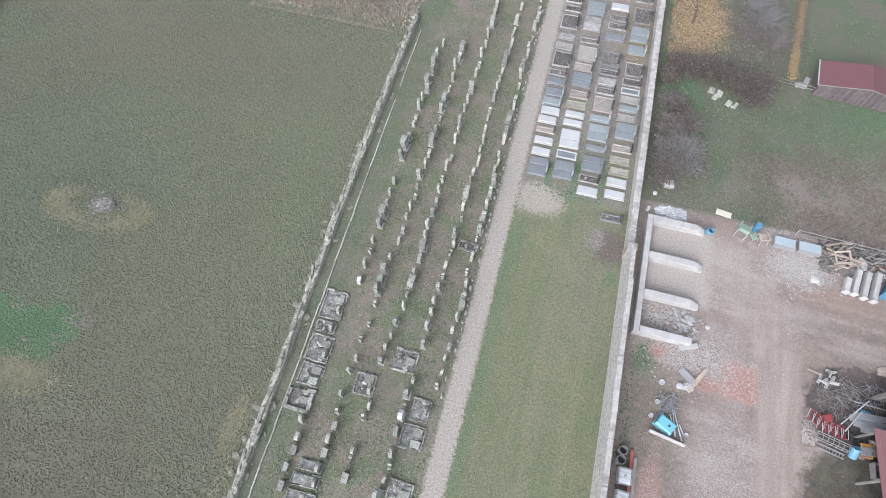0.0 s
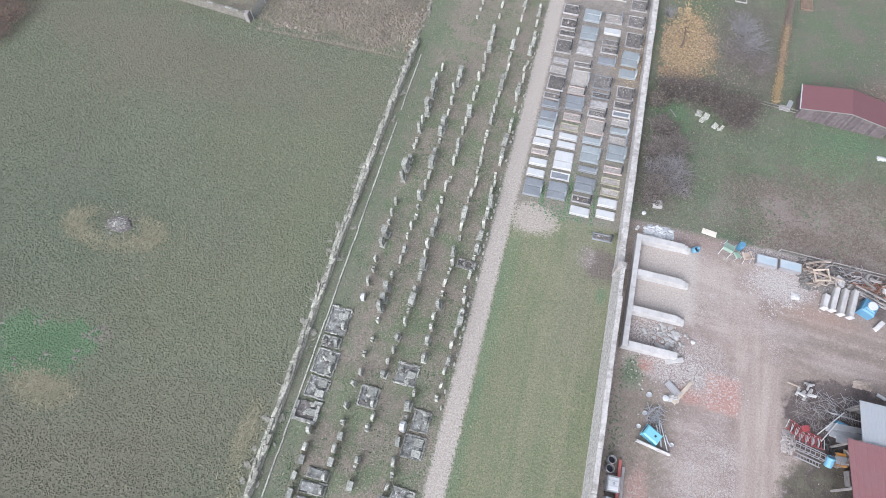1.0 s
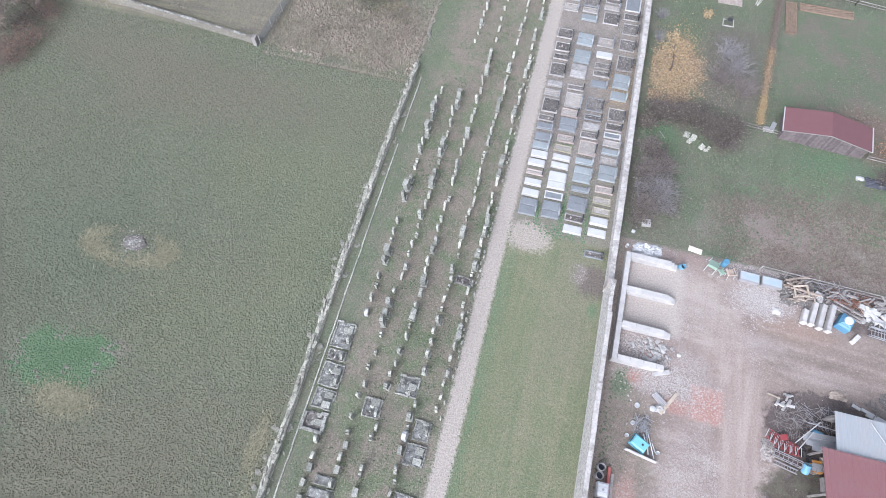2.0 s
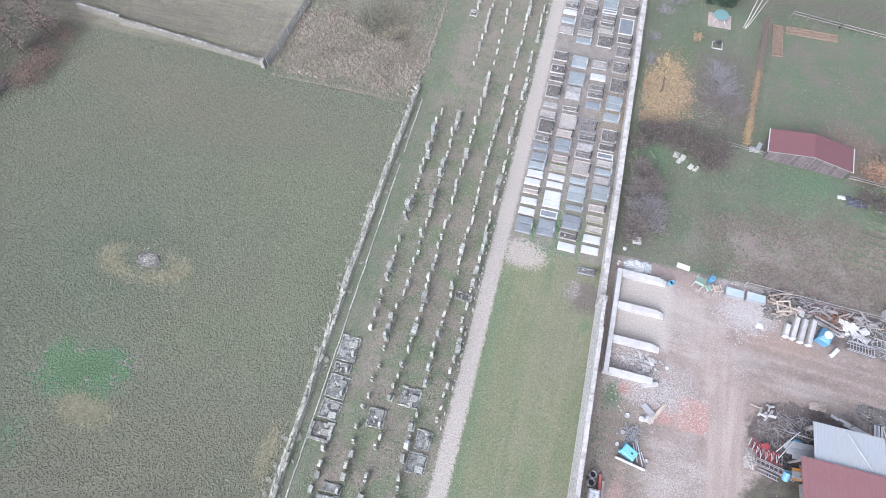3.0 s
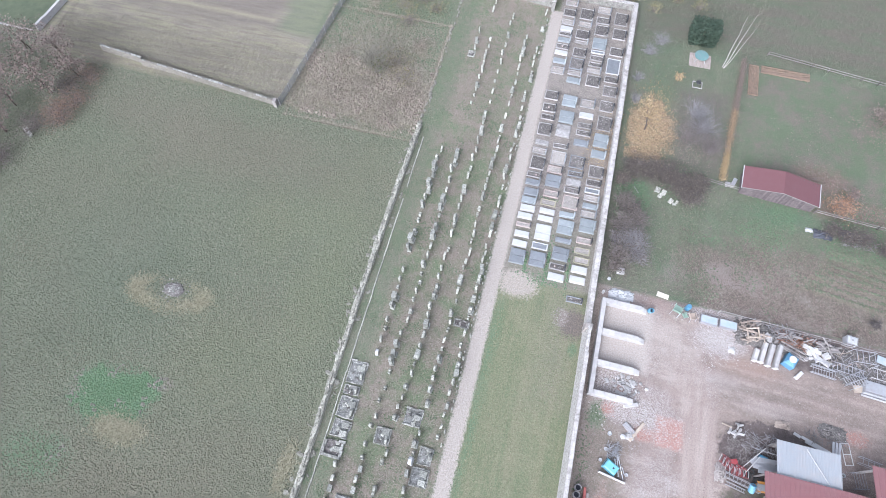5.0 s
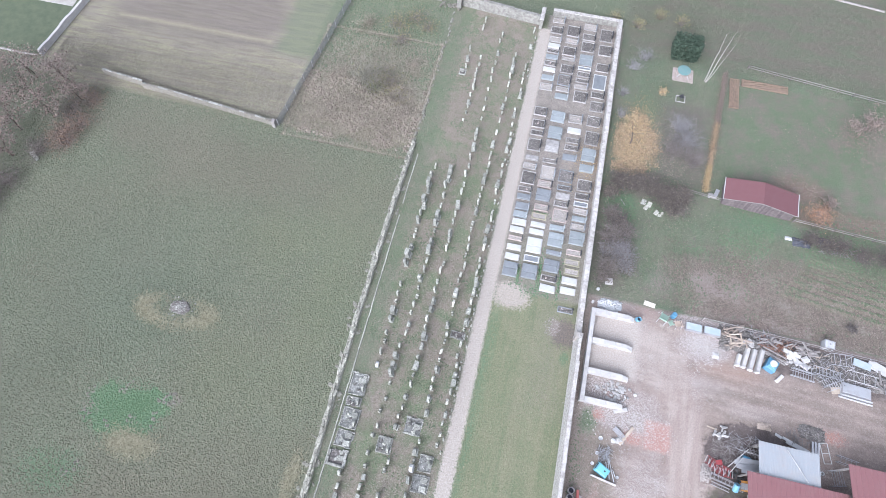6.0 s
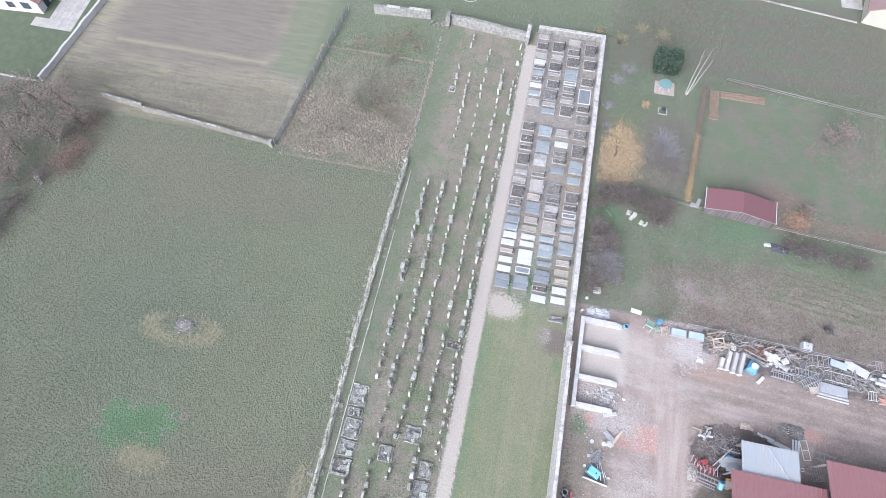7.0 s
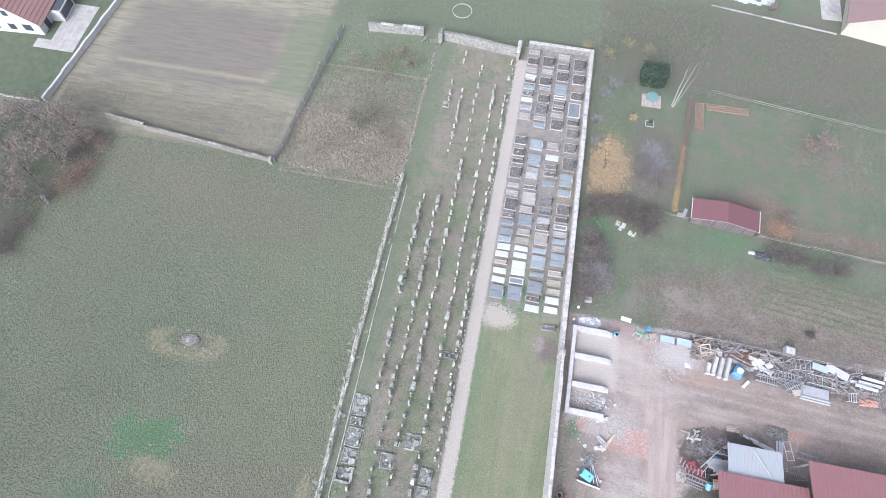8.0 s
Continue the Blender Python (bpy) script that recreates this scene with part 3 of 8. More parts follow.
def block(bm, x0, x1, y0, y1, z0, z1, ch=0.02, jitter=0.0, m=None):
    """A block with chamfered upper edges, uneven by jitter."""
    r = lambda: random.uniform(-jitter, jitter)
    loops = []
    for z, c in ((z0, 0.0), (z1 - ch, 0.0), (z1, ch)):
        pts = [(x0 + c, y0 + c, z), (x1 - c, y0 + c, z), (x1 - c, y1 - c, z), (x0 + c, y1 - c, z)]
        loops.append([Vector((x + r(), y + r(), zz + (r() if zz > z0 else 0))) for x, y, zz in pts])
    if m is not None:
        loops = [[m @ p for p in lo] for lo in loops]
    vs = [[bm.verts.new(p) for p in lo] for lo in loops]
    bm.faces.new(vs[0][::-1])
    bm.faces.new(vs[2])
    for a, b in ((vs[0], vs[1]), (vs[1], vs[2])):
        for i in range(4):
            j = (i + 1) % 4
            bm.faces.new((a[i], a[j], b[j], b[i]))
    return bm


def blocks(*rows, ch=0.02, jitter=0.0):
    bm = bmesh.new()
    for row in rows:
        block(bm, *row, ch=ch, jitter=jitter)
    return bm


def tube(bm, a, b, r, sides=6, r2=None):
    """A round bar from a to b."""
    a, b = Vector(a), Vector(b)
    d = (b - a).normalized()
    u = d.orthogonal().normalized()
    v = d.cross(u)
    rings = []
    for p, rr in ((a, r), (b, r if r2 is None else r2)):
        rings.append([bm.verts.new(p + rr * (math.cos(k * 2 * math.pi / sides) * u + math.sin(k * 2 * math.pi / sides) * v)) for k in range(sides)])
    bm.faces.new(rings[0][::-1])
    bm.faces.new(rings[1])
    for i in range(sides):
        j = (i + 1) % sides
        bm.faces.new((rings[0][i], rings[0][j], rings[1][j], rings[1][i]))
    return bm


def bar(bm, a, b, w, h):
    """A square bar from a to b, w across and h deep."""
    a, b = Vector(a), Vector(b)
    d = (b - a).normalized()
    u = d.cross(Vector((0, 0, 1)))
    u = u.normalized() if u.length > 1e-4 else Vector((1, 0, 0))
    v = u.cross(d)
    c = [(-w / 2, -h / 2), (w / 2, -h / 2), (w / 2, h / 2), (-w / 2, h / 2)]
    quad_prism(bm, [a + x * u + y * v for x, y in c], [b + x * u + y * v for x, y in c])
    return bm


def lathe(bm, profile, sides=14, m=None, hollow=False):
    """A turned body from (radius, height) steps."""
    m = m or Matrix()
    rings = [[bm.verts.new(m @ Vector((r * math.cos(k * 2 * math.pi / sides), r * math.sin(k * 2 * math.pi / sides), z))) for k in range(sides)] for r, z in profile]
    for a, b in zip(rings, rings[1:]):
        for i in range(sides):
            j = (i + 1) % sides
            bm.faces.new((a[i], a[j], b[j], b[i]))
    if hollow:
        for i in range(sides):
            j = (i + 1) % sides
            bm.faces.new((rings[-1][i], rings[-1][j], rings[0][j], rings[0][i]))
    else:
        bm.faces.new(rings[0][::-1])
        bm.faces.new(rings[-1])
    return bm


ball = bmesh.new()
bmesh.ops.create_icosphere(ball, subdivisions=1, radius=1.0)
BALL_V = [v.co.copy() for v in ball.verts]
BALL_F = [[v.index for v in f.verts] for f in ball.faces]
ball.free()


def rock(bm, c, sx, sy, sz, rough=0.22, turn=0.0):
    """An angular stone of 20 faces."""
    m = Matrix.Translation(c) @ Matrix.Rotation(turn, 4, "Z")
    vs = []
    for co in BALL_V:
        p = co * (1 + random.uniform(-rough, rough))
        vs.append(bm.verts.new(m @ Vector((max(-0.8, min(0.8, p.x)) * sx, max(-0.8, min(0.8, p.y)) * sy, max(-0.75, min(0.8, p.z)) * sz))))
    for f in BALL_F:
        bm.faces.new([vs[k] for k in f])


def rock_mesh(name, material, sx=0.5, sy=0.5, sz=0.5, rough=0.22):
    bm = bmesh.new()
    rock(bm, (0, 0, 0), sx, sy, sz, rough)
    me = bpy.data.meshes.new(name)
    bm.to_mesh(me)
    bm.free()
    me.materials.append(material)
    return me


def arch(bm, x0, x1, w, h, top="round", waist=0.0, z0=0.0):
    """An upright slab between x0 and x1, w wide along y, with a shaped head."""
    s = h - w * 0.35
    if top == "round":
        head = [(math.cos(a) * w / 2, s + math.sin(a) * w * 0.42) for a in [math.pi * k / 6 for k in range(7)]]
    elif top == "point":
        head = [(w / 2, s), (w * 0.3, h - w * 0.08), (0, h), (-w * 0.3, h - w * 0.08), (-w / 2, s)]
    elif top == "broken":
        head = [(w / 2, s * 0.8), (w * 0.2, s * 0.98), (-w * 0.1, s * 0.86), (-w / 2, s * 1.05)]
    elif top == "shoulder":
        head = [(w / 2, s - 0.04), (w * 0.3, s), (w * 0.26, h - w * 0.1), (0, h), (-w * 0.26, h - w * 0.1), (-w * 0.3, s), (-w / 2, s - 0.04)]
    else:
        head = [(w / 2, h), (-w / 2, h)]
    out = [(-w / 2 + waist, z0), (w / 2 - waist, z0)] + head
    a = [bm.verts.new((x0, y, z)) for y, z in out]
    b = [bm.verts.new((x1, y, z)) for y, z in out]
    bm.faces.new(a[::-1])
    bm.faces.new(b)
    for i in range(len(out)):
        j = (i + 1) % len(out)
        bm.faces.new((a[i], a[j], b[j], b[i]))
    return bm


# ---- ground ----
bm = bmesh.new()
edges = [-2000, -600, -250, -120, -90, -70, -50, -30, -16.3, -8, 0, 10.72, 20, 30, 40, 55, 70, 100, 250, 600, 2000]
rows_y = [-2000, -600, -200, -60, -20, -10, 0, 10, 20, 33.2, 45, 60, 79.6, 100, 120, 200, 600, 2000]
grid = [[bm.verts.new((x, y, 0)) for x in edges] for y in rows_y]
for j in range(len(rows_y) - 1):
    for i in range(len(edges) - 1):
        f = bm.faces.new((grid[j][i], grid[j][i + 1], grid[j + 1][i + 1], grid[j + 1][i]))
        if edges[i] > 10:
            f.material_index = 2 if rows_y[j] > 33 else 3
        elif edges[i] > -17:
            f.material_index = 1 if rows_y[j] < 79 else 0
ground = tagged(part("ground", bm, GROUND["meadow"]), "flat meadow, burial ground, gravel path and dirt yard", "ground", kind="structure")
for zone in ("burial", "garden", "yard"):
    ground.data.materials.append(GROUND[zone])

# ---- the wall between burial ground and yard ----
def wall_x(y):
    """The wall's west face: it bends a little."""
    return 10.42 - 0.011 * max(y, 0.0)


def wall_h(y):
    return 2.4 if y < 26.6 else 1.35


east_wall = thing("wall_east", "long old rendered wall with pale lichened coping", "wall", kind="structure")
bm = bmesh.new()
y = -9.0
while y < 79.4:
    y2 = min(y + 2.2, 79.4)
    if y < 26.6 < y2:
        y2 = 26.6
    for ya, yb in ((y, y2),):
        xa, xb, h = wall_x(ya), wall_x(yb), wall_h((ya + yb) / 2)
        w = 0.62
        n = random.uniform(-0.02, 0.02) + (0.18 if ya < 26.5 else 0.0)
        quad_prism(bm, [(xa - 0.04, ya, 0), (xa + w + 0.04, ya, 0), (xb + w + 0.04, yb, 0), (xb - 0.04, yb, 0)],
                   [(xa + 0.03 + n, ya, h - 0.1), (xa + w - 0.03, ya, h - 0.1), (xb + w - 0.03, yb, h - 0.1), (xb + 0.03 + n, yb, h - 0.1)])
    y = y2
part("wall_body", bm, MASONRY, east_wall)
cope = []
for k in range(4):
    bm = block(bmesh.new(), -0.32, 0.32, -0.5, 0.5, 0, 0.11, ch=0.035, jitter=0.018)
    me = bpy.data.meshes.new("coping_stone")
    bm.to_mesh(me)
    bm.free()
    me.materials.append(COPING)
    cope.append(me)
y = -8.9
while y < 79.2:
    n = random.uniform(1.8, 4.2)
    n = min(n, 79.4 - y)
    mid_y = y + n / 2
    if not (y < 26.6 < y + n):
        piece("coping_stone", random.choice(cope), east_wall,
              pose(wall_x(mid_y) + (0.43 if mid_y < 26.6 else 0.31) + random.uniform(-0.02, 0.02), mid_y, wall_h(mid_y) - 0.1, random.uniform(-0.25, 0.25), random.uniform(-0.5, 0.5), 0.6 + random.uniform(-0.3, 0.3)) @ Matrix.Diagonal((0.74 if mid_y < 26.6 else 1, n * 0.998, 1, 1)))
    y += n
bm = blocks((10.0, 10.85, 26.25, 26.95, 0, 2.2), ch=0.05, jitter=0.02)
part("pier", bm, RENDERED, east_wall)

# ---- north walls of the burial ground ----
north = thing("wall_north", "old plastered wall at the end of the graves", "wall", kind="structure")
part("wall_body", blocks((-0.8, 10.1, 79.4, 79.95, 0, 1.15), ch=0.06, jitter=0.02), END_WALL, north)
for k in range(11):
    piece("coping_stone", random.choice(cope), north, pose(-0.3 + k, 79.68, 1.13, 0, 0, 90 + random.uniform(-1, 1)) @ Matrix.Diagonal((0.9, 0.98, 0.7, 1)))
gate = thing("gate_pillar", "tall plastered gate pillar with pale lichen", "pillar")
part("shaft", blocks((-2.55, -2.05, 76.2, 78.8, 0, 1.9), ch=0.06, jitter=0.03), END_WALL, gate)
part("cap", blocks((-2.62, -1.98, 76.1, 78.9, 1.9, 2.02), ch=0.05, jitter=0.02), COPING, gate)
nw = thing("wall_northwest", "crumbling plastered stone wall behind the old headstones", "wall", kind="structure")
bm = bmesh.new()
for xa, xb, ya, yb, h in ((-15.6, -2.6, 78.3, 77.0, 1.9), (-28.6, -19.0, 77.9, 78.6, 1.7)):
    n = 6
    for k in range(n):
        u, v = k / n, (k + 1) / n
        x0, x1, y0, y1 = xa + (xb - xa) * u, xa + (xb - xa) * v, ya + (yb - ya) * u, ya + (yb - ya) * v
        hh = h + random.uniform(-0.12, 0.08)
        quad_prism(bm, [(x0, y0, 0), (x1, y1, 0), (x1, y1 + 0.55, 0), (x0, y0 + 0.55, 0)],
                   [(x0, y0 + 0.05, hh), (x1, y1 + 0.05, hh), (x1, y1 + 0.5, hh), (x0, y0 + 0.5, hh)])
part("wall_body", bm, END_WALL, nw)
part("pier", blocks((-16.2, -15.5, 77.5, 79.0, 0, 2.2), ch=0.08, jitter=0.05), END_WALL, nw)
for xa, xb in ((-26.4, -24.2), (-22.6, -19.6)):
    part("coping_slab", blocks((xa, xb, 78.0 + 0.07 * (xa + 28), 78.55 + 0.07 * (xa + 28), 1.72, 1.8), ch=0.03, jitter=0.02), OLD_STONE, nw)
bm = bmesh.new()
for k in range(26):
    rock(bm, (random.uniform(-19.2, -15.4), random.uniform(77.2, 78.3), 0.15), random.uniform(0.15, 0.4), random.uniform(0.15, 0.3), random.uniform(0.12, 0.3), turn=random.random() * 3)
tagged(part("fallen_rubble", bm, DARK_RUBBLE), "fallen stones at a gap in the wall", "rubble", kind="stuff")

# ---- the old dry-stone wall along the meadow ----
west_wall = thing("wall_west", "low broken dry-stone wall of pale limestone", "wall", kind="structure")
def west_x(y):
    return -16.35 - 0.25 * math.sin(min(max(y, 0), 50) / 50 * math.pi)


def west_h(y):
    return 0.62 + 0.2 * noise.noise((y * 0.35, 3.1, 0)) + (0.1 if 28 < y < 48 else 0.0)


bm = bmesh.new()
y = -9.0
while y < 50.5:
    h, h2 = max(0.25, west_h(y) - 0.18), max(0.25, west_h(y + 0.7) - 0.18)
    xa, xb = west_x(y), west_x(y + 0.7)
    quad_prism(bm, [(xa - 0.34, y, 0), (xa + 0.34, y, 0), (xb + 0.34, y + 0.7, 0), (xb - 0.34, y + 0.7, 0)],
               [(xa - 0.2, y, h), (xa + 0.2, y, h), (xb + 0.2, y + 0.7, h2), (xb - 0.2, y + 0.7, h2)])
    y += 0.7
part("wall_core", bm, RUBBLE, west_wall)
stones = []
for k in range(9):
    bm = block(bmesh.new(), -0.5, 0.5, -0.5, 0.5, -0.5, 0.5, ch=0.16, jitter=0.15)
    me = bpy.data.meshes.new("stone")
    bm.to_mesh(me)
    bm.free()
    me.materials.append(RUBBLE)
    stones.append(me)
for side in (-1, 0, 1):
    y = -8.5
    while y < 50.4:
        step = random.uniform(0.35, 0.95)
        gap = 0.45 if 11.5 < y < 16.5 or 5 < y < 7 else 0.14
        if random.random() > gap and (side or random.random() < 0.5):
            piece("stone", random.choice(stones), west_wall,
                  pose(west_x(y) + side * random.uniform(0.1, 0.2) + 0.12 * noise.noise((y * 0.5, side, 2)), y + step / 2, max(0.14, west_h(y) - 0.16 + 0.12 * (side == 0) + random.uniform(-0.1, 0.06)),
                       random.uniform(-4, 4), random.uniform(-6, 6), random.uniform(-8, 8)) @ Matrix.Diagonal((random.uniform(0.2, 0.38), step * 1.02, random.uniform(0.22, 0.42), 1)))
        y += step
bm = bmesh.new()
y = 50.6
while y < 77.0:
    rock(bm, (-16.3 + random.uniform(-0.2, 0.2), y, 0.06), random.uniform(0.12, 0.3), random.uniform(0.25, 0.6), random.uniform(0.08, 0.25), turn=random.gauss(0, 0.3))
    y += random.uniform(0.4, 1.6)
for k in range(60):
    y = random.uniform(-8, 50)
    rock(bm, (west_x(y) + random.choice((-0.75, 0.65)) + random.uniform(-0.25, 0.25), y, 0.08), random.uniform(0.08, 0.34), random.uniform(0.12, 0.5), random.uniform(0.05, 0.12), turn=random.random() * 3)
tagged(part("tumbled_stones", bm, RUBBLE), "loose stones fallen from the dry-stone wall", "rubble", kind="stuff")

# thin kerb inside the wall
kerb = thing("kerb", "thin pale stone kerb laid in the grass", "kerb", kind="structure")
bm = block(bmesh.new(), -0.07, 0.07, -0.5, 0.5, 0, 0.14, ch=0.02, jitter=0.008)
kerb_me = bpy.data.meshes.new("kerb_stone")
bm.to_mesh(kerb_me)
bm.free()
kerb_me.materials.append(OLD_STONE)
y = -9.0
while y < 48.2:
    n = random.uniform(1.2, 2.2)
    if not (38.8 < y + n / 2 < 40.3):
        piece("kerb_stone", kerb_me, kerb, pose(-15.15 - 0.004 * y + random.uniform(-0.03, 0.03), y + n / 2, random.uniform(-0.03, 0.0), 0, 0, random.uniform(-0.8, 0.8)) @ Matrix.Diagonal((1, n * 0.99, 1, 1)))
    y += n

# ---- old headstones ----
def headstone_model(top, w, h, t, material, plinth=True):
    ob = thing("headstone", "", "headstone")
    bm = arch(bmesh.new(), -t / 2, t / 2, w, h, top, 0.02, 0.1 if plinth else -0.1)
    for v in bm.verts:
        v.co += Vector((random.uniform(-0.012, 0.012), random.uniform(-0.03, 0.03), random.uniform(-0.04, 0.03)))
    part("stele", bm, material, ob)
    if plinth:
        part("plinth", blocks((-t / 2 - 0.06, t / 2 + 0.09, -w / 2 - 0.05, w / 2 + 0.05, -0.1, 0.2), ch=0.04, jitter=0.03), material, ob)
    return ob


HEADSTONE_KINDS = {
    "r": ("round", 0.48, 1.2, 0.17, OLD_STONE, False, "weathered round-topped limestone headstone standing in thin grass"),
    "p": ("point", 0.46, 1.3, 0.17, OLD_STONE, False, "weathered pointed limestone headstone standing in thin grass"),
    "s": ("shoulder", 0.54, 1.4, 0.24, DARK_STONE, True, "tall grey shouldered sandstone headstone blotched with lichen"),
    "b": ("broken", 0.44, 0.9, 0.18, OLD_STONE, False, "broken stump of an old limestone headstone"),
    "l": ("flat", 0.56, 0.6, 0.3, DARK_STONE, False, "low square grey headstone half sunk in the ground"),
    "w": ("point", 0.62, 1.05, 0.28, WHITE_SLAB, False, "small whitish pointed headstone standing alone"),
    "t": ("flat", 0.6, 1.4, 0.34, DARK_STONE, True, "tall square grey pillar headstone blotched with pale lichen"),
}
MODELS = {k: ([headstone_model(*row[:6]) for n in range(3)], row[6]) for k, row in HEADSTONE_KINDS.items()}
# each row of stones: the line it stands on, then kind and place along it
HEADSTONE_ROWS = (
    (-12.45, "p46.7 r45.2 t43.8 s42.7 t41.2 s40.1 r39.0 s37.8 b36.4 b35.5 s33.8 t32.7 s31.4 r28.4 p27.1 b26.1 t24.7 s23.6 r21.8 b20.7 r19.3 w17.7"),
    (-13.05, "p4.9 r3.6 l2.5 l1.2 l-0.2"),
    (-10.1, "t46.5 s45.0 r44.0 p42.3 b40.8 t39.0 s38.0 b36.9 s35.1 t33.8 r32.3 p31.0 s29.7 b28.5 b27.3 p26.1 b25.0 s23.5 r22.3"),
    (-10.5, "r20.6 t19.2 t18.0 s17.1 b15.9 b14.0 b12.5 r10.8 p9.7 r7.7 b6.3 l5.1 r4.0 l2.9"),
    (-7.85, "s53.6 b52.7 t50.9 r49.3 b47.9 p46.4 b44.8 r43.5 t41.2 r39.9 r38.7 s36.8 r35.9 p34.6 b32.5 p31.3 b29.8 r28.6 s27.1 s26.0 r24.6 r23.5 t22.3 s21.1 r19.7 t18.5 b17.5 r16.3"),
    (-8.3, "s14.8 p13.5 r12.4 s11.2 p7.3 b6.4 p3.7 b3.1 l1.6"),
    (-5.25, "r54.3 s52.1 b50.7 b50.0 p48.6 b47.5 t46.0 b44.7 b43.6 r42.4 s40.9 b39.1 b38.2 r36.7 p35.3 b34.3 p32.6 r31.4 b30.6 t28.7 p27.3 b26.1 s24.4 r23.3"),
    (-5.4, "b22.4 r21.0 b20.0 s18.7 r17.5 r16.4 s15.1 s13.5 r10.2 s9.0 b8.1 w7.2 l5.9 r4.2 b3.3 r2.2 s1.1"),
    (-3.2, "s51.7 b50.0 b49.1 p47.5 s45.8 r44.6 b43.0 b41.4 r40.3 t38.5 s36.9 p35.8 b34.1 p33.1 r32.1 t30.7 s29.4 r28.1 s26.8 s25.3 b24.4 r22.4 b20.9 p19.8 s18.6 t17.6 r16.5 r15.3 s13.8 r12.8 r11.5 b10.3"),
    (-10.2, "b67.8 b66.4 r65.0 p64.1 r63.0 b62.3 r61.6 p60.3 s58.8 b58.1 b57.0 b55.6"),
    (-12.1, "r69.0 s66.9 p65.5"),
    (-11.2, "p75.5 r73.7"),
    (-7.9, "p73.0 b71.7 s69.1 b67.2 r65.5 p63.8 b62.0 b60.1 r58.2 b56.4"),
    (-5.1, "b69.6 s67.9 t66.2 r65.1 p63.4 b62.3 r60.6 s59.1 p58.0 r56.6"),
    (-3.15, "p75.0 s71.6 r67.3 b66.0 p64.5 b62.8 s61.7 r58.9 s57.9 r56.2 b54.7 s53.2"),
)
for line, stones_ in HEADSTONE_ROWS:
    for word in stones_.split():
        models, text = MODELS[word[0]]
        model = random.choice(models)
        k = random.uniform(0.82, 1.12) * (1.25 if float(word[1:]) < 9 else 1.05 if float(word[1:]) < 54 else 0.8)
        m = pose(line + random.uniform(-0.14, 0.14), float(word[1:]) + 0.25, 0, random.uniform(-4, 4), random.uniform(-6, 6), random.uniform(-10, 10))
        ob = copy_thing(model, m @ Matrix.Diagonal((random.uniform(1.15, 1.7), k * 1.08, k * random.uniform(0.92, 1.15), 1)))
        tagged(ob, text, "headstone", "old headstones")
for models, _ in MODELS.values():
    for model in models:
        for o in (*model.children_recursive, model):
            bpy.data.objects.remove(o)

# ---- sunken old plots with stone kerbs ----
def old_plot(x0, x1, y0, y1, kerb_h=0.18, w=0.16, stone="", fill=LICHEN_SLAB, slab=False):
    ob = thing("grave_plot", "old grave plot with lichened stone kerbs, gone grey" if not slab else "old grave with cracked grey ledger slabs", "grave", "old grave plots", pose((x0 + x1) / 2, (y0 + y1) / 2, 0, 0, 0, random.uniform(-2, 2)))
    a, b = (x1 - x0) / 2, (y1 - y0) / 2
    for row in ((-a, a, -b, -b + w), (-a, a, b - w, b), (-a, -a + w, -b + w + 0.01, b - w - 0.01), (a - w, a, -b + w + 0.01, b - w - 0.01)):
        xa, xb, ya, yb = row
        long_x = xb - xa > yb - ya
        n = max(1, round(max(xb - xa, yb - ya) / 0.75))
        for k in range(n):
            if random.random() < 0.07:
                continue
            u, v = k / n, (k + 0.98) / n
            cell = (xa + (xb - xa) * u, xa + (xb - xa) * v, ya, yb) if long_x else (xa, xb, ya + (yb - ya) * u, ya + (yb - ya) * v)
            o = part("kerb_stone", blocks((*cell, -0.05, kerb_h + random.uniform(-0.08, 0.03)), ch=0.03, jitter=0.03), OLD_KERB, ob)
            o.location = (random.gauss(0, 0.025), random.gauss(0, 0.025), 0)
    bm = bmesh.new()
    n = 5
    vs = [[bm.verts.new((-a + w * 0.6 + (2 * a - 1.2 * w) * i / n, -b + w * 0.6 + (2 * b - 1.2 * w) * j / n, kerb_h * 0.25 + random.uniform(-0.03, 0.04))) for i in range(n + 1)] for j in range(n + 1)]
    for j in range(n):
        for i in range(n):
            bm.faces.new((vs[j][i], vs[j][i + 1], vs[j + 1][i + 1], vs[j + 1][i]))
    part("fill", bm, fill, ob)
    if slab:
        part("ledger", blocks((-a + w + 0.03, a - w - 0.3, -b + w + 0.03, b - w - 0.03, 0.08, kerb_h + 0.05), ch=0.02, jitter=0.02), LICHEN_SLAB, ob)
    for k in range(0 if slab else 7):
        s = random.uniform(0.1, 0.26)
        bm = bmesh.new()
        rock(bm, (random.uniform(-0.7, 0.8) * a, random.uniform(-0.75, 0.75) * b, kerb_h * 0.55 + 0.04), s * 1.3, s, 0.1, 0.2, random.random() * 3)
        part("broken_piece", bm, random.choice((DARK_STONE, OLD_STONE, GRAVE_SOIL)), ob)
    for k, c in enumerate(stone):
        yy = (k - (len(stone) - 1) / 2) * 0.9
        if c == "u":
            part("stele", arch(bmesh.new(), a - 0.45, a - 0.2, 0.7, random.uniform(0.8, 1.2), "shoulder"), DARK_STONE, ob)
            bpy.context.view_layer.update()
            ob.children[-1].location.y += yy
        else:
            part("fallen_slab", blocks((a - 1.0, a - 0.2, yy - 0.3, yy + 0.3, 0.1, 0.3), ch=0.03, jitter=0.04), DARK_STONE, ob)


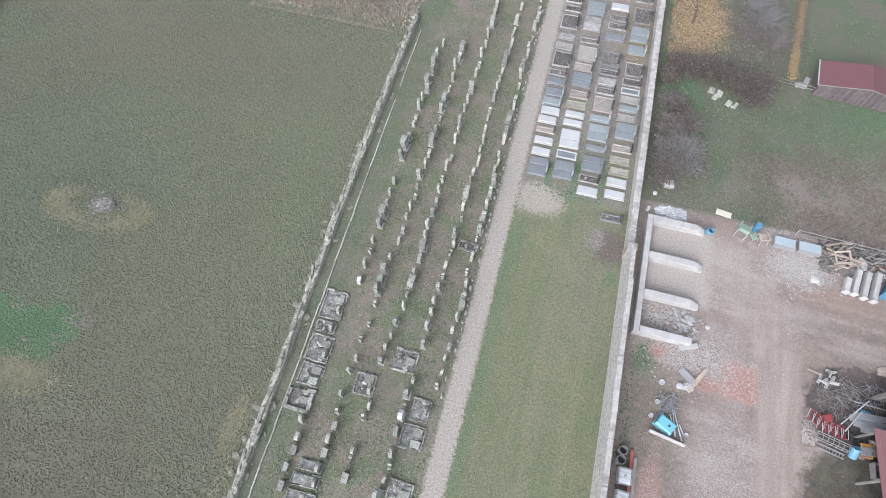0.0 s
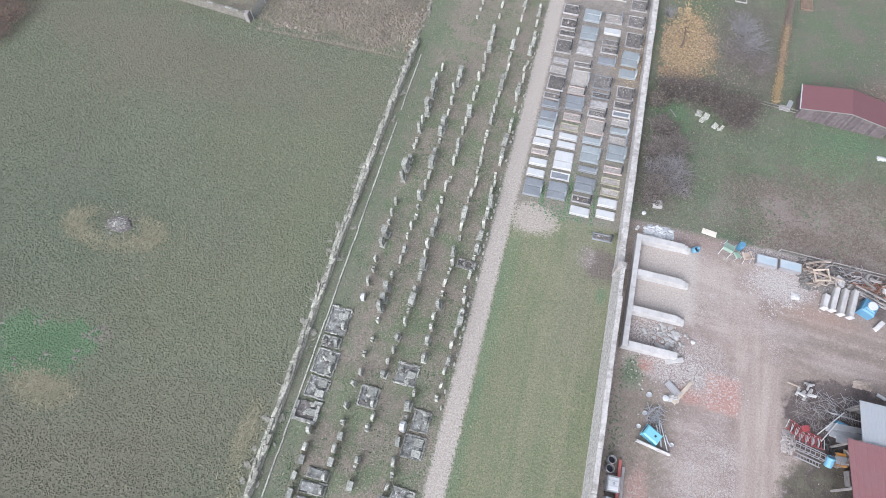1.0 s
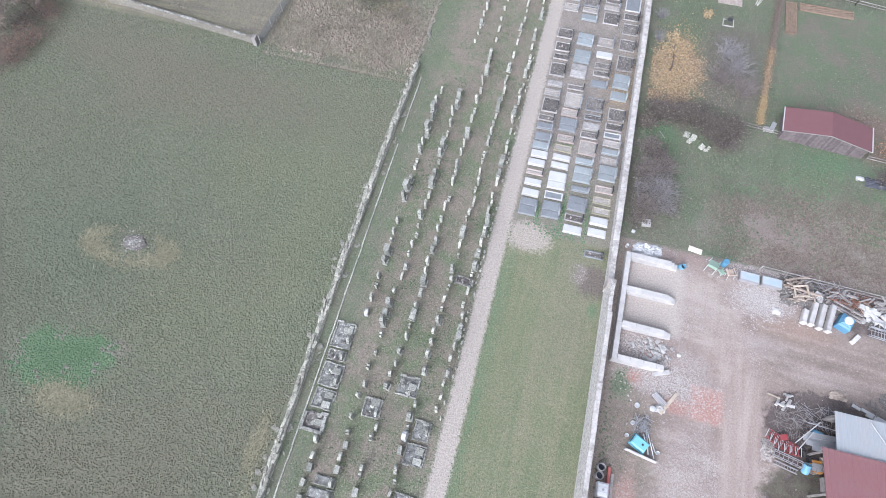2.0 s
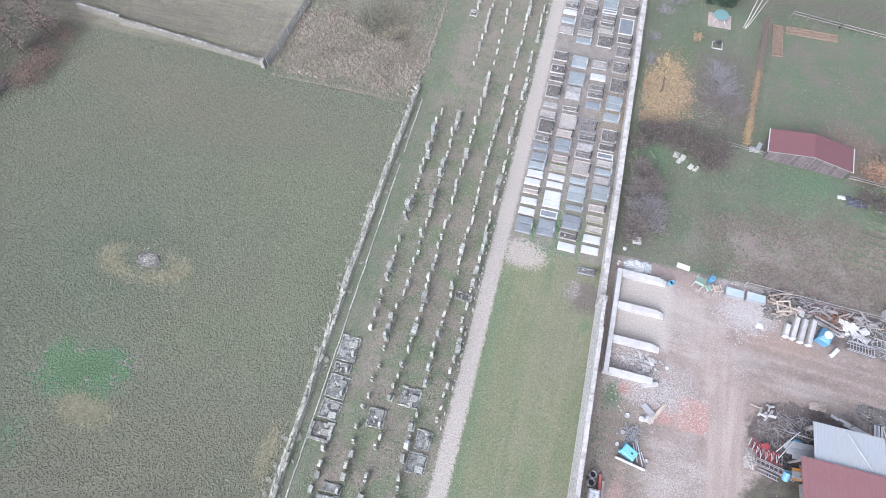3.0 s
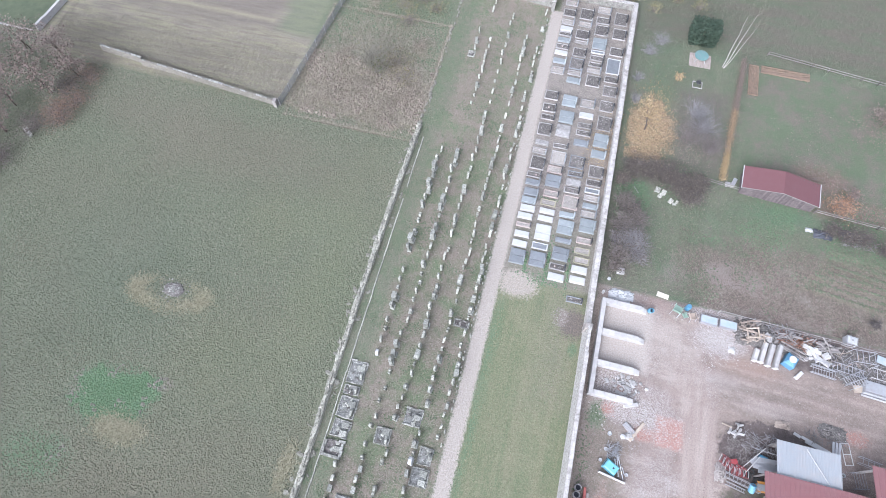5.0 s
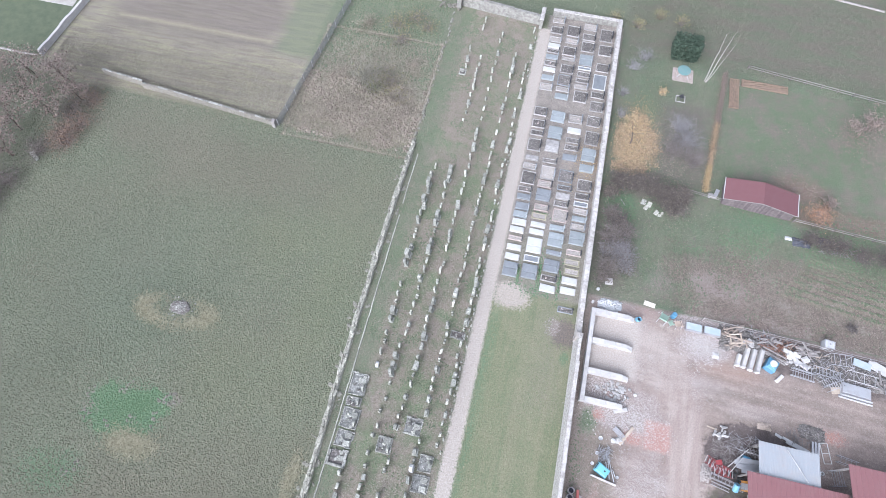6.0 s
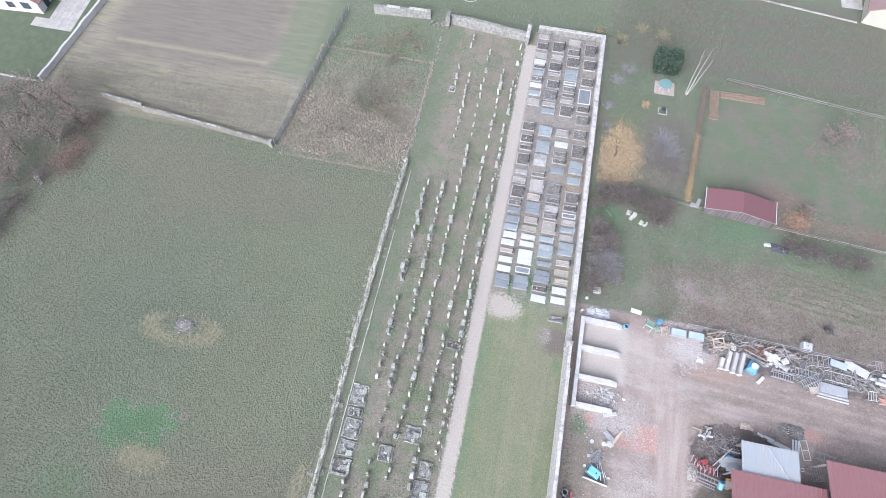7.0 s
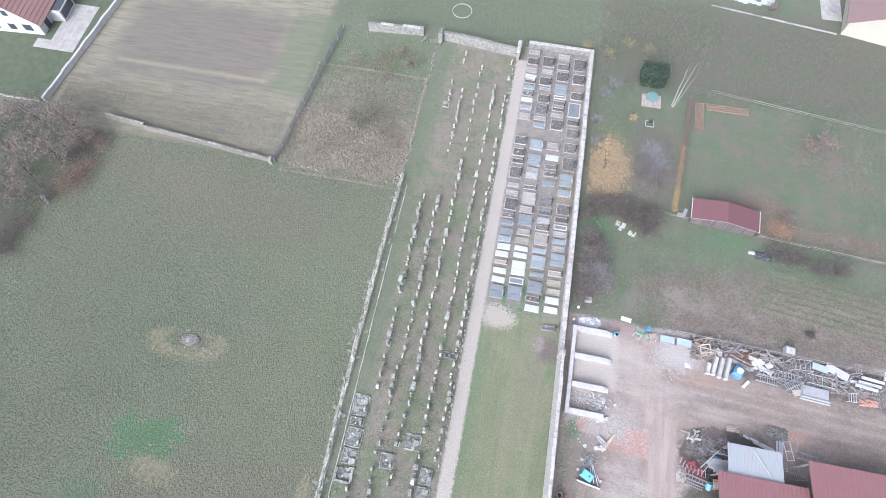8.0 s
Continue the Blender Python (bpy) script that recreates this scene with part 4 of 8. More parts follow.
for row in ((-15.0, -13.0, 13.9, 16.6, 0.2, 0.14, "uf", LICHEN_SLAB, False), (-14.9, -13.1, 12.6, 13.7, 0.15, 0.12, "u", LICHEN_SLAB, False),
            (-14.9, -12.8, 10.0, 12.4, 0.2, 0.14, "uf", LICHEN_SLAB, False), (-14.8, -12.8, 7.9, 9.8, 0.2, 0.14, "ff", LICHEN_SLAB, False),
            (-15.1, -12.85, 5.7, 7.7, 0.4, 0.3, "f", GRAVE_SOIL, False), (-10.0, -8.3, 8.3, 10.2, 0.22, 0.14, "uf", LICHEN_SLAB, False),
            (-7.5, -5.4, 11.0, 13.0, 0.22, 0.16, "f", LICHEN_SLAB, False), (-4.9, -3.3, 7.4, 9.3, 0.2, 0.15, "u", LICHEN_SLAB, False),
            (-5.1, -3.2, 5.1, 7.1, 0.2, 0.12, "ff", LICHEN_SLAB, True), (-12.2, -10.3, 1.6, 2.5, 0.18, 0.1, "u", LICHEN_SLAB, True),
            (-12.45, -10.2, 0.4, 1.4, 0.2, 0.1, "u", LICHEN_SLAB, True), (-12.4, -10.1, -1.2, 0.1, 0.22, 0.12, "", LICHEN_SLAB, False),
            (-5.0, -2.95, 0.9, 2.8, 0.2, 0.14, "f", LICHEN_SLAB, False), (-4.8, -3.0, 23.3, 24.3, 0.25, 0.16, "", GRAVE_SOIL, False),
            (-12.9, -11.9, 64.2, 65.3, 0.2, 0.12, "", GRAVE_SOIL, False)):
    old_plot(*row)
# low edging stones along the path
bm = bmesh.new()
y = 9.0
edging = thing("edging", "row of low rough edging stones beside the path", "edging", kind="structure")
edge_me = [rock_mesh("edging_stone", OLD_STONE, 0.5, 0.5, 0.5, 0.2) for k in range(4)]
bm.free()
while y < 76.0:
    if random.random() < (0.75 if 14 < y < 34 else 0.4):
        piece("edging_stone", random.choice(edge_me), edging, pose(-2.62 + random.uniform(-0.12, 0.12), y, 0.08, 0, 0, random.uniform(-15, 15)) @ Matrix.Diagonal((random.uniform(0.18, 0.32), random.uniform(0.3, 0.7), random.uniform(0.25, 0.5), 1)))
    y += random.uniform(0.5, 1.1)

# ---- the tended graves, in four columns beside the path ----
GRAVE_LOOK = {
    "W": (WHITE_SLAB, WHITE_SLAB, "white stone slab grave", None),
    "B": (BLUE_SLAB, BLUE_SLAB, "polished blue-grey granite grave", DARK_SLAB),
    "D": (DARK_SLAB, DARK_SLAB, "polished slate-grey granite grave", BLACK_STONE),
    "P": (PINK_SLAB, PINK_SLAB, "pinkish stone grave", BLACK_STONE),
    "G": (GRAVE_KERB, GRAVE_KERB, "pale grey concrete slab grave", None),
}
KERB_LOOK = {
    "k": (GRAVE_KERB, GRAVE_SOIL, "grave with grey kerbs and dark bare soil", BLACK_STONE),
    "m": (MOSS_KERB, GRAVE_GRAVEL, "grave with mossy yellowish kerbs and gravel", None),
    "s": (GRAVE_KERB, GRAVE_GRAVEL, "grave with grey kerbs and pale gravel", DARK_SLAB),
    "p": (PINK_SLAB, GRAVE_GRAVEL, "grave with pinkish kerbs and pale gravel", BLACK_STONE),
    "f": (WHITE_SLAB, DARK_SLAB, "slate-dark grave framed by bright white kerbs", None),
    "d": (DARK_SLAB, GRAVE_SOIL, "grave with dark granite kerbs and soil", BLACK_STONE),
}


def tended_grave(kind, x0, x1, y0, y1):
    low = kind.islower()
    stone, fill, text, head = (KERB_LOOK if low else GRAVE_LOOK)[kind]
    ob = thing("grave", text + (" and an upright headstone" if head else ""), "grave", "tended graves", pose((x0 + x1) / 2, (y0 + y1) / 2, 0, 0, 0, random.uniform(-1.2, 1.2)))
    a, b = (x1 - x0) / 2 - 0.13, (y1 - y0) / 2 - random.uniform(0.04, 0.12)
    w = 0.12
    h = random.uniform(0.13, 0.2)
    if low:
        for row in ((-a, a, -b, -b + w), (-a, a, b - w, b), (-a, -a + w, -b + w + 0.004, b - w - 0.004), (a - w * 1.4, a, -b + w + 0.004, b - w - 0.004)):
            part("kerb", blocks((*row, 0, h), ch=0.02, jitter=0.006), stone, ob)
        bm = bmesh.new()
        n = 4
        vs = [[bm.verts.new((-a + w * 0.5 + (2 * a - w) * i / n, -b + w * 0.5 + (2 * b - w) * j / n, h * 0.55 + random.uniform(-0.02, 0.05))) for i in range(n + 1)] for j in range(n + 1)]
        for j in range(n):
            for i in range(n):
                bm.faces.new((vs[j][i], vs[j][i + 1], vs[j + 1][i + 1], vs[j + 1][i]))
        part("fill", bm, fill, ob)
        top = h
        if random.random() < 0.15:
            o = part("flower_pot", lathe(bmesh.new(), [(0.08, h * 0.5), (0.12, h * 0.5 + 0.2), (0.1, h * 0.5 + 0.2)], 8), PINK_SLAB, ob)
            o.location = (random.uniform(-0.6, 0.5) * a, random.uniform(-0.3, 0.3) * b, 0)
    else:
        part("plinth", blocks((-a, a, -b, b, 0, h - 0.06), ch=0.02, jitter=0.004), stone if kind != "W" else CONCRETE, ob)
        if b > 0.8:
            cut = random.choice((-0.15, 0.1)) * b
            part("ledger", blocks((-a + 0.06, a - 0.1, -b + 0.06, cut - 0.02, h - 0.06, h + 0.06), ch=0.025), stone, ob)
            part("ledger", blocks((-a + 0.06, a - 0.1, cut + 0.02, b - 0.06, h - 0.06, h + 0.12), ch=0.025), stone, ob)
        else:
            part("ledger", blocks((-a + 0.08, a - 0.1, -b + 0.1, b - 0.06, h - 0.06, h + 0.07), ch=0.025), stone, ob)
        top = h
    if head:
        t = 0.15
        ww = min(1.6 * b, 1.1)
        part("headstone_slab", arch(bmesh.new(), a - t - 0.03, a - 0.03, ww, random.uniform(0.75, 1.0), random.choice(("flat", "round", "point")), 0, top - 0.02), head if low else stone, ob, "upright stone slab")


COLUMNS = (
    (-0.4, 1.75, "D33.0-35.2 W35.4-36.4 W36.8-37.8 p38.2-39.1 W39.4-40.5 W40.6-41.7 B41.8-42.9 D43.0-44.3 D44.6-45.7 k45.9-46.9 k47.2-49.5 s49.7-50.9 G51.2-52.2 k52.9-55.1 k55.6-56.7 "
     "k57.0-58.6 k59.2-61.0 s64.1-65.6 B66.1-67.2 W67.8-68.7 k68.9-70.1 B70.3-71.4 k71.6-72.5 W72.6-73.7 s73.9-75.2 k75.7-77.3 s78.0-79.2"),
    (2.1, 4.35, "D33.2-35.4 f35.6-36.7 W37.0-39.3 W39.7-40.7 W40.8-41.8 m42.1-43.1 p43.4-44.6 D45.0-47.0 p47.2-48.4 s48.6-50.9 k51.3-52.2 G53.2-55.4 B55.6-57.9 B58.6-60.7 "
     "B62.9-64.1 s64.4-65.4 d65.6-67.8 k68.0-69.9 s70.6-71.4 k71.6-73.6 s74.1-75.3 k75.7-78.0"),
    (4.75, 7.0, "W31.9-33.1 k33.4-34.4 D34.7-36.7 D37.2-38.1 B38.5-40.7 B40.9-41.9 p42.3-44.4 k44.6-45.7 G45.8-47.0 d47.3-48.3 d48.7-50.8 D52.3-53.6 k54.1-55.2 k55.4-56.5 W57.1-58.3 "
     "s59.0-60.6 k63.0-65.2 s65.5-66.5 k66.7-67.7 k67.9-69.0 f69.3-70.0 B70.2-72.5 k73.0-75.2 k75.4-76.9 s77.6-79.0"),
    (7.4, 9.6, "d29.6-30.6 W32.2-33.3 W33.6-34.7 m34.9-36.0 m36.3-37.3 p37.7-38.8 B39.4-41.5 s41.6-42.7 B42.9-43.9 s44.1-45.1 f45.3-46.2 k46.4-47.6 k47.8-49.8 B50.9-52.4 B52.8-55.1 k55.7-58.2 "
     "k59.0-61.0 k61.8-63.8 k64.3-65.6 f66.0-69.0 k69.5-71.3 k72.8-75.1 k75.7-78.5"),
)
for x0, x1, text in COLUMNS:
    for word in text.split():
        ya, yb = word[1:].split("-")
        jig = random.uniform(-0.08, 0.08)
        tended_grave(word[0], x0 + jig - 0.006 * (float(ya) - 33), x1 + jig - 0.006 * (float(ya) - 33), float(ya), float(yb))


# ---- builder's yard: materials ----
BLUE_PLASTIC = plain_mat("blue_plastic", (0.095, 0.245, 0.37), 0.4, amount=0.3)
PALE_BLUE_PLASTIC = plain_mat("light_blue_plastic", (0.15, 0.33, 0.45), 0.4, amount=0.3)
TURQUOISE = plain_mat("turquoise_plastic", (0.17, 0.42, 0.5), 0.35, amount=0.12)
WHITE_PLASTIC = plain_mat("white_plastic", (0.5, 0.508, 0.515), 0.4, amount=0.3)
WHITE_PAINT = plain_mat("white_painted_board", (0.46, 0.46, 0.45), 0.6, amount=0.4)
CREAM_BOARD = plain_mat("cream_board", (0.62, 0.58, 0.49), 0.6, amount=0.15)
GREEN_PAINT = plain_mat("grey_green_cloth", (0.3, 0.42, 0.33), 0.7, amount=0.3)
TAN_PLASTIC = plain_mat("tan_plastic", (0.5, 0.4, 0.32), 0.6, amount=0.3)
STEEL = plain_mat("galvanised_steel", (0.41, 0.42, 0.435), 0.45, 0.35, (0.3, 0.27, 0.25), 0.5, 2.0)
DULL_STEEL = plain_mat("dull_grey_metal", (0.32, 0.32, 0.33), 0.6, 0.2, (0.24, 0.18, 0.14), 0.5, 2.0)
RUST = plain_mat("rusty_iron", (0.24, 0.12, 0.08), 0.8, 0.1, (0.14, 0.1, 0.09), 0.6, 2.0)
RED_PAINT = plain_mat("red_paint", (0.27, 0.04, 0.045), 0.5, amount=0.3)
RED_BEAM = plain_mat("red_primer", (0.34, 0.1, 0.085), 0.7, amount=0.3)
ORANGE_PAINT = plain_mat("orange_paint", (0.55, 0.25, 0.05), 0.6, amount=0.4)
WOOD = stone_mat("weathered_wood", (0.35, 0.295, 0.245), (0.23, 0.19, 0.16), (0.45, 0.4, 0.345), 0.85, 0.62, 0.5, 2.5, 0.3)
GREY_WOOD = stone_mat("grey_planks", (0.29, 0.27, 0.255), (0.2, 0.185, 0.175), (0.4, 0.38, 0.36), 0.9, 0.62, 0.45, 2.5, 0.3)
SHED_WOOD = stone_mat("dark_shed_boards", (0.15, 0.125, 0.125), (0.1, 0.085, 0.086), (0.23, 0.2, 0.195), 0.9, 0.62, 0.4, 2.5, 0.3)
NEW_WOOD = stone_mat("pale_timber", (0.46, 0.395, 0.32), (0.36, 0.305, 0.245), (0.54, 0.48, 0.41), 0.8, 0.64, 0.3, 2.5, 0.2)
RUBBER = plain_mat("black_rubber", (0.03, 0.03, 0.031), 0.8, amount=0.3)
DARK_GAP = plain_mat("dark_cloth_and_gap", (0.05, 0.055, 0.07), 0.8, amount=0.3)
RED_ROOF = plain_mat("red_sheet_roof", (0.23, 0.11, 0.112), 0.5, 0.0, (0.23, 0.145, 0.14), 0.4, 0.6)
TIN_ROOF = plain_mat("pale_corrugated_tin", (0.31, 0.33, 0.345), 0.5, 0.1, (0.37, 0.32, 0.285), 0.45, 0.7)
SHED_ROOF = plain_mat("crimson_shed_roof", (0.15, 0.07, 0.074), 0.6, 0.0, (0.16, 0.085, 0.09), 0.45, 1.2)
SOIL_HEAP = stone_mat("grey_spoil", (0.36, 0.33, 0.31), (0.24, 0.21, 0.19), (0.55, 0.53, 0.5), 0.95, 0.58, 0.2, 5.0, 0.8)
BRICK_RED = stone_mat("broken_brick", (0.32, 0.19, 0.155), (0.26, 0.155, 0.13), (0.42, 0.31, 0.27), 0.9, 0.62, 0.5, 6.0)
CHIP_STONE = stone_mat("pale_rubble", (0.39, 0.362, 0.338), (0.29, 0.265, 0.246), (0.47, 0.45, 0.43), 0.9, 0.6, 0.4, 6.0)

g = Graph("greenish_glass", 0.12, 0.5)
g.bsdf.inputs["Alpha"].default_value = 0.75
GLASS = g.out(g.mix(g.band(g.noise(1.5, 3.0), 0.4, 0.7), (0.42, 0.5, 0.54), (0.5, 0.54, 0.56)))


# ---- builder's yard: concrete bays ----
def bay_wall(row_blocks, text):
    ob = thing("bay_wall", text, "wall", "storage bays")
    for row in row_blocks:
        part("concrete_block", blocks(row, ch=0.02, jitter=0.006), CONCRETE, ob)


bay_wall([(11.66, 12.16, 19.3 + k * 1.95, 19.3 + (k + 1) * 1.95 - 0.015, 0, 1.0) for k in range(6)], "pale concrete block wall at the back of the bays")
for yb, xe in ((30.4, 16.3), (26.6, 16.4), (22.8, 16.3), (19.3, 15.9)):
    n = 3
    step = (xe - 12.19) / n
    low = [(12.19 + k * step, 12.19 + (k + 1) * step - 0.015, yb, yb + 0.58, 0, 1.0 - 0.03 * k) for k in range(n)]
    low += [(xe, xe + 0.35, yb, yb + 0.58, 0, 0.7), (xe + 0.36, xe + 0.75, yb, yb + 0.58, 0, 0.4)] if yb > 20 else [(xe, xe + 0.7, yb + 0.02, yb + 0.56, 0, 0.95)]
    bay_wall(low, "pale concrete block wall stepping down at its open end")


# ---- builder's yard: kinds of things ----
def barrel(x, y, material, text, r=0.29, h=0.88, tilt=(0, 0), open_top=False, z=0.0, lid=None):
    ob = thing("barrel", text, "barrel", at=pose(x, y, z, tilt[0], tilt[1], random.uniform(0, 90)))
    if tilt != (0, 0):
        lean = math.acos(math.cos(radians(tilt[0])) * math.cos(radians(tilt[1])))
        ob.location.z = z + r * math.sin(lean) * 0.9
    bm = bmesh.new()
    prof = [(r * 0.94, 0), (r, 0.04), (r, h * 0.32), (r * 1.04, h * 0.35), (r, h * 0.38), (r, h * 0.62), (r * 1.04, h * 0.65), (r, h * 0.68), (r, h - 0.05), (r * 0.95, h)]
    if open_top:
        prof += [(r * 0.86, h), (r * 0.84, 0.05)]
    part("drum_body", lathe(bm, prof, 16, hollow=open_top), material, ob)
    if not open_top:
        part("lid", lathe(bmesh.new(), [(r * 0.9, h - 0.03), (r * 0.9, h + 0.03), (r * 0.8, h + 0.035), (0.05, h + 0.02)], 16), lid or material, ob)
    else:
        # dark disc that stands in for the shade down in the open drum
        part("inside", lathe(bmesh.new(), [(r * 0.83, h * 0.3), (r * 0.83, h * 0.32), (0.02, h * 0.32)], 16), DARK_GAP, ob)
    return ob


def ibc(x, y, rz, z=0.0):
    ob = thing("ibc_tank", "white plastic bulk liquid tank in a steel cage on a pallet", "tank", "bulk tanks", pose(x, y, z, 0, 0, rz))
    part("bottle", blocks((-0.56, 0.56, -0.46, 0.46, 0.16, 1.12), ch=0.09), WHITE_PLASTIC, ob)
    part("pallet", blocks((-0.6, 0.6, -0.5, 0.5, 0, 0.14), ch=0.01), DULL_STEEL, ob)
    cap = part("cap", lathe(bmesh.new(), [(0.11, 1.11), (0.11, 1.17), (0.08, 1.18)], 12), DULL_STEEL, ob)
    for u in (-0.2, 0.2):
        part("top_bar", bar(bmesh.new(), (u, -0.5, 1.15), (u, 0.5, 1.15), 0.035, 0.03), STEEL, ob)
    for zz in (0.35, 0.6, 0.85, 1.08):
        bm = bmesh.new()
        for a, b in (((-0.59, -0.49), (0.59, -0.49)), ((0.59, -0.49), (0.59, 0.49)), ((0.59, 0.49), (-0.59, 0.49)), ((-0.59, 0.49), (-0.59, -0.49))):
            bar(bm, (*a, zz), (*b, zz), 0.025, 0.025)
        part("cage_hoop", bm, STEEL, ob)
    for u in (-0.59, -0.2, 0.2, 0.59):
        for v in (-0.49, 0.49):
            part("cage_post", bar(bmesh.new(), (u, v, 0.1), (u, v, 1.14), 0.025, 0.025), STEEL, ob)


def board(name, text, a, b, w, h, material, category="board", z=0.0, z2=None, roll=0.0):
    """A plank, beam or pole lying from a to b."""
    bm = bmesh.new()
    n = Vector((b[0] - a[0], b[1] - a[1], 0)).length
    block(bm, -n / 2, n / 2, -w / 2, w / 2, -h / 2, h / 2, ch=min(w, h) * 0.12, jitter=min(w, h) * 0.03)
    zz = (z + (z2 if z2 is not None else z)) / 2 + h / 2 + 0.01
    pitch = 0 if z2 is None else -math.degrees(math.atan2(z2 - z, n))
    ob = tagged(part(name, bm, material), text, category)
    ob.matrix_world = pose((a[0] + b[0]) / 2, (a[1] + b[1]) / 2, zz, roll, pitch, math.degrees(math.atan2(b[1] - a[1], b[0] - a[0])))
    return ob


def pole(text, a, b, r, material, name="pole", category="pole"):
    return tagged(part(name, tube(bmesh.new(), a, b, r, 8), material), text, category)


def rack(x, y, rz, w, d, h, text, material=STEEL, n=6, tilt=0.0, z=0.0):
    """A welded frame of rails and bars."""
    ob = thing("steel_rack", text, "rack", "scrap racks", pose(x, y, z, tilt, 0, rz))
    for u, v in ((-w / 2, -d / 2), (w / 2, -d / 2), (w / 2, d / 2), (-w / 2, d / 2)):
        part("post", bar(bmesh.new(), (u, v, 0), (u, v, h), 0.06, 0.06), material, ob)
    for v in (-d / 2, d / 2):
        for zz in (0.04, h - 0.03):
            part("rail", bar(bmesh.new(), (-w / 2, v, zz), (w / 2, v, zz), 0.06, 0.06), material, ob)
    for k in range(n):
        u = -w / 2 + w * (k + 0.5) / n
        part("cross_bar", bar(bmesh.new(), (u, -d / 2, h - 0.03), (u, d / 2, h - 0.03), 0.045, 0.04), material, ob)


def tyre(x, y, z, tilt=(0, 0)):
    ob = thing("tyre", "worn black car tyre on a scrap heap", "tyre", "tyres", pose(x, y, z, tilt[0], tilt[1], 0))
    bm = bmesh.new()
    ring = [(0.19, 0.02), (0.3, 0.0), (0.33, 0.05), (0.33, 0.15), (0.3, 0.2), (0.19, 0.18), (0.22, 0.1)]
    s = 18
    vs = [[bm.verts.new((r * math.cos(k * 2 * math.pi / s), r * math.sin(k * 2 * math.pi / s), zz)) for r, zz in ring] for k in range(s)]
    for k in range(s):
        for i in range(len(ring)):
            j = (i + 1) % len(ring)
            bm.faces.new((vs[k][i], vs[(k + 1) % s][i], vs[(k + 1) % s][j], vs[k][j]))
    part("tread", bm, RUBBER, ob)


def crumpled(name, text, category, x, y, w, d, h, material, n=14, seed=0.0):
    """A crumpled sheet or a heap with an uneven surface and a ragged rim."""
    bm = bmesh.new()
    vs = []
    for j in range(n + 1):
        row = []
        for i in range(n + 1):
            u, v = i / n * 2 - 1, j / n * 2 - 1
            r = max(0.0, 1 - (u * u + v * v) ** 0.5 * (0.85 + 0.3 * noise.noise((u * 2 + seed, v * 2, seed))))
            zz = h * min(1, r * 1.6) * (0.55 + 0.9 * abs(noise.noise((u * 4 + seed, v * 4, seed + 5)))) + 0.02 * (r > 0)
            k = 1 + 0.25 * noise.noise((u * 3, v * 3, seed + 9))
            row.append(bm.verts.new((u * w / 2 * k, v * d / 2 * k, zz if r > 0 else -0.02)))
        vs.append(row)
    for j in range(n):
        for i in range(n):
            bm.faces.new((vs[j][i], vs[j][i + 1], vs[j + 1][i + 1], vs[j + 1][i]))
    ob = tagged(part(name, bm, material), text, category)
    ob.location = (x, y, 0.015)
    return ob


def tangle(name, text, category, x, y, w, d, h, material, n, r=0.02, length=1.2):
    """Loose bars, wires or sticks lying over one another."""
    bm = bmesh.new()
    for k in range(n):
        cx, cy = random.uniform(-w / 2, w / 2), random.uniform(-d / 2, d / 2)
        a = random.uniform(0, math.pi)
        ln = length * random.uniform(0.4, 1.2) / 2
        z1, z2 = random.uniform(0.02, h), random.uniform(0.02, h)
        tube(bm, (cx - ln * math.cos(a), cy - ln * math.sin(a), z1), (cx + ln * math.cos(a), cy + ln * math.sin(a), z2), r * random.uniform(0.7, 1.4), 4)
    ob = tagged(part(name, bm, material), text, category, kind="stuff")
    ob.location = (x, y, 0)
    return ob


def timber_pile(name, text, category, x, y, rz, w, d, n, material, h=0.5, length=2.2, thick=0.14):
    """Beams thrown on a heap, each one a part."""
    ob = thing(name, text, category, at=pose(x, y, 0, 0, 0, rz))
    for k in range(n):
        bm = block(bmesh.new(), -0.5, 0.5, -0.5, 0.5, -0.5, 0.5, ch=0.06, jitter=0.02)
        o = part("beam", bm, material if random.random() < 0.75 else GREY_WOOD, ob)
        o.matrix_local = pose(random.uniform(-w / 2, w / 2), random.uniform(-d / 2, d / 2), 0.1 + h * k / n, random.uniform(-6, 6), random.uniform(-9, 9), random.gauss(0, 40)) @ Matrix.Diagonal((length * random.uniform(0.5, 1.1), thick * random.uniform(0.7, 1.6), thick * random.uniform(0.6, 1.2), 1))
    return ob


def armchair(x, y, rz, material, text, size=1.0):
    ob = thing("garden_chair", text, "chair", "", pose(x, y, 0, 0, 0, rz) @ Matrix.Scale(size, 4))
    part("seat", blocks((-0.25, 0.25, -0.25, 0.25, 0.4, 0.44), ch=0.015), material, ob)
    bm = block(bmesh.new(), -0.25, 0.25, 0, 0.04, 0, 0.5, ch=0.015)
    o = part("backrest", bm, material, ob)
    o.matrix_local = pose(0, 0.24, 0.44, -18)
    for u in (-0.26, 0.26):
        part("armrest", bar(bmesh.new(), (u, -0.26, 0.62), (u, 0.3, 0.64), 0.05, 0.03), material, ob)
        part("leg", tube(bmesh.new(), (u, -0.24, 0.6), (u, -0.34, 0.0), 0.018), WHITE_PLASTIC, ob)
        part("leg", tube(bmesh.new(), (u, 0.24, 0.6), (u, 0.4, 0.0), 0.018), WHITE_PLASTIC, ob)


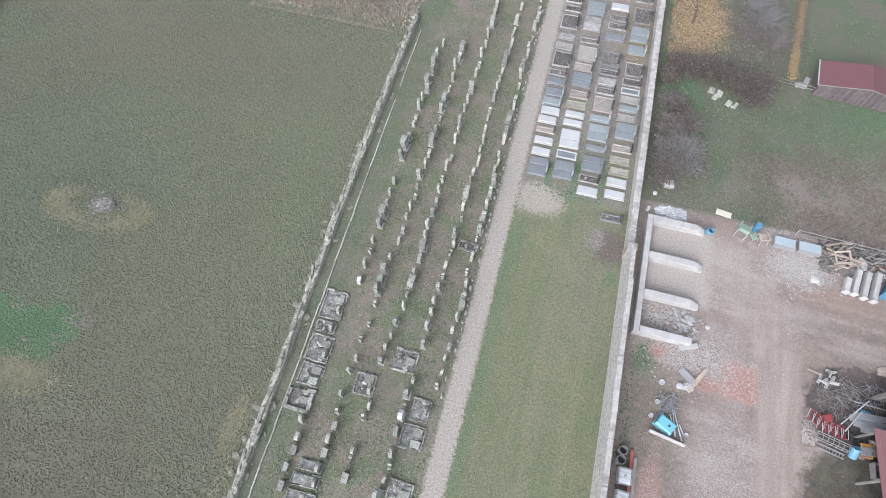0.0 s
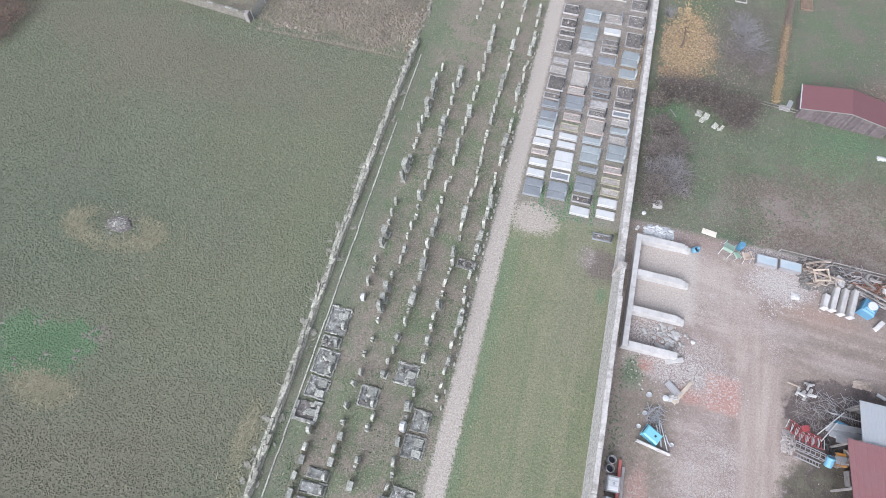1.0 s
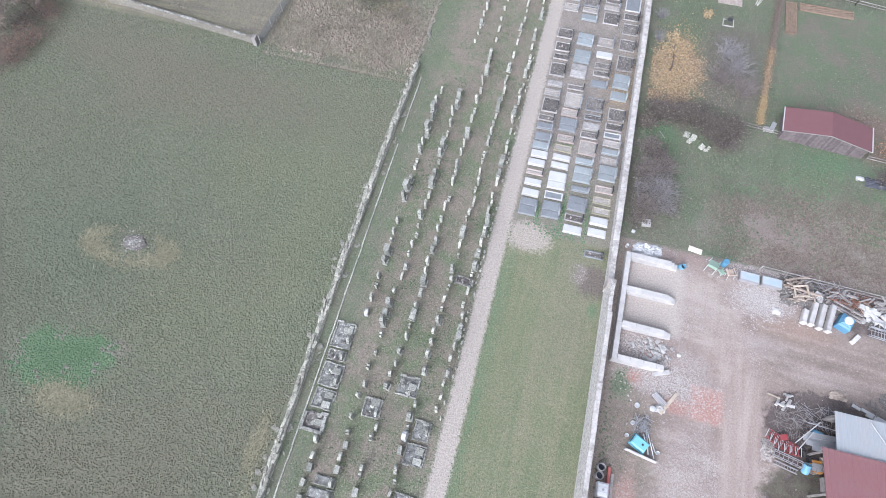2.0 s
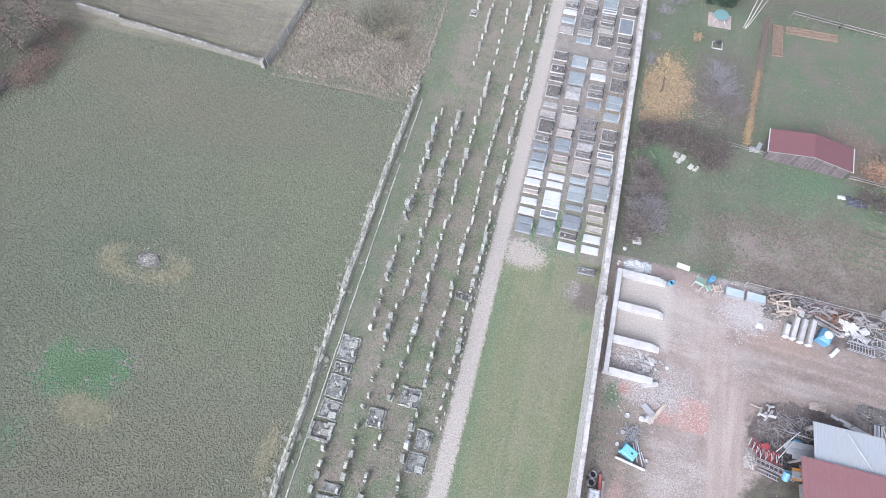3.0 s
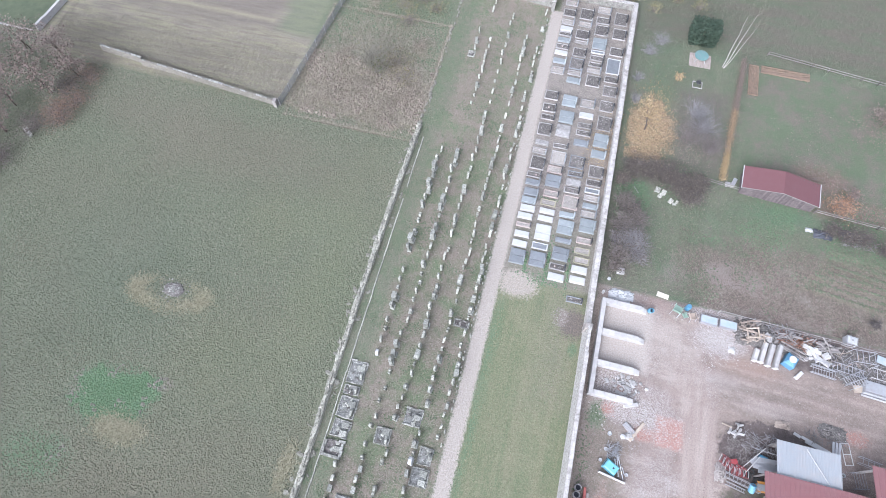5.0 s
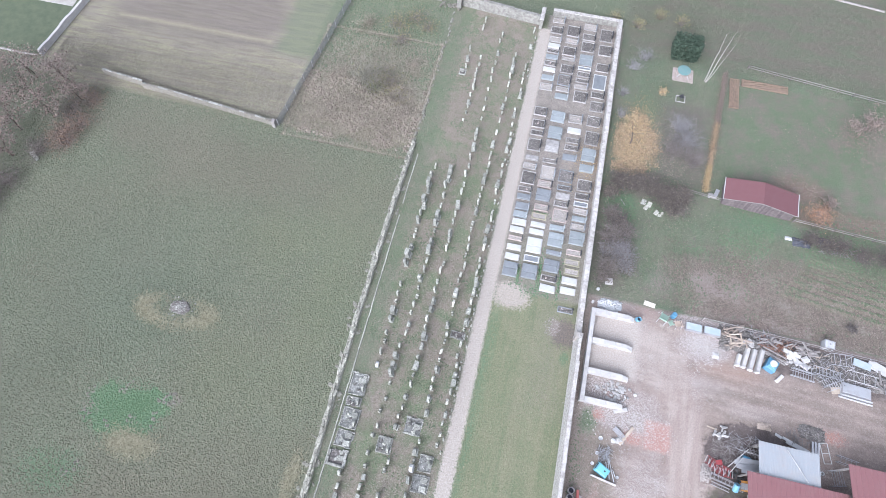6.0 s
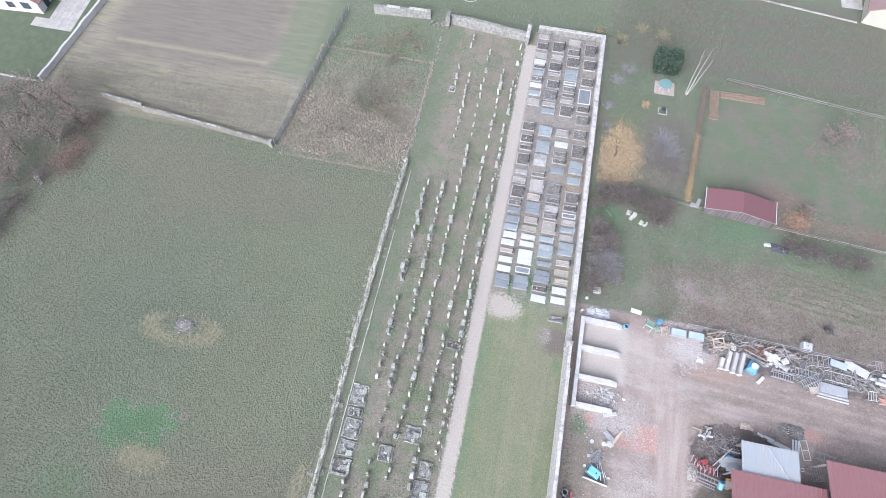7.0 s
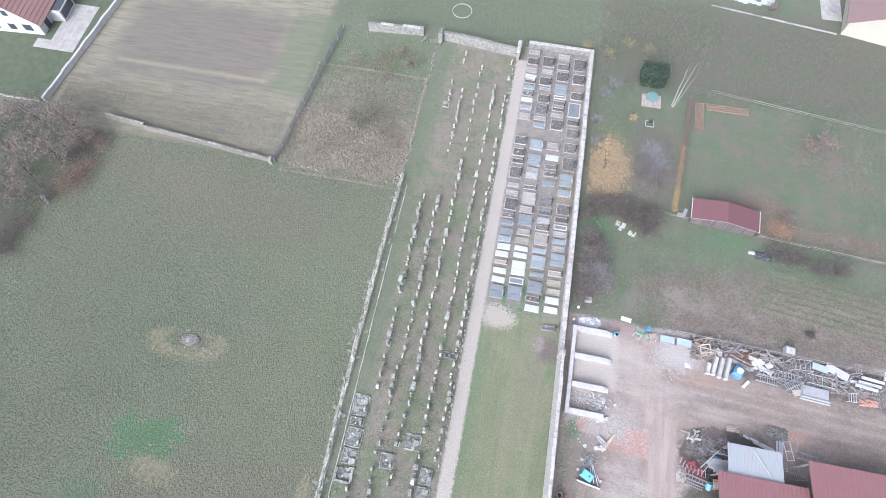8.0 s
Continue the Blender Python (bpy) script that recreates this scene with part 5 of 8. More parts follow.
# ---- builder's yard: things along the bays and the garden edge ----
crumpled("plastic_sheet", "crumpled white plastic sheeting behind the bays", "plastic sheet", 13.9, 32.1, 3.0, 1.5, 0.55, WHITE_PLASTIC, 22, 2.0)
tagged(part("concrete_stump", lathe(bmesh.new(), [(0.17, 0), (0.16, 0.5), (0.13, 0.55)], 10), PALE_STONE), "short pale concrete stump in weeds", "stump").location = (11.75, 32.0, 0)
tagged(part("white_pot", lathe(bmesh.new(), [(0.1, 0), (0.2, 0.1), (0.21, 0.28), (0.12, 0.34)], 12), WHITE_PLASTIC), "small white plastic pot in weeds", "pot").location = (12.2, 33.9, 0)
ob = thing("well_box", "square pale concrete box with a lid under bushes", "concrete box", at=pose(13.4, 35.2, 0, 0, 0, 8))
part("box_body", blocks((-0.45, 0.45, -0.35, 0.35, 0, 0.4), ch=0.04, jitter=0.02), GREY_CONCRETE, ob)
part("box_lid", blocks((-0.5, 0.42, -0.32, 0.38, 0.4, 0.5), ch=0.03, jitter=0.02), CONCRETE, ob)
barrel(17.45, 31.0, PALE_BLUE_PLASTIC, "open light blue plastic barrel on dirt", 0.3, 0.7, (14, -10), True)
board("panel", "cream flat board lying on weeds", (18.1, 33.5), (19.5, 33.3), 0.62, 0.05, CREAM_BOARD)
armchair(20.5, 31.8, 160, GREEN_PAINT, "faded green folding garden chair on the dirt", 1.75)
armchair(21.5, 31.3, 120, GREEN_PAINT, "small faded green garden chair knocked askew", 1.1)
barrel(21.75, 32.4, BLUE_PLASTIC, "closed blue plastic drum at the yard's edge", 0.31, 0.95, lid=BLUE_PLASTIC)
armchair(22.3, 31.4, 200, TAN_PLASTIC, "tan plastic garden chair beside a blue drum", 1.4)
for xa, xb in ((23.3, 25.25), (25.5, 27.5)):
    ob = thing("glazed_case", "large flat bluish glazed case standing on gravel", "glass case", "glazed cases", pose((xa + xb) / 2, 31.45, 0, 0, 0, -2))
    a = (xb - xa) / 2
    for row in ((-a, a, -0.5, -0.44), (-a, a, 0.44, 0.5), (-a, -a + 0.06, -0.43, 0.43), (a - 0.06, a, -0.43, 0.43)):
        part("side", blocks((*row, 0, 0.55), ch=0.01), DULL_STEEL, ob)
    part("glass_pane", blocks((-a + 0.05, a - 0.05, -0.45, 0.45, 0.5, 0.52), ch=0.004), GLASS, ob)
    part("base_panel", blocks((-a + 0.07, a - 0.07, -0.42, 0.42, 0.08, 0.12), ch=0.01), WHITE_PAINT, ob)
timber_pile("timber_heap", "heap of old pale beams and broken frames", "timber heap", 29.3, 31.4, 20, 2.3, 2.3, 46, WOOD, 0.7, 1.25, 0.11)
crumpled("debris_mound", "low dark uneven heap lying under the beams", "debris heap", 29.5, 31.3, 4.2, 3.4, 0.45, GRAVE_SOIL, 14, 9.0)
for a, b in (((27.8, 31.9), (30.2, 33.0)), ((28.2, 31.2), (31.2, 31.0)), ((28.6, 29.6), (29.6, 31.0))):
    board("beam", "long pale beam lying across the timber heap", a, b, 0.18, 0.14, WOOD, "beam", 0.7)
ob = thing("pallet_collar", "pale square wooden frame thrown on the timber heap", "frame", at=pose(29.2, 31.0, 0.85, 8, -6, 15))
for row in ((-0.7, 0.7, -0.6, -0.46), (-0.7, 0.7, 0.46, 0.6), (-0.7, -0.56, -0.45, 0.45), (0.56, 0.7, -0.45, 0.45)):
    part("rail", blocks((*row, 0, 0.12), ch=0.01), NEW_WOOD, ob)
for k, (xx, yy, ln, tilt) in enumerate(((29.75, 28.6, 1.5, 6), (30.55, 29.1, 2.6, 10), (31.35, 29.0, 2.8, 12), (32.2, 29.0, 3.0, 14))):
    ob = thing("concrete_trough", "long white concrete trough leaning on its neighbour", "trough", "concrete troughs", pose(xx, yy, 0, 0, 0, -13))
    o = part("trough_body", block(bmesh.new(), -0.24, 0.24, -ln / 2, ln / 2, 0, 0.6, ch=0.12, jitter=0.012), CONCRETE, ob)
    o.matrix_local = pose(0, 0, 0.06, 0, tilt)
    o = part("end_lip", block(bmesh.new(), -0.26, 0.26, -ln / 2 - 0.06, -ln / 2 + 0.06, 0, 0.66, ch=0.03), CONCRETE, ob)
    o.matrix_local = pose(0, 0, 0.06, 0, tilt)
for k in range(3):
    tagged(part("concrete_block", blocks((-0.32, 0.32, -0.25, 0.25, 0, 0.4), ch=0.03, jitter=0.03), GREY_CONCRETE), "hollow grey concrete block on a heap", "block", "loose blocks").matrix_world = pose(30.4 + k * 0.45, 30.9 + 0.25 * (k % 2), 0.02 + 0.3 * (k == 1), 0, 0, 20 + 30 * k)
ob = thing("water_tank", "blue plastic tank with a round white lid", "tank", at=pose(33.5, 28.75, 0, 0, 0, -25))
part("tank_body", blocks((-0.62, 0.62, -0.72, 0.72, 0, 1.05), ch=0.16, jitter=0.02), BLUE_PLASTIC, ob)
part("shoulder", blocks((-0.46, 0.46, -0.5, 0.52, 1.04, 1.22), ch=0.1), BLUE_PLASTIC, ob)
part("lid", lathe(bmesh.new(), [(0.42, 1.24), (0.42, 1.34), (0.38, 1.37)], 18), WHITE_PLASTIC, ob)
board("white_block", "short white plastered block on the dirt", (34.3, 27.0), (35.0, 27.9), 0.4, 0.35, PALE_STONE, "block")
for k in range(12):
    tagged(part("white_lump", blocks((-0.3, 0.3, -0.22, 0.22, 0, 0.35), ch=0.08, jitter=0.06), PALE_STONE), "broken lump of white plaster on the scrap heap", "rubble", "plaster lumps").matrix_world = pose(random.uniform(35.2, 38.2), random.uniform(29.6, 31.2), 0.02 + 0.25 * (k % 3 == 0), random.uniform(-9, 9), random.uniform(-9, 9), random.uniform(0, 180)) @ Matrix.Scale(random.uniform(0.6, 1.5), 4)
for a, b, h in (((35.0, 31.1), (37.0, 30.6), 0.3), ((36.6, 30.0), (37.9, 29.3), 0.3), ((35.6, 30.4), (36.6, 30.9), 0.35)):
    board("white_slab", "long white slab on the scrap heap", a, b, 0.45, 0.25, PALE_STONE, "slab", h)
for a, b in (((32.4, 30.6), (35.6, 29.4)), ((32.6, 31.0), (35.4, 30.0)), ((32.9, 30.2), (35.2, 29.2))):
    board("plank", "long wooden plank on the scrap heap", a, b, 0.16, 0.1, GREY_WOOD, "plank", 0.35)
timber_pile("log_pile", "row of dark old timber and scrap along the fence", "timber heap", 35.5, 31.6, 2, 7.5, 1.1, 46, GREY_WOOD, 0.55, 1.15, 0.17)
tangle("scrap_iron", "rusty iron scrap lying along the fence", "scrap", 34.6, 31.4, 4.5, 1.6, 0.6, RUST, 60, 0.03, 1.4)
tangle("scrap_wire", "grey wire and pipes on the scrap heap", "scrap", 32.5, 32.0, 3.0, 1.4, 0.6, DULL_STEEL, 40, 0.03, 1.5)
ibc(40.2, 32.85, -6)
rack(37.4, 28.6, -6, 2.7, 0.95, 0.35, "low galvanised rack on the yard floor", n=9)
rack(37.2, 29.2, -4, 2.4, 0.7, 0.7, "galvanised trestle rack on the yard floor", n=5)
rack(41.4, 31.0, 4, 2.6, 1.4, 1.5, "tall steel cage full of gaps", n=4)
rack(40.6, 28.6, 35, 2.6, 0.8, 0.5, "steel ladder frames thrown together", n=9)
rack(40.2, 29.4, -5, 3.2, 0.9, 0.5, "stack of grey scaffold frames", n=8)
rack(41.0, 28.0, 30, 2.2, 0.7, 0.9, "grey scaffold frame standing askew", n=7)
tagged(part("wood_pallet", blocks((-0.6, 0.6, -0.4, 0.4, 0, 0.14), ch=0.02), NEW_WOOD), "pale wooden pallet under scaffold frames", "pallet").matrix_world = pose(41.3, 27.6, 0, 0, 0, 12)
rack(44.3, 29.6, -4, 3.6, 1.2, 0.6, "long steel frame with white rails", WHITE_PAINT, 3)
ob = thing("gate_stack", "stack of grey steel gates and sheets lying flat", "gate stack", at=pose(43.4, 27.7, 0, 0, 0, -4))
for k in range(4):
    part("steel_sheet", blocks((-1.85 + 0.1 * k, 1.85 - 0.08 * k, -0.85 + 0.2 * k, 0.95, 0.1 * k, 0.1 * k + 0.08), ch=0.01, jitter=0.02), STEEL if k % 2 else DULL_STEEL, ob)
part("white_rail", bar(bmesh.new(), (-1.9, -0.9, 0.2), (1.9, -0.9, 0.2), 0.16, 0.1), WHITE_PAINT, ob)
part("white_rail", bar(bmesh.new(), (-1.8, -0.6, 0.36), (1.8, -0.6, 0.36), 0.16, 0.1), WHITE_PAINT, ob)
board("white_sheet", "broken white panel on the scrap heap", (45.0, 31.9), (47.6, 30.6), 1.1, 0.12, WHITE_PAINT, "panel", 0.3, 0.6)
board("grey_sheet", "pale grey panel on the scrap heap", (43.2, 31.6), (45.2, 31.2), 0.9, 0.1, GLASS, "panel", 0.4)
for k, (xx, yy) in enumerate(((49.3, 30.3), (50.4, 30.4), (50.8, 31.0), (49.8, 29.8))):
    board("white_beam", "long white beam on the scrap heap", (xx - 1.4, yy + 0.15), (xx + 1.4, yy - 0.15), 0.35, 0.25, WHITE_PAINT, "beam", 0.2 + 0.1 * k)
rack(48.0, 28.3, 4, 1.2, 1.1, 0.5, "white lattice frame leaning on scrap", WHITE_PAINT, 4, 12)
crumpled("brick_heap", "heap of broken reddish bricks in a frame", "brick heap", 50.2, 28.1, 2.4, 1.3, 0.5, BRICK_RED, 12, 4.0)
timber_pile("scrap_heap", "heap of grey scrap boards beside the fence", "scrap heap", 47.5, 29.4, 0, 4.5, 1.6, 22, GREY_WOOD, 0.6, 1.6, 0.14)
rack(48.4, 31.8, 3, 1.0, 1.2, 1.6, "tall grey steel frame by the fence", DULL_STEEL, 3)
board("tarpaulin", "folded bluish tarpaulin by the fence", (52.5, 32.0), (54.5, 31.8), 1.2, 0.3, PALE_STONE, "tarpaulin")
tangle("scrap_bars", "mixed grey bars and pipes on the scrap heap", "scrap", 42.5, 29.8, 9.0, 2.6, 0.5, DULL_STEEL, 110, 0.03, 1.3)
tangle("scrap_boards", "mixed pale laths on the scrap heap", "scrap", 38.5, 30.6, 9.0, 1.8, 0.5, WOOD, 70, 0.035, 1.2)

for x, y, w, d, k in ((33.2, 30.9, 4.6, 2.6, 21.0), (37.4, 30.6, 5.2, 3.0, 22.0), (41.6, 29.9, 5.4, 4.2, 23.0), (46.2, 30.2, 5.6, 3.6, 24.0), (50.6, 29.6, 5.0, 4.0, 25.0)):
    crumpled("debris_mound", "dark mound of rotten scrap and soil along the fence", "debris heap", x, y, w, d, 0.3, GRAVE_SOIL, 16, k)

# fence along the garden edge
fence = thing("yard_fence", "thin grey post and rail fence at the yard's edge", "fence")
for k in range(12):
    x = 25.3 + k * 2.5
    part("post", bar(bmesh.new(), (x, 32.75 - 0.032 * (x - 25), 0), (x, 32.75 - 0.032 * (x - 25), 1.1), 0.1, 0.1), GREY_WOOD, fence)
for z in (0.5, 1.0):
    part("rail", bar(bmesh.new(), (25.3, 32.75, z), (52.9, 31.87, z), 0.05, 0.09), GREY_WOOD, fence)

# ---- builder's yard: middle and south ----
board("concrete_beam", "short pale concrete beam on rubble", (15.85, 19.0), (17.35, 19.6), 0.42, 0.3, CONCRETE, "beam")
board("timber_beam", "pale sawn timber beam on rubble", (16.9, 15.5), (18.25, 17.75), 0.34, 0.2, NEW_WOOD, "beam")
tagged(part("white_bucket", lathe(bmesh.new(), [(0.18, 0), (0.26, 0.3), (0.28, 0.3), (0.1, 0.34)], 14), WHITE_PLASTIC), "white plastic bucket on the dirt", "bucket").location = (16.15, 15.7, 0)
ob = thing("gutter_bundle", "bundle of bent grey corrugated gutters", "gutters", at=pose(16.75, 16.75, 0, 0, 0, -40))
for k in range(5):
    part("gutter", tube(bmesh.new(), (-0.75, -0.25 + 0.12 * k, 0.1), (0.7, -0.3 + 0.14 * k, 0.12 + 0.03 * k), 0.065, 7), DULL_STEEL, ob)
crumpled("mortar_lump", "grey mortar lump beside a beam", "mortar", 16.9, 15.95, 1.0, 0.8, 0.3, GREY_CONCRETE, 10, 7.0)
for x, y, s in ((14.75, 15.7, 0.5), (14.55, 14.0, 0.42), (14.15, 12.75, 0.4), (17.05, 11.9, 0.38)):
    tagged(part("white_tub", lathe(bmesh.new(), [(0.42 * s, 0), (0.5 * s, 0.2), (0.46 * s, 0.22), (0.42 * s, 0.08)], 12), WHITE_PLASTIC), "small broken white plastic tub on the dirt", "tub", "white tubs").location = (x, y, 0)
tangle("wire_tangle", "tangled coil of pale grey wire", "wire", 15.35, 14.0, 1.3, 1.5, 0.35, STEEL, 90, 0.016, 0.9)
ob = thing("turquoise_tub", "bright turquoise plastic tub lying upside down", "tub", at=pose(15.3, 12.25, 0.06, 0, 0, -28))
part("tub_shell", blocks((-0.72, 0.72, -0.5, 0.5, 0, 0.62), ch=0.11), TURQUOISE, ob)
part("rim", blocks((-0.8, 0.8, -0.57, 0.57, 0, 0.07), ch=0.02), TURQUOISE, ob)
part("valve_plate", blocks((0.15, 0.33, -0.08, 0.1, 0.62, 0.65), ch=0.01), DARK_GAP, ob, "dark square valve plate")
part("slot_panel", blocks((-0.78, -0.72, -0.35, 0.35, 0.25, 0.5), ch=0.01), DARK_GAP, ob)
board("wall_panel", "pale grey plasterboard panel standing on edge", (14.1, 11.5), (16.95, 11.0), 0.16, 0.5, CONCRETE, "panel")
for a, b in (((15.85, 13.7, 0.1), (16.2, 11.5, 0.25)), ((16.0, 13.5, 0.1), (16.75, 11.3, 0.2)), ((15.6, 13.2, 0.3), (15.7, 12.6, 0.6)), ((16.5, 12.6, 0.08), (16.85, 11.9, 0.08))):
    pole("white plastic pipe leaning over a tub", a, b, 0.05, WHITE_PLASTIC, "pipe", "pipe")
ibc(12.5, 7.45, 92)
ibc(12.5, 5.75, 88)
barrel(12.2, 9.35, DULL_STEEL, "blue-grey steel drum beside the wall", 0.35, 0.85, open_top=True)
barrel(12.15, 8.62, DULL_STEEL, "grey steel drum with an open top by the wall", 0.36, 0.8, open_top=True)
board("red_girder", "red primed steel girder on the ground", (13.15, 3.0), (13.0, 9.6), 0.28, 0.28, RED_BEAM, "girder")
board("grey_plank", "long grey plank beside a red girder", (13.5, 3.0), (13.35, 9.1), 0.25, 0.14, GREY_WOOD, "plank")

# broken slabs and rubble
slab_heap = [rock_mesh("slab_chunk", GREY_CONCRETE, 0.5, 0.5, 0.5, 0.25) for k in range(4)]
heap = thing("broken_slabs", "heap of broken grey concrete slabs in the bay", "rubble heap")
for k in range(46):
    piece("slab_chunk", random.choice(slab_heap), heap, pose(random.gauss(15.9, 0.8), random.gauss(21.3, 0.8), 0.1, random.uniform(-15, 15), random.uniform(-15, 15), random.uniform(0, 180)) @ Matrix.Diagonal((random.uniform(0.3, 0.9), random.uniform(0.25, 0.6), random.uniform(0.15, 0.3), 1)))


def scatter_rocks(name, text, material, spots, n, s0, s1):
    bm = bmesh.new()
    for k in range(n):
        cx, cy, rx, ry = random.choice(spots)
        s = random.uniform(s0, s1) * random.choice((0.6, 1, 1, 1.5))
        rock(bm, (random.gauss(cx, rx), random.gauss(cy, ry), s * 0.3), s, s * random.uniform(0.6, 1.2), s * 0.6, turn=random.random() * 3)
    return tagged(part(name, bm, material), text, "rubble", kind="stuff")


scatter_rocks("pale_rubble", "scattered pale rubble and gravel on the dirt", CHIP_STONE, ((17.5, 18.0, 2.4, 0.9), (26.0, 28.8, 1.6, 1.1), (25.5, 32.1, 2.0, 0.35), (14.8, 21.5, 1.3, 0.8), (17.5, 18.6, 2.6, 0.8), (25.8, 29.4, 1.5, 1.0), (17.5, 18.0, 2.4, 0.9), (26.0, 28.8, 1.6, 1.1)), 2600, 0.025, 0.075)
scatter_rocks("brick_rubble", "scattered red brick rubble on the dirt", BRICK_RED, ((21.3, 17.2, 0.55, 0.8), (18.2, 16.4, 0.7, 0.35), (14.2, 18.3, 0.4, 0.4), (40.6, 21.8, 0.7, 0.4)), 520, 0.03, 0.075)
scatter_rocks("yard_stones", "single stones lying about the yard", CHIP_STONE, ((20.0, 10.0, 1.8, 3.0), (20.0, 13.0, 4.0, 4.0), (30.0, 24.0, 8.0, 3.0), (22.0, 29.0, 5.0, 2.5)), 900, 0.02, 0.05)
crumpled("white_lump", "pale lump of set plaster on gravel", "plaster", 27.2, 28.6, 0.8, 0.8, 0.25, PALE_STONE, 8, 3.0)

# ---- scrap round the sheds ----
crumpled("spoil_mound", "small heap of pale broken plaster and spoil", "spoil heap", 26.7, 14.7, 1.2, 2.0, 0.35, SOIL_HEAP, 16, 1.0)
debris = thing("plaster_debris", "heap of broken white boards on dark soil", "debris heap")
for k in range(13):
    o = part("white_board", blocks((-0.5, 0.5, -0.16, 0.16, 0, 0.1), ch=0.02, jitter=0.03), GREY_CONCRETE if k % 3 else CONCRETE, debris)
    o.matrix_local = pose(28.0 + random.uniform(-0.8, 0.6), 19.7 + random.uniform(-0.8, 0.6), 0.05 + 0.03 * k, random.uniform(-12, 12), random.uniform(-12, 12), random.uniform(0, 180)) @ Matrix.Diagonal((random.uniform(0.35, 0.75), random.uniform(0.45, 0.9), 1, 1))
board("lath", "pale wooden lath on dark soil", (26.5, 19.9), (27.6, 19.7), 0.12, 0.08, NEW_WOOD, "lath", 0.2)
tangle("bar_tangle", "tangle of grey bars, twigs and wire on dark soil", "scrap", 30.6, 18.7, 4.2, 1.9, 0.4, DULL_STEEL, 90, 0.014, 1.3)
tangle("twig_tangle", "dry grey twigs lying on dark soil", "twigs", 29.4, 17.6, 4.4, 2.4, 0.25, GREY_WOOD, 130, 0.011, 1.1)
for k in range(4):
    ob = thing("crowd_barrier", "red and white striped barrier lying on a heap", "barrier", "striped barriers", pose(27.55 + 0.3 * k, 15.9 - 0.25 * k, 0.12 + 0.13 * k, random.uniform(-6, 6), random.uniform(-6, 6), -22 + 7 * k))
    for v in (-0.42, 0.42):
        part("rail", tube(bmesh.new(), (-1.0, v, 0), (1.0, v, 0), 0.035), RED_PAINT, ob)
    for i in range(9):
        u = -1.0 + 0.25 * i
        part("bar", tube(bmesh.new(), (u, -0.42, 0), (u, 0.42, 0), 0.03), RED_PAINT if i % 2 else WHITE_PAINT, ob)
tagged(part("red_plate", blocks((-0.35, 0.35, -0.25, 0.25, 0, 0.06), ch=0.01), RED_PAINT), "red plastic plate on striped barriers", "plate").matrix_world = pose(27.9, 16.1, 0.5, 4, 3, 20)
ob = thing("lattice_mast", "lying grey lattice steel mast", "mast", at=pose(28.9, 14.2, 0.12, 0, 0, -12))
for v, z in ((-0.25, 0), (0.25, 0), (-0.25, 0.45), (0.25, 0.45)):
    part("chord", bar(bmesh.new(), (-1.9, v, z), (1.9, v, z), 0.06, 0.06), DULL_STEEL, ob)
for k in range(10):
    u = -1.85 + k * 0.41
    part("batten", bar(bmesh.new(), (u, -0.25, 0.45), (u, 0.25, 0.45), 0.05, 0.05), DULL_STEEL, ob)
    part("batten", bar(bmesh.new(), (u, -0.25, 0), (u, -0.25, 0.45), 0.05, 0.05), DULL_STEEL, ob)
rack(28.3, 13.6, -12, 2.0, 0.35, 0.2, "narrow grey steel ladder on the ground", DULL_STEEL, 8)
for x, y, z, t in ((29.4, 15.2, 0.0, (0, 0)), (29.55, 15.1, 0.2, (8, 5)), (30.4, 14.9, 0.0, (0, 0)), (30.5, 14.75, 0.2, (-10, 6)), (29.9, 15.6, 0.0, (0, 0))):
    tyre(x, y, z, t)
barrel(29.85, 13.5, PALE_BLUE_PLASTIC, "light blue plastic barrel lying with its open end up", 0.33, 0.9, (-38, 30), True)
ob = thing("machine", "small orange machine half under a grey sheet", "machine", at=pose(30.85, 14.2, 0, 0, 0, 5))
part("frame", blocks((-0.4, 0.45, -0.5, 0.6, 0, 0.5), ch=0.05), ORANGE_PAINT, ob)
part("cover", blocks((-0.5, 0.4, -0.35, 0.3, 0.5, 0.58), ch=0.03, jitter=0.03), STEEL, ob)
pole("long white pole lying over scrap", (28.8, 15.8, 0.7), (30.95, 18.2, 0.8), 0.05, WHITE_PAINT)
pole("long white pole lying over scrap", (29.1, 15.3, 0.7), (30.4, 17.2, 0.75), 0.05, WHITE_PAINT)
pole("grey steel pipe resting on boards", (30.0, 18.0, 0.55), (33.0, 17.8, 0.65), 0.05, STEEL)
barrel(30.55, 17.3, BLUE_PLASTIC, "blue plastic drum lying under boards", 0.3, 0.85, (90, 0))
for k, (a, b) in enumerate((((29.6, 16.6), (33.2, 16.5)), ((29.9, 16.9), (33.2, 17.1)), ((29.8, 16.2), (33.0, 16.0)), ((30.3, 15.8), (33.0, 15.9)))):
    board("steel_sheet", "pale grey metal sheet stacked on scrap", a, b, 0.5, 0.06, STEEL, "sheet", 0.45 + 0.07 * k)


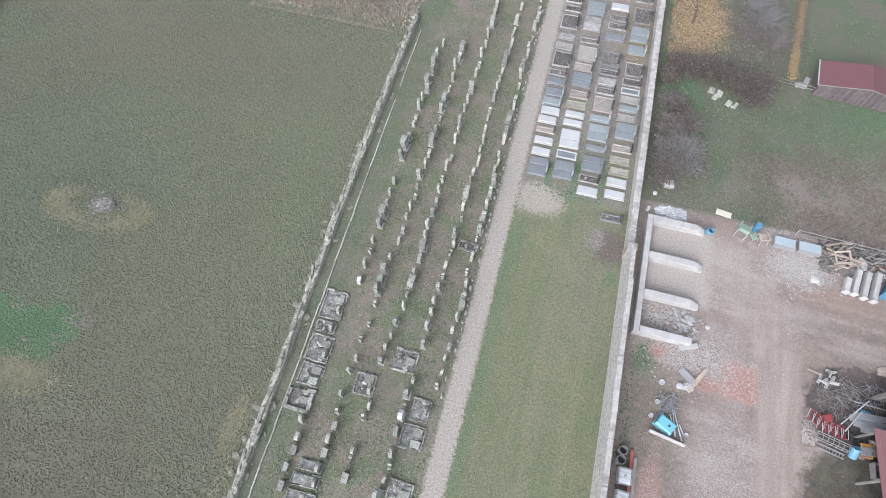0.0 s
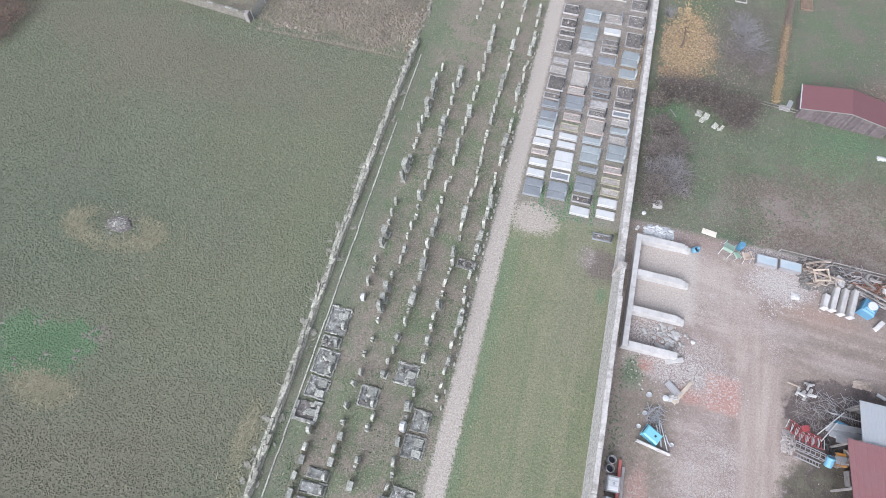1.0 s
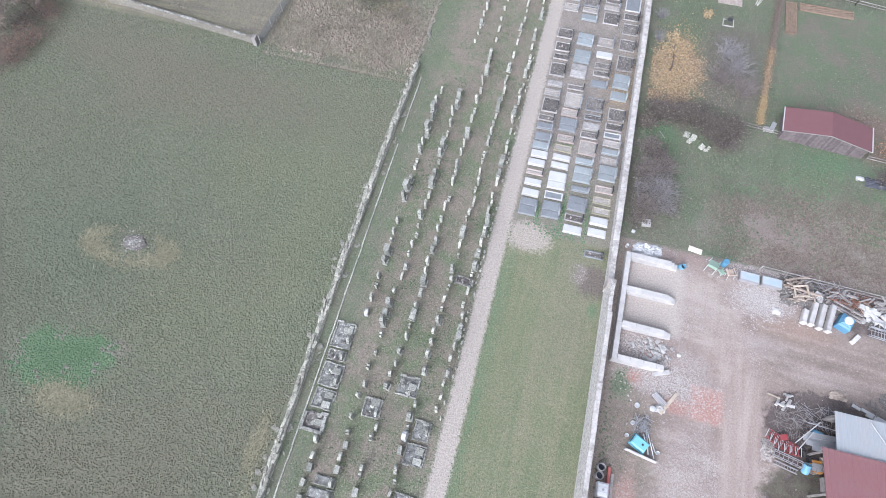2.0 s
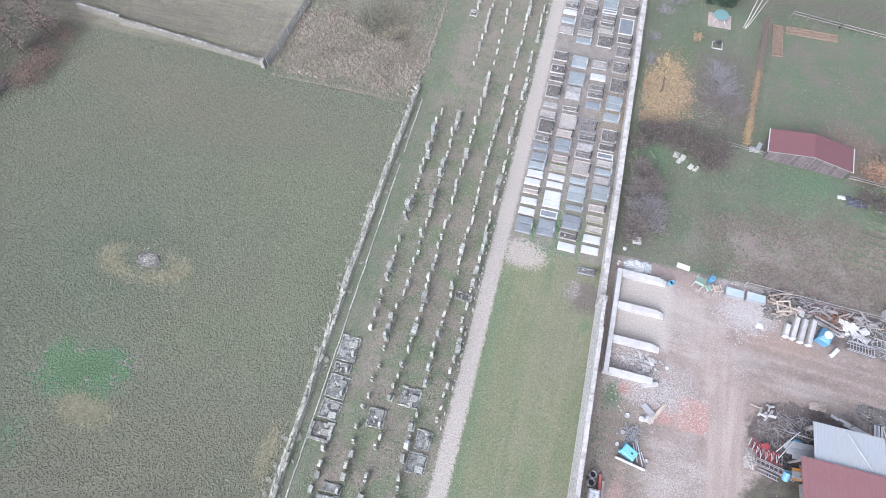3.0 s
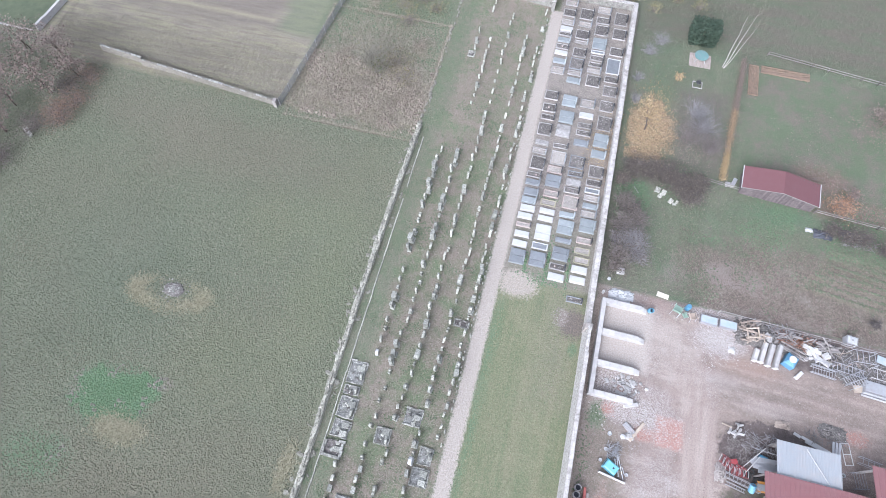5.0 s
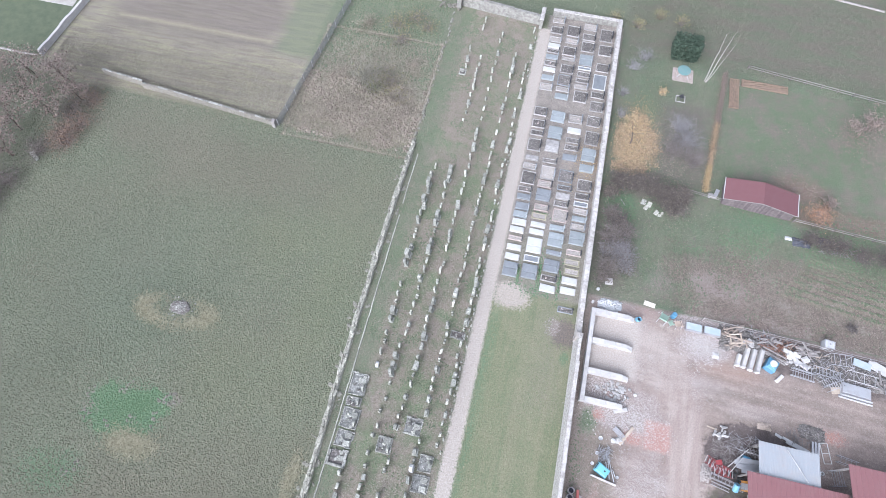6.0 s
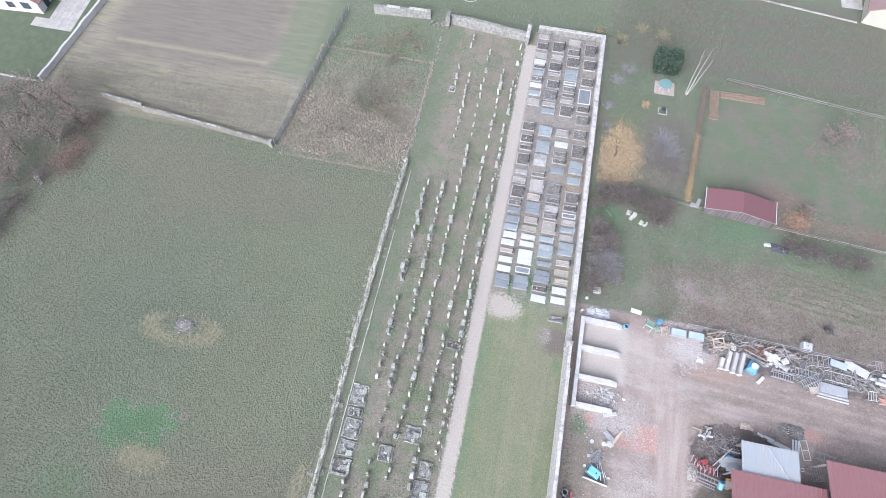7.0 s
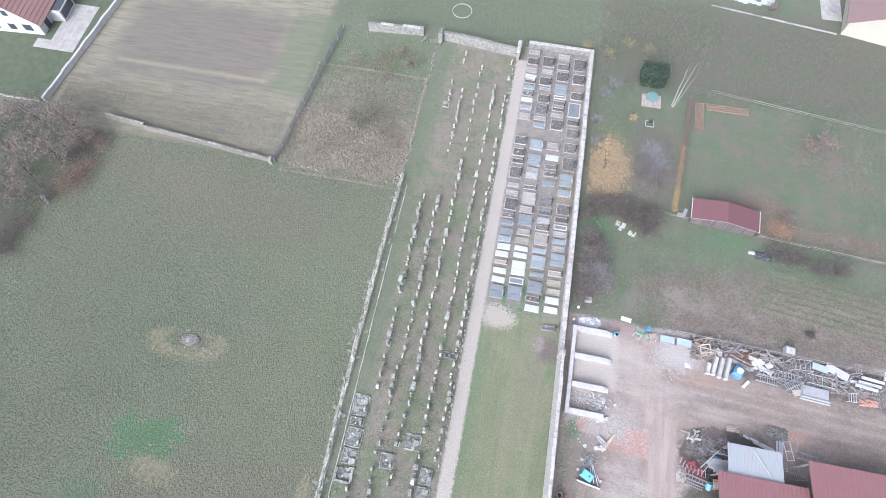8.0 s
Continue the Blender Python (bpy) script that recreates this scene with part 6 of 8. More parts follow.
# ---- sheds with sheet roofs ----
def sheet_roof(ob, name, x0, x1, y0, y1, z0, z1, material, rib, amp=0.03):
    """A ribbed sheet: ribs run along y, from z0 at y0 to z1 at y1."""
    bm = bmesh.new()
    n = int((x1 - x0) / rib)
    prof = []
    for k in range(n):
        u = x0 + k * rib
        prof += [(u, 0.0), (u + rib * 0.72, 0.0), (u + rib * 0.8, amp), (u + rib * 0.92, amp)]
    prof.append((x1, 0.0))
    for dz, flip in ((0.0, False), (-0.04, True)):
        a = [bm.verts.new((u, y0, z0 + v + dz)) for u, v in prof]
        b = [bm.verts.new((u, y1, z1 + v + dz)) for u, v in prof]
        for i in range(len(prof) - 1):
            f = (a[i], a[i + 1], b[i + 1], b[i])
            bm.faces.new(f[::-1] if flip else f)
    return part(name, bm, material, ob)


def plank_wall(ob, a, b, h, material, n, name="plank"):
    """Upright boards side by side from a to b."""
    a, b = Vector(a), Vector(b)
    d = (b - a) / n
    for k in range(n):
        p, q = a + d * (k + 0.04), a + d * (k + 0.96)
        nrm = Vector((-d.y, d.x, 0)).normalized() * 0.03
        hh = h(k / n) if callable(h) else h
        hh += random.uniform(-0.02, 0.0)
        bm = bmesh.new()
        j = random.uniform(-0.006, 0.006)
        quad_prism(bm, [(p.x - nrm.x, p.y - nrm.y + j, 0), (q.x - nrm.x, q.y - nrm.y + j, 0), (q.x + nrm.x, q.y + nrm.y, 0), (p.x + nrm.x, p.y + nrm.y, 0)],
                   [(p.x - nrm.x, p.y - nrm.y + j, hh), (q.x - nrm.x, q.y - nrm.y + j, hh), (q.x + nrm.x, q.y + nrm.y, hh), (p.x + nrm.x, p.y + nrm.y, hh)])
        part(name, bm, material, ob)


tin = thing("tin_shed", "open shed under a pale corrugated tin roof", "shed")
sheet_roof(tin, "roof", 31.35, 37.85, 15.55, 19.1, 2.55, 2.35, TIN_ROOF, 0.32, 0.03)
for x, y in ((31.6, 15.8), (37.6, 15.8), (31.6, 18.8), (37.6, 18.6)):
    part("post", bar(bmesh.new(), (x, y, 0), (x, y, 2.3), 0.12, 0.12), GREY_WOOD, tin)
plank_wall(tin, (31.7, 18.75, 0), (37.5, 18.55, 0), 2.2, GREY_WOOD, 14)
pole("long pale pole lying on the tin roof", (34.4, 18.8, 2.43), (36.5, 15.75, 2.62), 0.05, WHITE_PAINT)
barn = thing("barn", "barn with a dull red ribbed sheet roof", "barn")
sheet_roof(barn, "roof", 30.0, 40.6, 8.0, 15.5, 3.7, 2.8, RED_ROOF, 0.5, 0.035)
sheet_roof(barn, "roof", 30.0, 40.6, 0.0, 7.98, 2.6, 3.7, RED_ROOF, 0.5, 0.035)
part("wall", blocks((33.4, 40.3, 0.3, 14.2, 0, 2.4), ch=0.02), GREY_WOOD, barn)
for y in (0.4, 4.0, 8.0, 11.6, 15.2):
    part("post", bar(bmesh.new(), (30.25, y, 0), (30.25, y, 2.7 + 0.12 * min(y, 16 - y)), 0.16, 0.16), GREY_WOOD, barn)
part("ridge_cap", blocks((29.95, 40.65, 7.85, 8.15, 3.68, 3.78), ch=0.03), RED_ROOF, barn)
barn2 = thing("barn", "larger barn with a worn dull red sheet roof", "barn")
sheet_roof(barn2, "roof", 40.3, 62.0, 10.0, 18.6, 4.6, 3.4, RED_ROOF, 0.6, 0.035)
sheet_roof(barn2, "roof", 40.3, 62.0, 2.0, 9.98, 3.4, 4.6, RED_ROOF, 0.6, 0.035)
part("wall", blocks((43.5, 61.5, 2.4, 17.4, 0, 3.2), ch=0.02), RENDERED, barn2)
for y in (2.4, 6.2, 10.0, 13.8, 18.2):
    part("post", bar(bmesh.new(), (40.6, y, 0), (40.6, y, 3.4), 0.2, 0.2), GREY_WOOD, barn2)
part("ridge_cap", blocks((40.25, 62.0, 9.85, 10.15, 4.58, 4.68), ch=0.03), RED_ROOF, barn2)
ob = thing("window_frame", "white window frame leaning beside the tin shed", "window frame", at=pose(39.7, 19.9, 0.25, 0, -8, 12))
for row in ((-0.42, 0.42, -1.15, -1.08), (-0.42, 0.42, 1.08, 1.15), (-0.42, -0.35, -1.07, 1.07), (0.35, 0.42, -1.07, 1.07), (-0.34, 0.34, -0.04, 0.04)):
    part("bar", blocks((*row, 0, 0.07), ch=0.01), WHITE_PAINT, ob)
for k in range(3):
    board("grey_board", "grey board leaning beside the tin shed", (38.3 + 0.3 * k, 18.9), (38.35 + 0.3 * k, 20.9), 0.24, 0.06, STEEL, "board", 0.1, 0.2 + 0.05 * k)
for a, b in (((35.0, 20.6), (38.0, 19.6)), ((35.4, 20.2), (38.2, 19.3)), ((34.2, 20.8), (34.9, 20.5))):
    board("white_plank", "white plank lying behind the tin shed", a, b, 0.3, 0.12, WHITE_PAINT, "plank", 0.1)
tagged(part("pipe_ring", lathe(bmesh.new(), [(0.14, 0), (0.24, 0), (0.24, 0.25), (0.14, 0.25)], 14, hollow=True), WHITE_PLASTIC), "white pipe ring on dark soil", "pipe").location = (39.3, 17.6, 0)
rack(40.7, 17.4, 12, 1.4, 1.6, 0.8, "rusty steel rack beside the barn", DULL_STEEL, 5)
rack(42.0, 19.5, -8, 2.2, 0.7, 0.6, "low grey rack beside the barn", DULL_STEEL, 4)
crumpled("stone_lump", "yellowish block of broken stone on dirt", "rubble", 33.0, 21.4, 1.6, 0.9, 0.3, WOOD, 9, 6.0)
tangle("scrap_sticks", "grey sticks and scrap behind the tin shed", "scrap", 37.5, 21.0, 4.5, 1.6, 0.3, GREY_WOOD, 60, 0.03, 1.0)
crumpled("brick_mound", "low mound of brownish rubble", "rubble heap", 38.3, 21.9, 3.0, 1.6, 0.3, GRAVE_SOIL, 14, 8.0)

ob = thing("wooden_crate", "open brown wooden crate beside the barn", "crate", at=pose(32.0, 12.9, 0, 0, 0, 4))
for row in ((-0.7, 0.7, -0.6, -0.54), (-0.7, 0.7, 0.54, 0.6), (-0.7, -0.64, -0.53, 0.53), (0.64, 0.7, -0.53, 0.53)):
    part("side", blocks((*row, 0, 0.7), ch=0.01), GREY_WOOD, ob)
part("bottom", blocks((-0.63, 0.63, -0.53, 0.53, 0.02, 0.08), ch=0.01), GREY_WOOD, ob)
timber_pile("firewood", "stack of short split logs beside the barn", "wood stack", 31.6, 14.6, 90, 1.0, 0.9, 20, WOOD, 0.8, 0.6, 0.16)


# ---- plants ----
TURF = leaf_mat("meadow_grass", (0.118, 0.133, 0.089), (0.166, 0.178, 0.122), (0.218, 0.226, 0.17), far=(0.165, 0.158, 0.115), zones=True)
OLD_TURF = leaf_mat("thin_autumn_grass", (0.12, 0.132, 0.085), (0.195, 0.178, 0.134), (0.34, 0.305, 0.255))
GREEN_TURF = leaf_mat("moist_green_grass", (0.1, 0.13, 0.08), (0.138, 0.158, 0.1), (0.2, 0.198, 0.14))
GARDEN_TURF = leaf_mat("garden_grass", (0.088, 0.112, 0.068), (0.148, 0.168, 0.11), (0.225, 0.235, 0.172), far=(0.155, 0.148, 0.11))
LUSH_TURF = leaf_mat("lush_grass", (0.095, 0.155, 0.085), (0.12, 0.188, 0.1), (0.165, 0.21, 0.125))
LAWN_TURF = leaf_mat("mown_grass", (0.13, 0.156, 0.086), (0.2, 0.206, 0.126), (0.3, 0.272, 0.19))
FALLOW = leaf_mat("fallow_grass", (0.165, 0.155, 0.118), (0.235, 0.212, 0.165), (0.32, 0.29, 0.235))
STRAW = leaf_mat("dry_straw_grass", (0.21, 0.203, 0.135), (0.28, 0.264, 0.178), (0.36, 0.335, 0.24))
BRUSH = leaf_mat("brown_dry_brush", (0.215, 0.188, 0.15), (0.32, 0.278, 0.226), (0.42, 0.372, 0.305), far=(0.245, 0.228, 0.165))
TWIGS = leaf_mat("grey_brown_twigs", (0.15, 0.13, 0.12), (0.22, 0.2, 0.185), (0.34, 0.31, 0.29), 0.9)
DARK_TWIGS = leaf_mat("dark_twigs", (0.09, 0.08, 0.075), (0.145, 0.13, 0.122), (0.24, 0.22, 0.205), 0.9)
BROWN_LEAF = leaf_mat("withered_brown_leaves", (0.105, 0.09, 0.076), (0.18, 0.155, 0.13), (0.3, 0.265, 0.225))
OLIVE_TWIGS = leaf_mat("pale_olive_twigs", (0.2, 0.192, 0.155), (0.27, 0.26, 0.21), (0.36, 0.345, 0.285), 0.9)
DULL_YELLOW = leaf_mat("dull_yellow_leaves", (0.2, 0.19, 0.095), (0.29, 0.262, 0.135), (0.38, 0.335, 0.17))
PALE_TWIGS = leaf_mat("pale_twigs", (0.2, 0.195, 0.195), (0.27, 0.262, 0.26), (0.35, 0.34, 0.335), 0.9)
BED_SOIL = stone_mat("bed_soil", (0.22, 0.16, 0.118), (0.16, 0.125, 0.092), (0.3, 0.23, 0.17), 0.95, 0.6, 0.2, 2.5)
WITHERED = leaf_mat("withered_stalks", (0.21, 0.178, 0.145), (0.28, 0.24, 0.196), (0.36, 0.315, 0.26))
RUST_BUSH = leaf_mat("rusty_brown_leaves", (0.22, 0.155, 0.115), (0.28, 0.2, 0.142), (0.36, 0.26, 0.175))
WEEDS = leaf_mat("withered_weeds", (0.095, 0.088, 0.062), (0.15, 0.132, 0.1), (0.25, 0.22, 0.175))
NORTH_TURF = leaf_mat("brownish_garden_grass", (0.115, 0.112, 0.083), (0.16, 0.15, 0.113), (0.205, 0.19, 0.148), far=(0.15, 0.125, 0.103))
BARK = stone_mat("brown_bark", (0.15, 0.12, 0.1), (0.1, 0.08, 0.07), (0.22, 0.19, 0.16), 0.9, 0.6, 0.2, 6.0)
BIRCH = stone_mat("white_birch_bark", (0.62, 0.6, 0.56), (0.45, 0.43, 0.4), (0.2, 0.19, 0.18), 0.8, 0.66, 0.2, 4.0)
YELLOW_LEAF = leaf_mat("yellow_leaves", (0.31, 0.225, 0.125), (0.45, 0.345, 0.195), (0.57, 0.47, 0.285))
TAN_LEAF = leaf_mat("tan_leaves", (0.26, 0.185, 0.12), (0.38, 0.28, 0.18), (0.52, 0.41, 0.27))
RUSSET_LEAF = leaf_mat("russet_leaves", (0.17, 0.138, 0.122), (0.23, 0.182, 0.155), (0.31, 0.24, 0.19))
ORANGE_LEAF = leaf_mat("orange_leaves", (0.32, 0.19, 0.12), (0.4, 0.25, 0.16), (0.46, 0.32, 0.2))
GREEN_LEAF = leaf_mat("olive_leaves", (0.09, 0.12, 0.05), (0.14, 0.16, 0.07), (0.3, 0.28, 0.1))
CONIFER = leaf_mat("dark_conifer", (0.045, 0.068, 0.048), (0.06, 0.088, 0.06), (0.085, 0.11, 0.075))
rng = np.random.default_rng(7)


def mesh_from(name, verts, faces, material, label, category):
    me = bpy.data.meshes.new(name)
    me.from_pydata(verts, [], faces)
    me.materials.append(material)
    return tagged(new(name, me), label, category, kind="stuff")


def mounds(name, label, material, xy, r0, r1, h0, h1, category="grass"):
    """Small tufts: low uneven five-sided clumps leaning a little."""
    n = len(xy)
    r, h = rng.uniform(r0, r1, n), rng.uniform(h0, h1, n)
    ang = rng.uniform(0, 6.28, n)[:, None] + np.arange(5)[None] * 1.2566
    rr = r[:, None] * rng.uniform(0.6, 1.3, (n, 5))
    v = np.zeros((n, 6, 3))
    v[:, :5, 0], v[:, :5, 1] = xy[:, :1] + rr * np.cos(ang), xy[:, 1:] + rr * np.sin(ang)
    v[:, :5, 2] = -0.01
    v[:, 5, 0], v[:, 5, 1], v[:, 5, 2] = xy[:, 0] + rng.normal(0, 0.4, n) * r, xy[:, 1] + rng.normal(0, 0.4, n) * r, h
    base = (np.arange(n) * 6)[:, None, None]
    f = base + np.array([[k, (k + 1) % 5, 5] for k in range(5)])[None]
    return mesh_from(name, v.reshape(-1, 3).tolist(), f.reshape(-1, 3).tolist(), material, label, category)


def blades(name, label, material, xy, l0, l1, w, up=0.6, category="grass", z=None, lay=None):
    """Long loose blades or straws, bent outwards; each one a thin triangle."""
    n = len(xy)
    ln, a = rng.uniform(l0, l1, n), rng.uniform(0, 6.28, n)
    if lay is not None:
        a = rng.normal(lay, 0.9, n) + 0.8 * np.sin(xy[:, 0] * 0.35) * np.cos(xy[:, 1] * 0.3)
    el = rng.uniform(0.15, up, n) * 1.57
    z = np.zeros(n) if z is None else z
    d = np.stack([np.cos(a) * np.cos(el), np.sin(a) * np.cos(el), np.sin(el)], 1) * ln[:, None]
    s = np.stack([-np.sin(a), np.cos(a), np.zeros(n)], 1) * w
    p = np.concatenate([xy, z[:, None]], 1)
    v = np.stack([p - s, p + s, p + d], 1).reshape(-1, 3)
    f = (np.arange(n) * 3)[:, None] + np.array([0, 1, 2])[None]
    return mesh_from(name, v.tolist(), f.tolist(), material, label, category)


def leaf_cards(name, label, material, pts, s0, s1, category="leaves", parent=None, flat=0.5):
    """Single leaves: small bent four-sided pieces turned at random."""
    n = len(pts)
    s = rng.uniform(s0, s1, n)
    u = rng.normal(0, 1, (n, 3)) * [1, 1, flat]
    u /= np.linalg.norm(u, axis=1)[:, None]
    w = np.cross(u, rng.normal(0, 1, (n, 3)) * [flat, flat, 1] + [0, 0, 0.5])
    w /= np.linalg.norm(w, axis=1)[:, None]
    u, w = u * s[:, None], w * s[:, None] * 0.7
    v = np.stack([pts - u, pts - w, pts + u, pts + w], 1).reshape(-1, 3)
    f = (np.arange(n) * 4)[:, None] + np.array([0, 1, 2, 3])[None]
    if parent is None:
        return mesh_from(name, v.tolist(), f.tolist(), material, label, category)
    me = bpy.data.meshes.new(name)
    me.from_pydata(v.tolist(), [], f.tolist())
    me.materials.append(material)
    ob = new(name, me)
    ob.parent = parent
    return ob


def area(n, x0, x1, y0, y1, *holes):
    """Random places in a rectangle, outside the given rectangles."""
    xy = rng.uniform((x0, y0), (x1, y1), (n, 2))
    for a, b, c, d in holes:
        xy = xy[~((xy[:, 0] > a) & (xy[:, 0] < b) & (xy[:, 1] > c) & (xy[:, 1] < d))]
    return xy


def patch(xy, size, seed):
    """A smooth random field between 0 and 1 over the plan."""
    cells = np.random.default_rng(seed).random((64, 64))
    p = xy / size + 500.0
    i, u = np.floor(p).astype(int), p - np.floor(p)
    u = u * u * (3 - 2 * u)
    at = lambda a, b: cells[(i[:, 0] + a) % 64, (i[:, 1] + b) % 64]
    return (at(0, 0) * (1 - u[:, 0]) + at(1, 0) * u[:, 0]) * (1 - u[:, 1]) + (at(0, 1) * (1 - u[:, 0]) + at(1, 1) * u[:, 0]) * u[:, 1]


def spot(n, cx, cy, rx, ry):
    return np.stack([rng.normal(cx, rx, n), rng.normal(cy, ry, n)], 1)


def twig_bush(name, label, x, y, r, h, n, material, category="bush", thick=0.012, leaves=None, nl=0, lean=(0, 0)):
    """A bare bush: bent stems fanning out of the ground, forking once or twice."""
    ob = thing(name, label, category, "", pose(x, y, 0))
    bm = bmesh.new()
    tips = []
    for k in range(n):
        a, out = random.uniform(0, 6.28), random.uniform(0.15, 1.0)
        p0 = Vector((random.gauss(0, r * 0.22), random.gauss(0, r * 0.22), 0))
        top = p0 + Vector((math.cos(a) * r * out + lean[0], math.sin(a) * r * out + lean[1], h * random.uniform(0.45, 1.0) * (1.1 - 0.45 * out)))
        mid = p0.lerp(top, 0.5) + Vector((0, 0, h * 0.15))
        tube(bm, p0, mid, thick * 1.3, 3, thick)
        tube(bm, mid, top, thick, 3, thick * 0.5)
        tips.append(top)
        for f in range(3):
            e = top + Vector((random.gauss(0, r * 0.28), random.gauss(0, r * 0.28), random.uniform(-0.1, 0.25) * h))
            tube(bm, mid.lerp(top, random.uniform(0.2, 0.9)), e, thick * 0.6, 3, thick * 0.3)
            tips.append(e)
    part("stem_clump", bm, material, ob)
    if leaves:
        t = np.array([tuple(tips[i]) for i in rng.integers(0, len(tips), nl)]) + rng.normal(0, r * 0.1, (nl, 3))
        leaf_cards("foliage", "", leaves, t, 0.05, 0.11, parent=ob)
    return ob


def tree(name, label, x, y, h, crown, material, leaf=None, nl=0, stems=1, limbs=14, trunk_r=0.14, twig=None, ls=(0.07, 0.14), start=0.3):
    """A tapered trunk, limbs that fork into twigs, and single leaves on the twigs."""
    ob = thing(name, label, "tree", "", pose(x, y, 0, 0, 0, random.uniform(0, 360)))
    tips = []
    wood, thin = bmesh.new(), bmesh.new()
    for s in range(stems):
        base = Vector((random.gauss(0, 0.25) if stems > 1 else 0, random.gauss(0, 0.25) if stems > 1 else 0, -0.1))
        p, d = base, Vector((random.gauss(0, 0.12), random.gauss(0, 0.12), 1)).normalized()
        pts = [p.copy()]
        for k in range(5):
            p = p + d * h * 0.85 / 5
            d = (d + Vector((random.gauss(0, 0.1), random.gauss(0, 0.1), 0))).normalized()
            pts.append(p.copy())
        for k in range(5):
            tube(wood, pts[k], pts[k + 1], trunk_r * (1 - k * 0.18), 7, trunk_r * (1 - (k + 1) * 0.18))
        for k in range(limbs):
            u = random.uniform(start, 0.99) * 5
            i = min(4, int(u))
            q = pts[i].lerp(pts[i + 1], u - i)
            a = random.uniform(0, 6.28)
            ln = crown * random.uniform(0.55, 1.05) * (1.15 - 0.6 * abs(u / 5 - 0.55))
            e = q + Vector((math.cos(a) * ln, math.sin(a) * ln, ln * random.uniform(0.15, 0.75)))
            m = q.lerp(e, 0.5) + Vector((0, 0, 0.08 * ln))
            rr = trunk_r * 0.38 * (1.1 - u / 6)
            tube(wood, q, m, rr, 5, rr * 0.7)
            tube(wood, m, e, rr * 0.7, 5, rr * 0.25)
            for f in range(7):
                b = m.lerp(e, random.uniform(-0.4, 1.0))
                t = b + Vector((random.gauss(0, ln * 0.28), random.gauss(0, ln * 0.28), random.uniform(-0.05, 0.4) * ln))
                tube(thin, b, t, rr * 0.25, 3, rr * 0.1)
                tips.append((b, t))
    part("trunk", wood, material, ob)
    part("twig_clump", thin, twig or material, ob)
    if leaf:
        pick = rng.integers(0, len(tips), nl)
        u = rng.uniform(0.2, 1.1, nl)
        pts = np.array([tuple(tips[i][0].lerp(tips[i][1], float(k))) for i, k in zip(pick, u)]) + rng.normal(0, crown * 0.06, (nl, 3))
        leaf_cards("crown", "", leaf, pts, *ls, parent=ob)
    return ob


# ---- grass over the ground ----
def in_lush(xy):
    """Inside the ragged lush patch of the meadow."""
    d = np.minimum(((xy[:, 0] + 40.0) / 4.3) ** 2 + ((xy[:, 1] - 5.9) / 3.0) ** 2, ((xy[:, 0] + 37.4) / 2.5) ** 2 + ((xy[:, 1] - 7.4) / 1.8) ** 2)
    return d + 1.1 * (patch(xy, 1.1, 61) - 0.5) + 0.5 * (patch(xy, 0.4, 62) - 0.5) < 1.0


MEADOW_PLAN = area(84000, -72, -17.2, -8, 49.0)
MEADOW_PLAN = MEADOW_PLAN[~in_lush(MEADOW_PLAN)]
lush_plan = area(5200, -46, -34, 2, 10.5)
mounds("lush_tufts", "bright green lush tufts in the meadow", LUSH_TURF, lush_plan[in_lush(lush_plan)], 0.06, 0.16, 0.04, 0.12)
mounds("meadow_tufts", "clumpy tufts of dull green meadow grass", TURF, MEADOW_PLAN, 0.065, 0.16, 0.06, 0.145)
old_plan = area(26000, -15.9, -2.7, -9, 77)
old_plan = old_plan[patch(old_plan, 2.2, 3) * 0.6 + patch(old_plan, 0.7, 4) * 0.4 > 0.6]
mounds("green_tufts", "moist green tufts between old headstones", GREEN_TURF, old_plan, 0.05, 0.14, 0.02, 0.08)
lawn_plan = area(9000, -0.5, 10.2, -8, 31, (7.0, 10.3, 25.6, 28.8), (-0.6, 3.8, 28.9, 31.2))
mounds("lawn_tufts", "mottled tufts of a worn mown lawn", LAWN_TURF, lawn_plan, 0.04, 0.1, 0.015, 0.04)
mounds("lawn_edge_tufts", "fresh green strip along the path", LAWN_TURF, np.stack([0.1 + np.abs(rng.normal(0, 0.55, 1500)), rng.uniform(-8, 27, 1500)], 1), 0.04, 0.1, 0.015, 0.05)
mounds("grave_weeds", "fresh green weeds between the front graves", LUSH_TURF, np.concatenate([spot(160, 4.55, 34.5, 0.12, 1.5), spot(120, 1.9, 33.6, 0.1, 0.8), spot(120, 7.2, 33.5, 0.12, 1.6), spot(200, 4.2, 31.8, 1.6, 0.5), spot(60, 3.2, 43.0, 0.8, 0.3)]), 0.05, 0.13, 0.03, 0.1, "weeds")
edge_plan = np.concatenate([np.stack([rng.normal(-0.45, 0.18, 900), rng.uniform(-8, 32, 900)], 1), np.stack([rng.normal(-2.55, 0.15, 1500), rng.uniform(-8, 76, 1500)], 1)])
mounds("path_edge_tufts", "green tufts growing into the gravel path", GREEN_TURF, edge_plan, 0.03, 0.09, 0.015, 0.05)
garden_plan = area(46000, 11.5, 66, 33.6, 92, (26.9, 36.0, 49.8, 53.5), (27.3, 52.0, 53.0, 72.6), (18.2, 24.8, 52.5, 66.5))
garden_plan = garden_plan[garden_plan[:, 1] < 74 + 3 * patch(garden_plan, 4.0, 13)]
garden_plan = garden_plan[patch(garden_plan, 3.5, 9) > 0.36 + 0.42 * ((garden_plan[:, 0] > 21 + 2 * patch(garden_plan, 1.5, 10)) & (garden_plan[:, 1] < 44.5))]
mounds("garden_tufts", "clumpy grey-green tufts of garden grass", GARDEN_TURF, garden_plan, 0.045, 0.12, 0.03, 0.11)
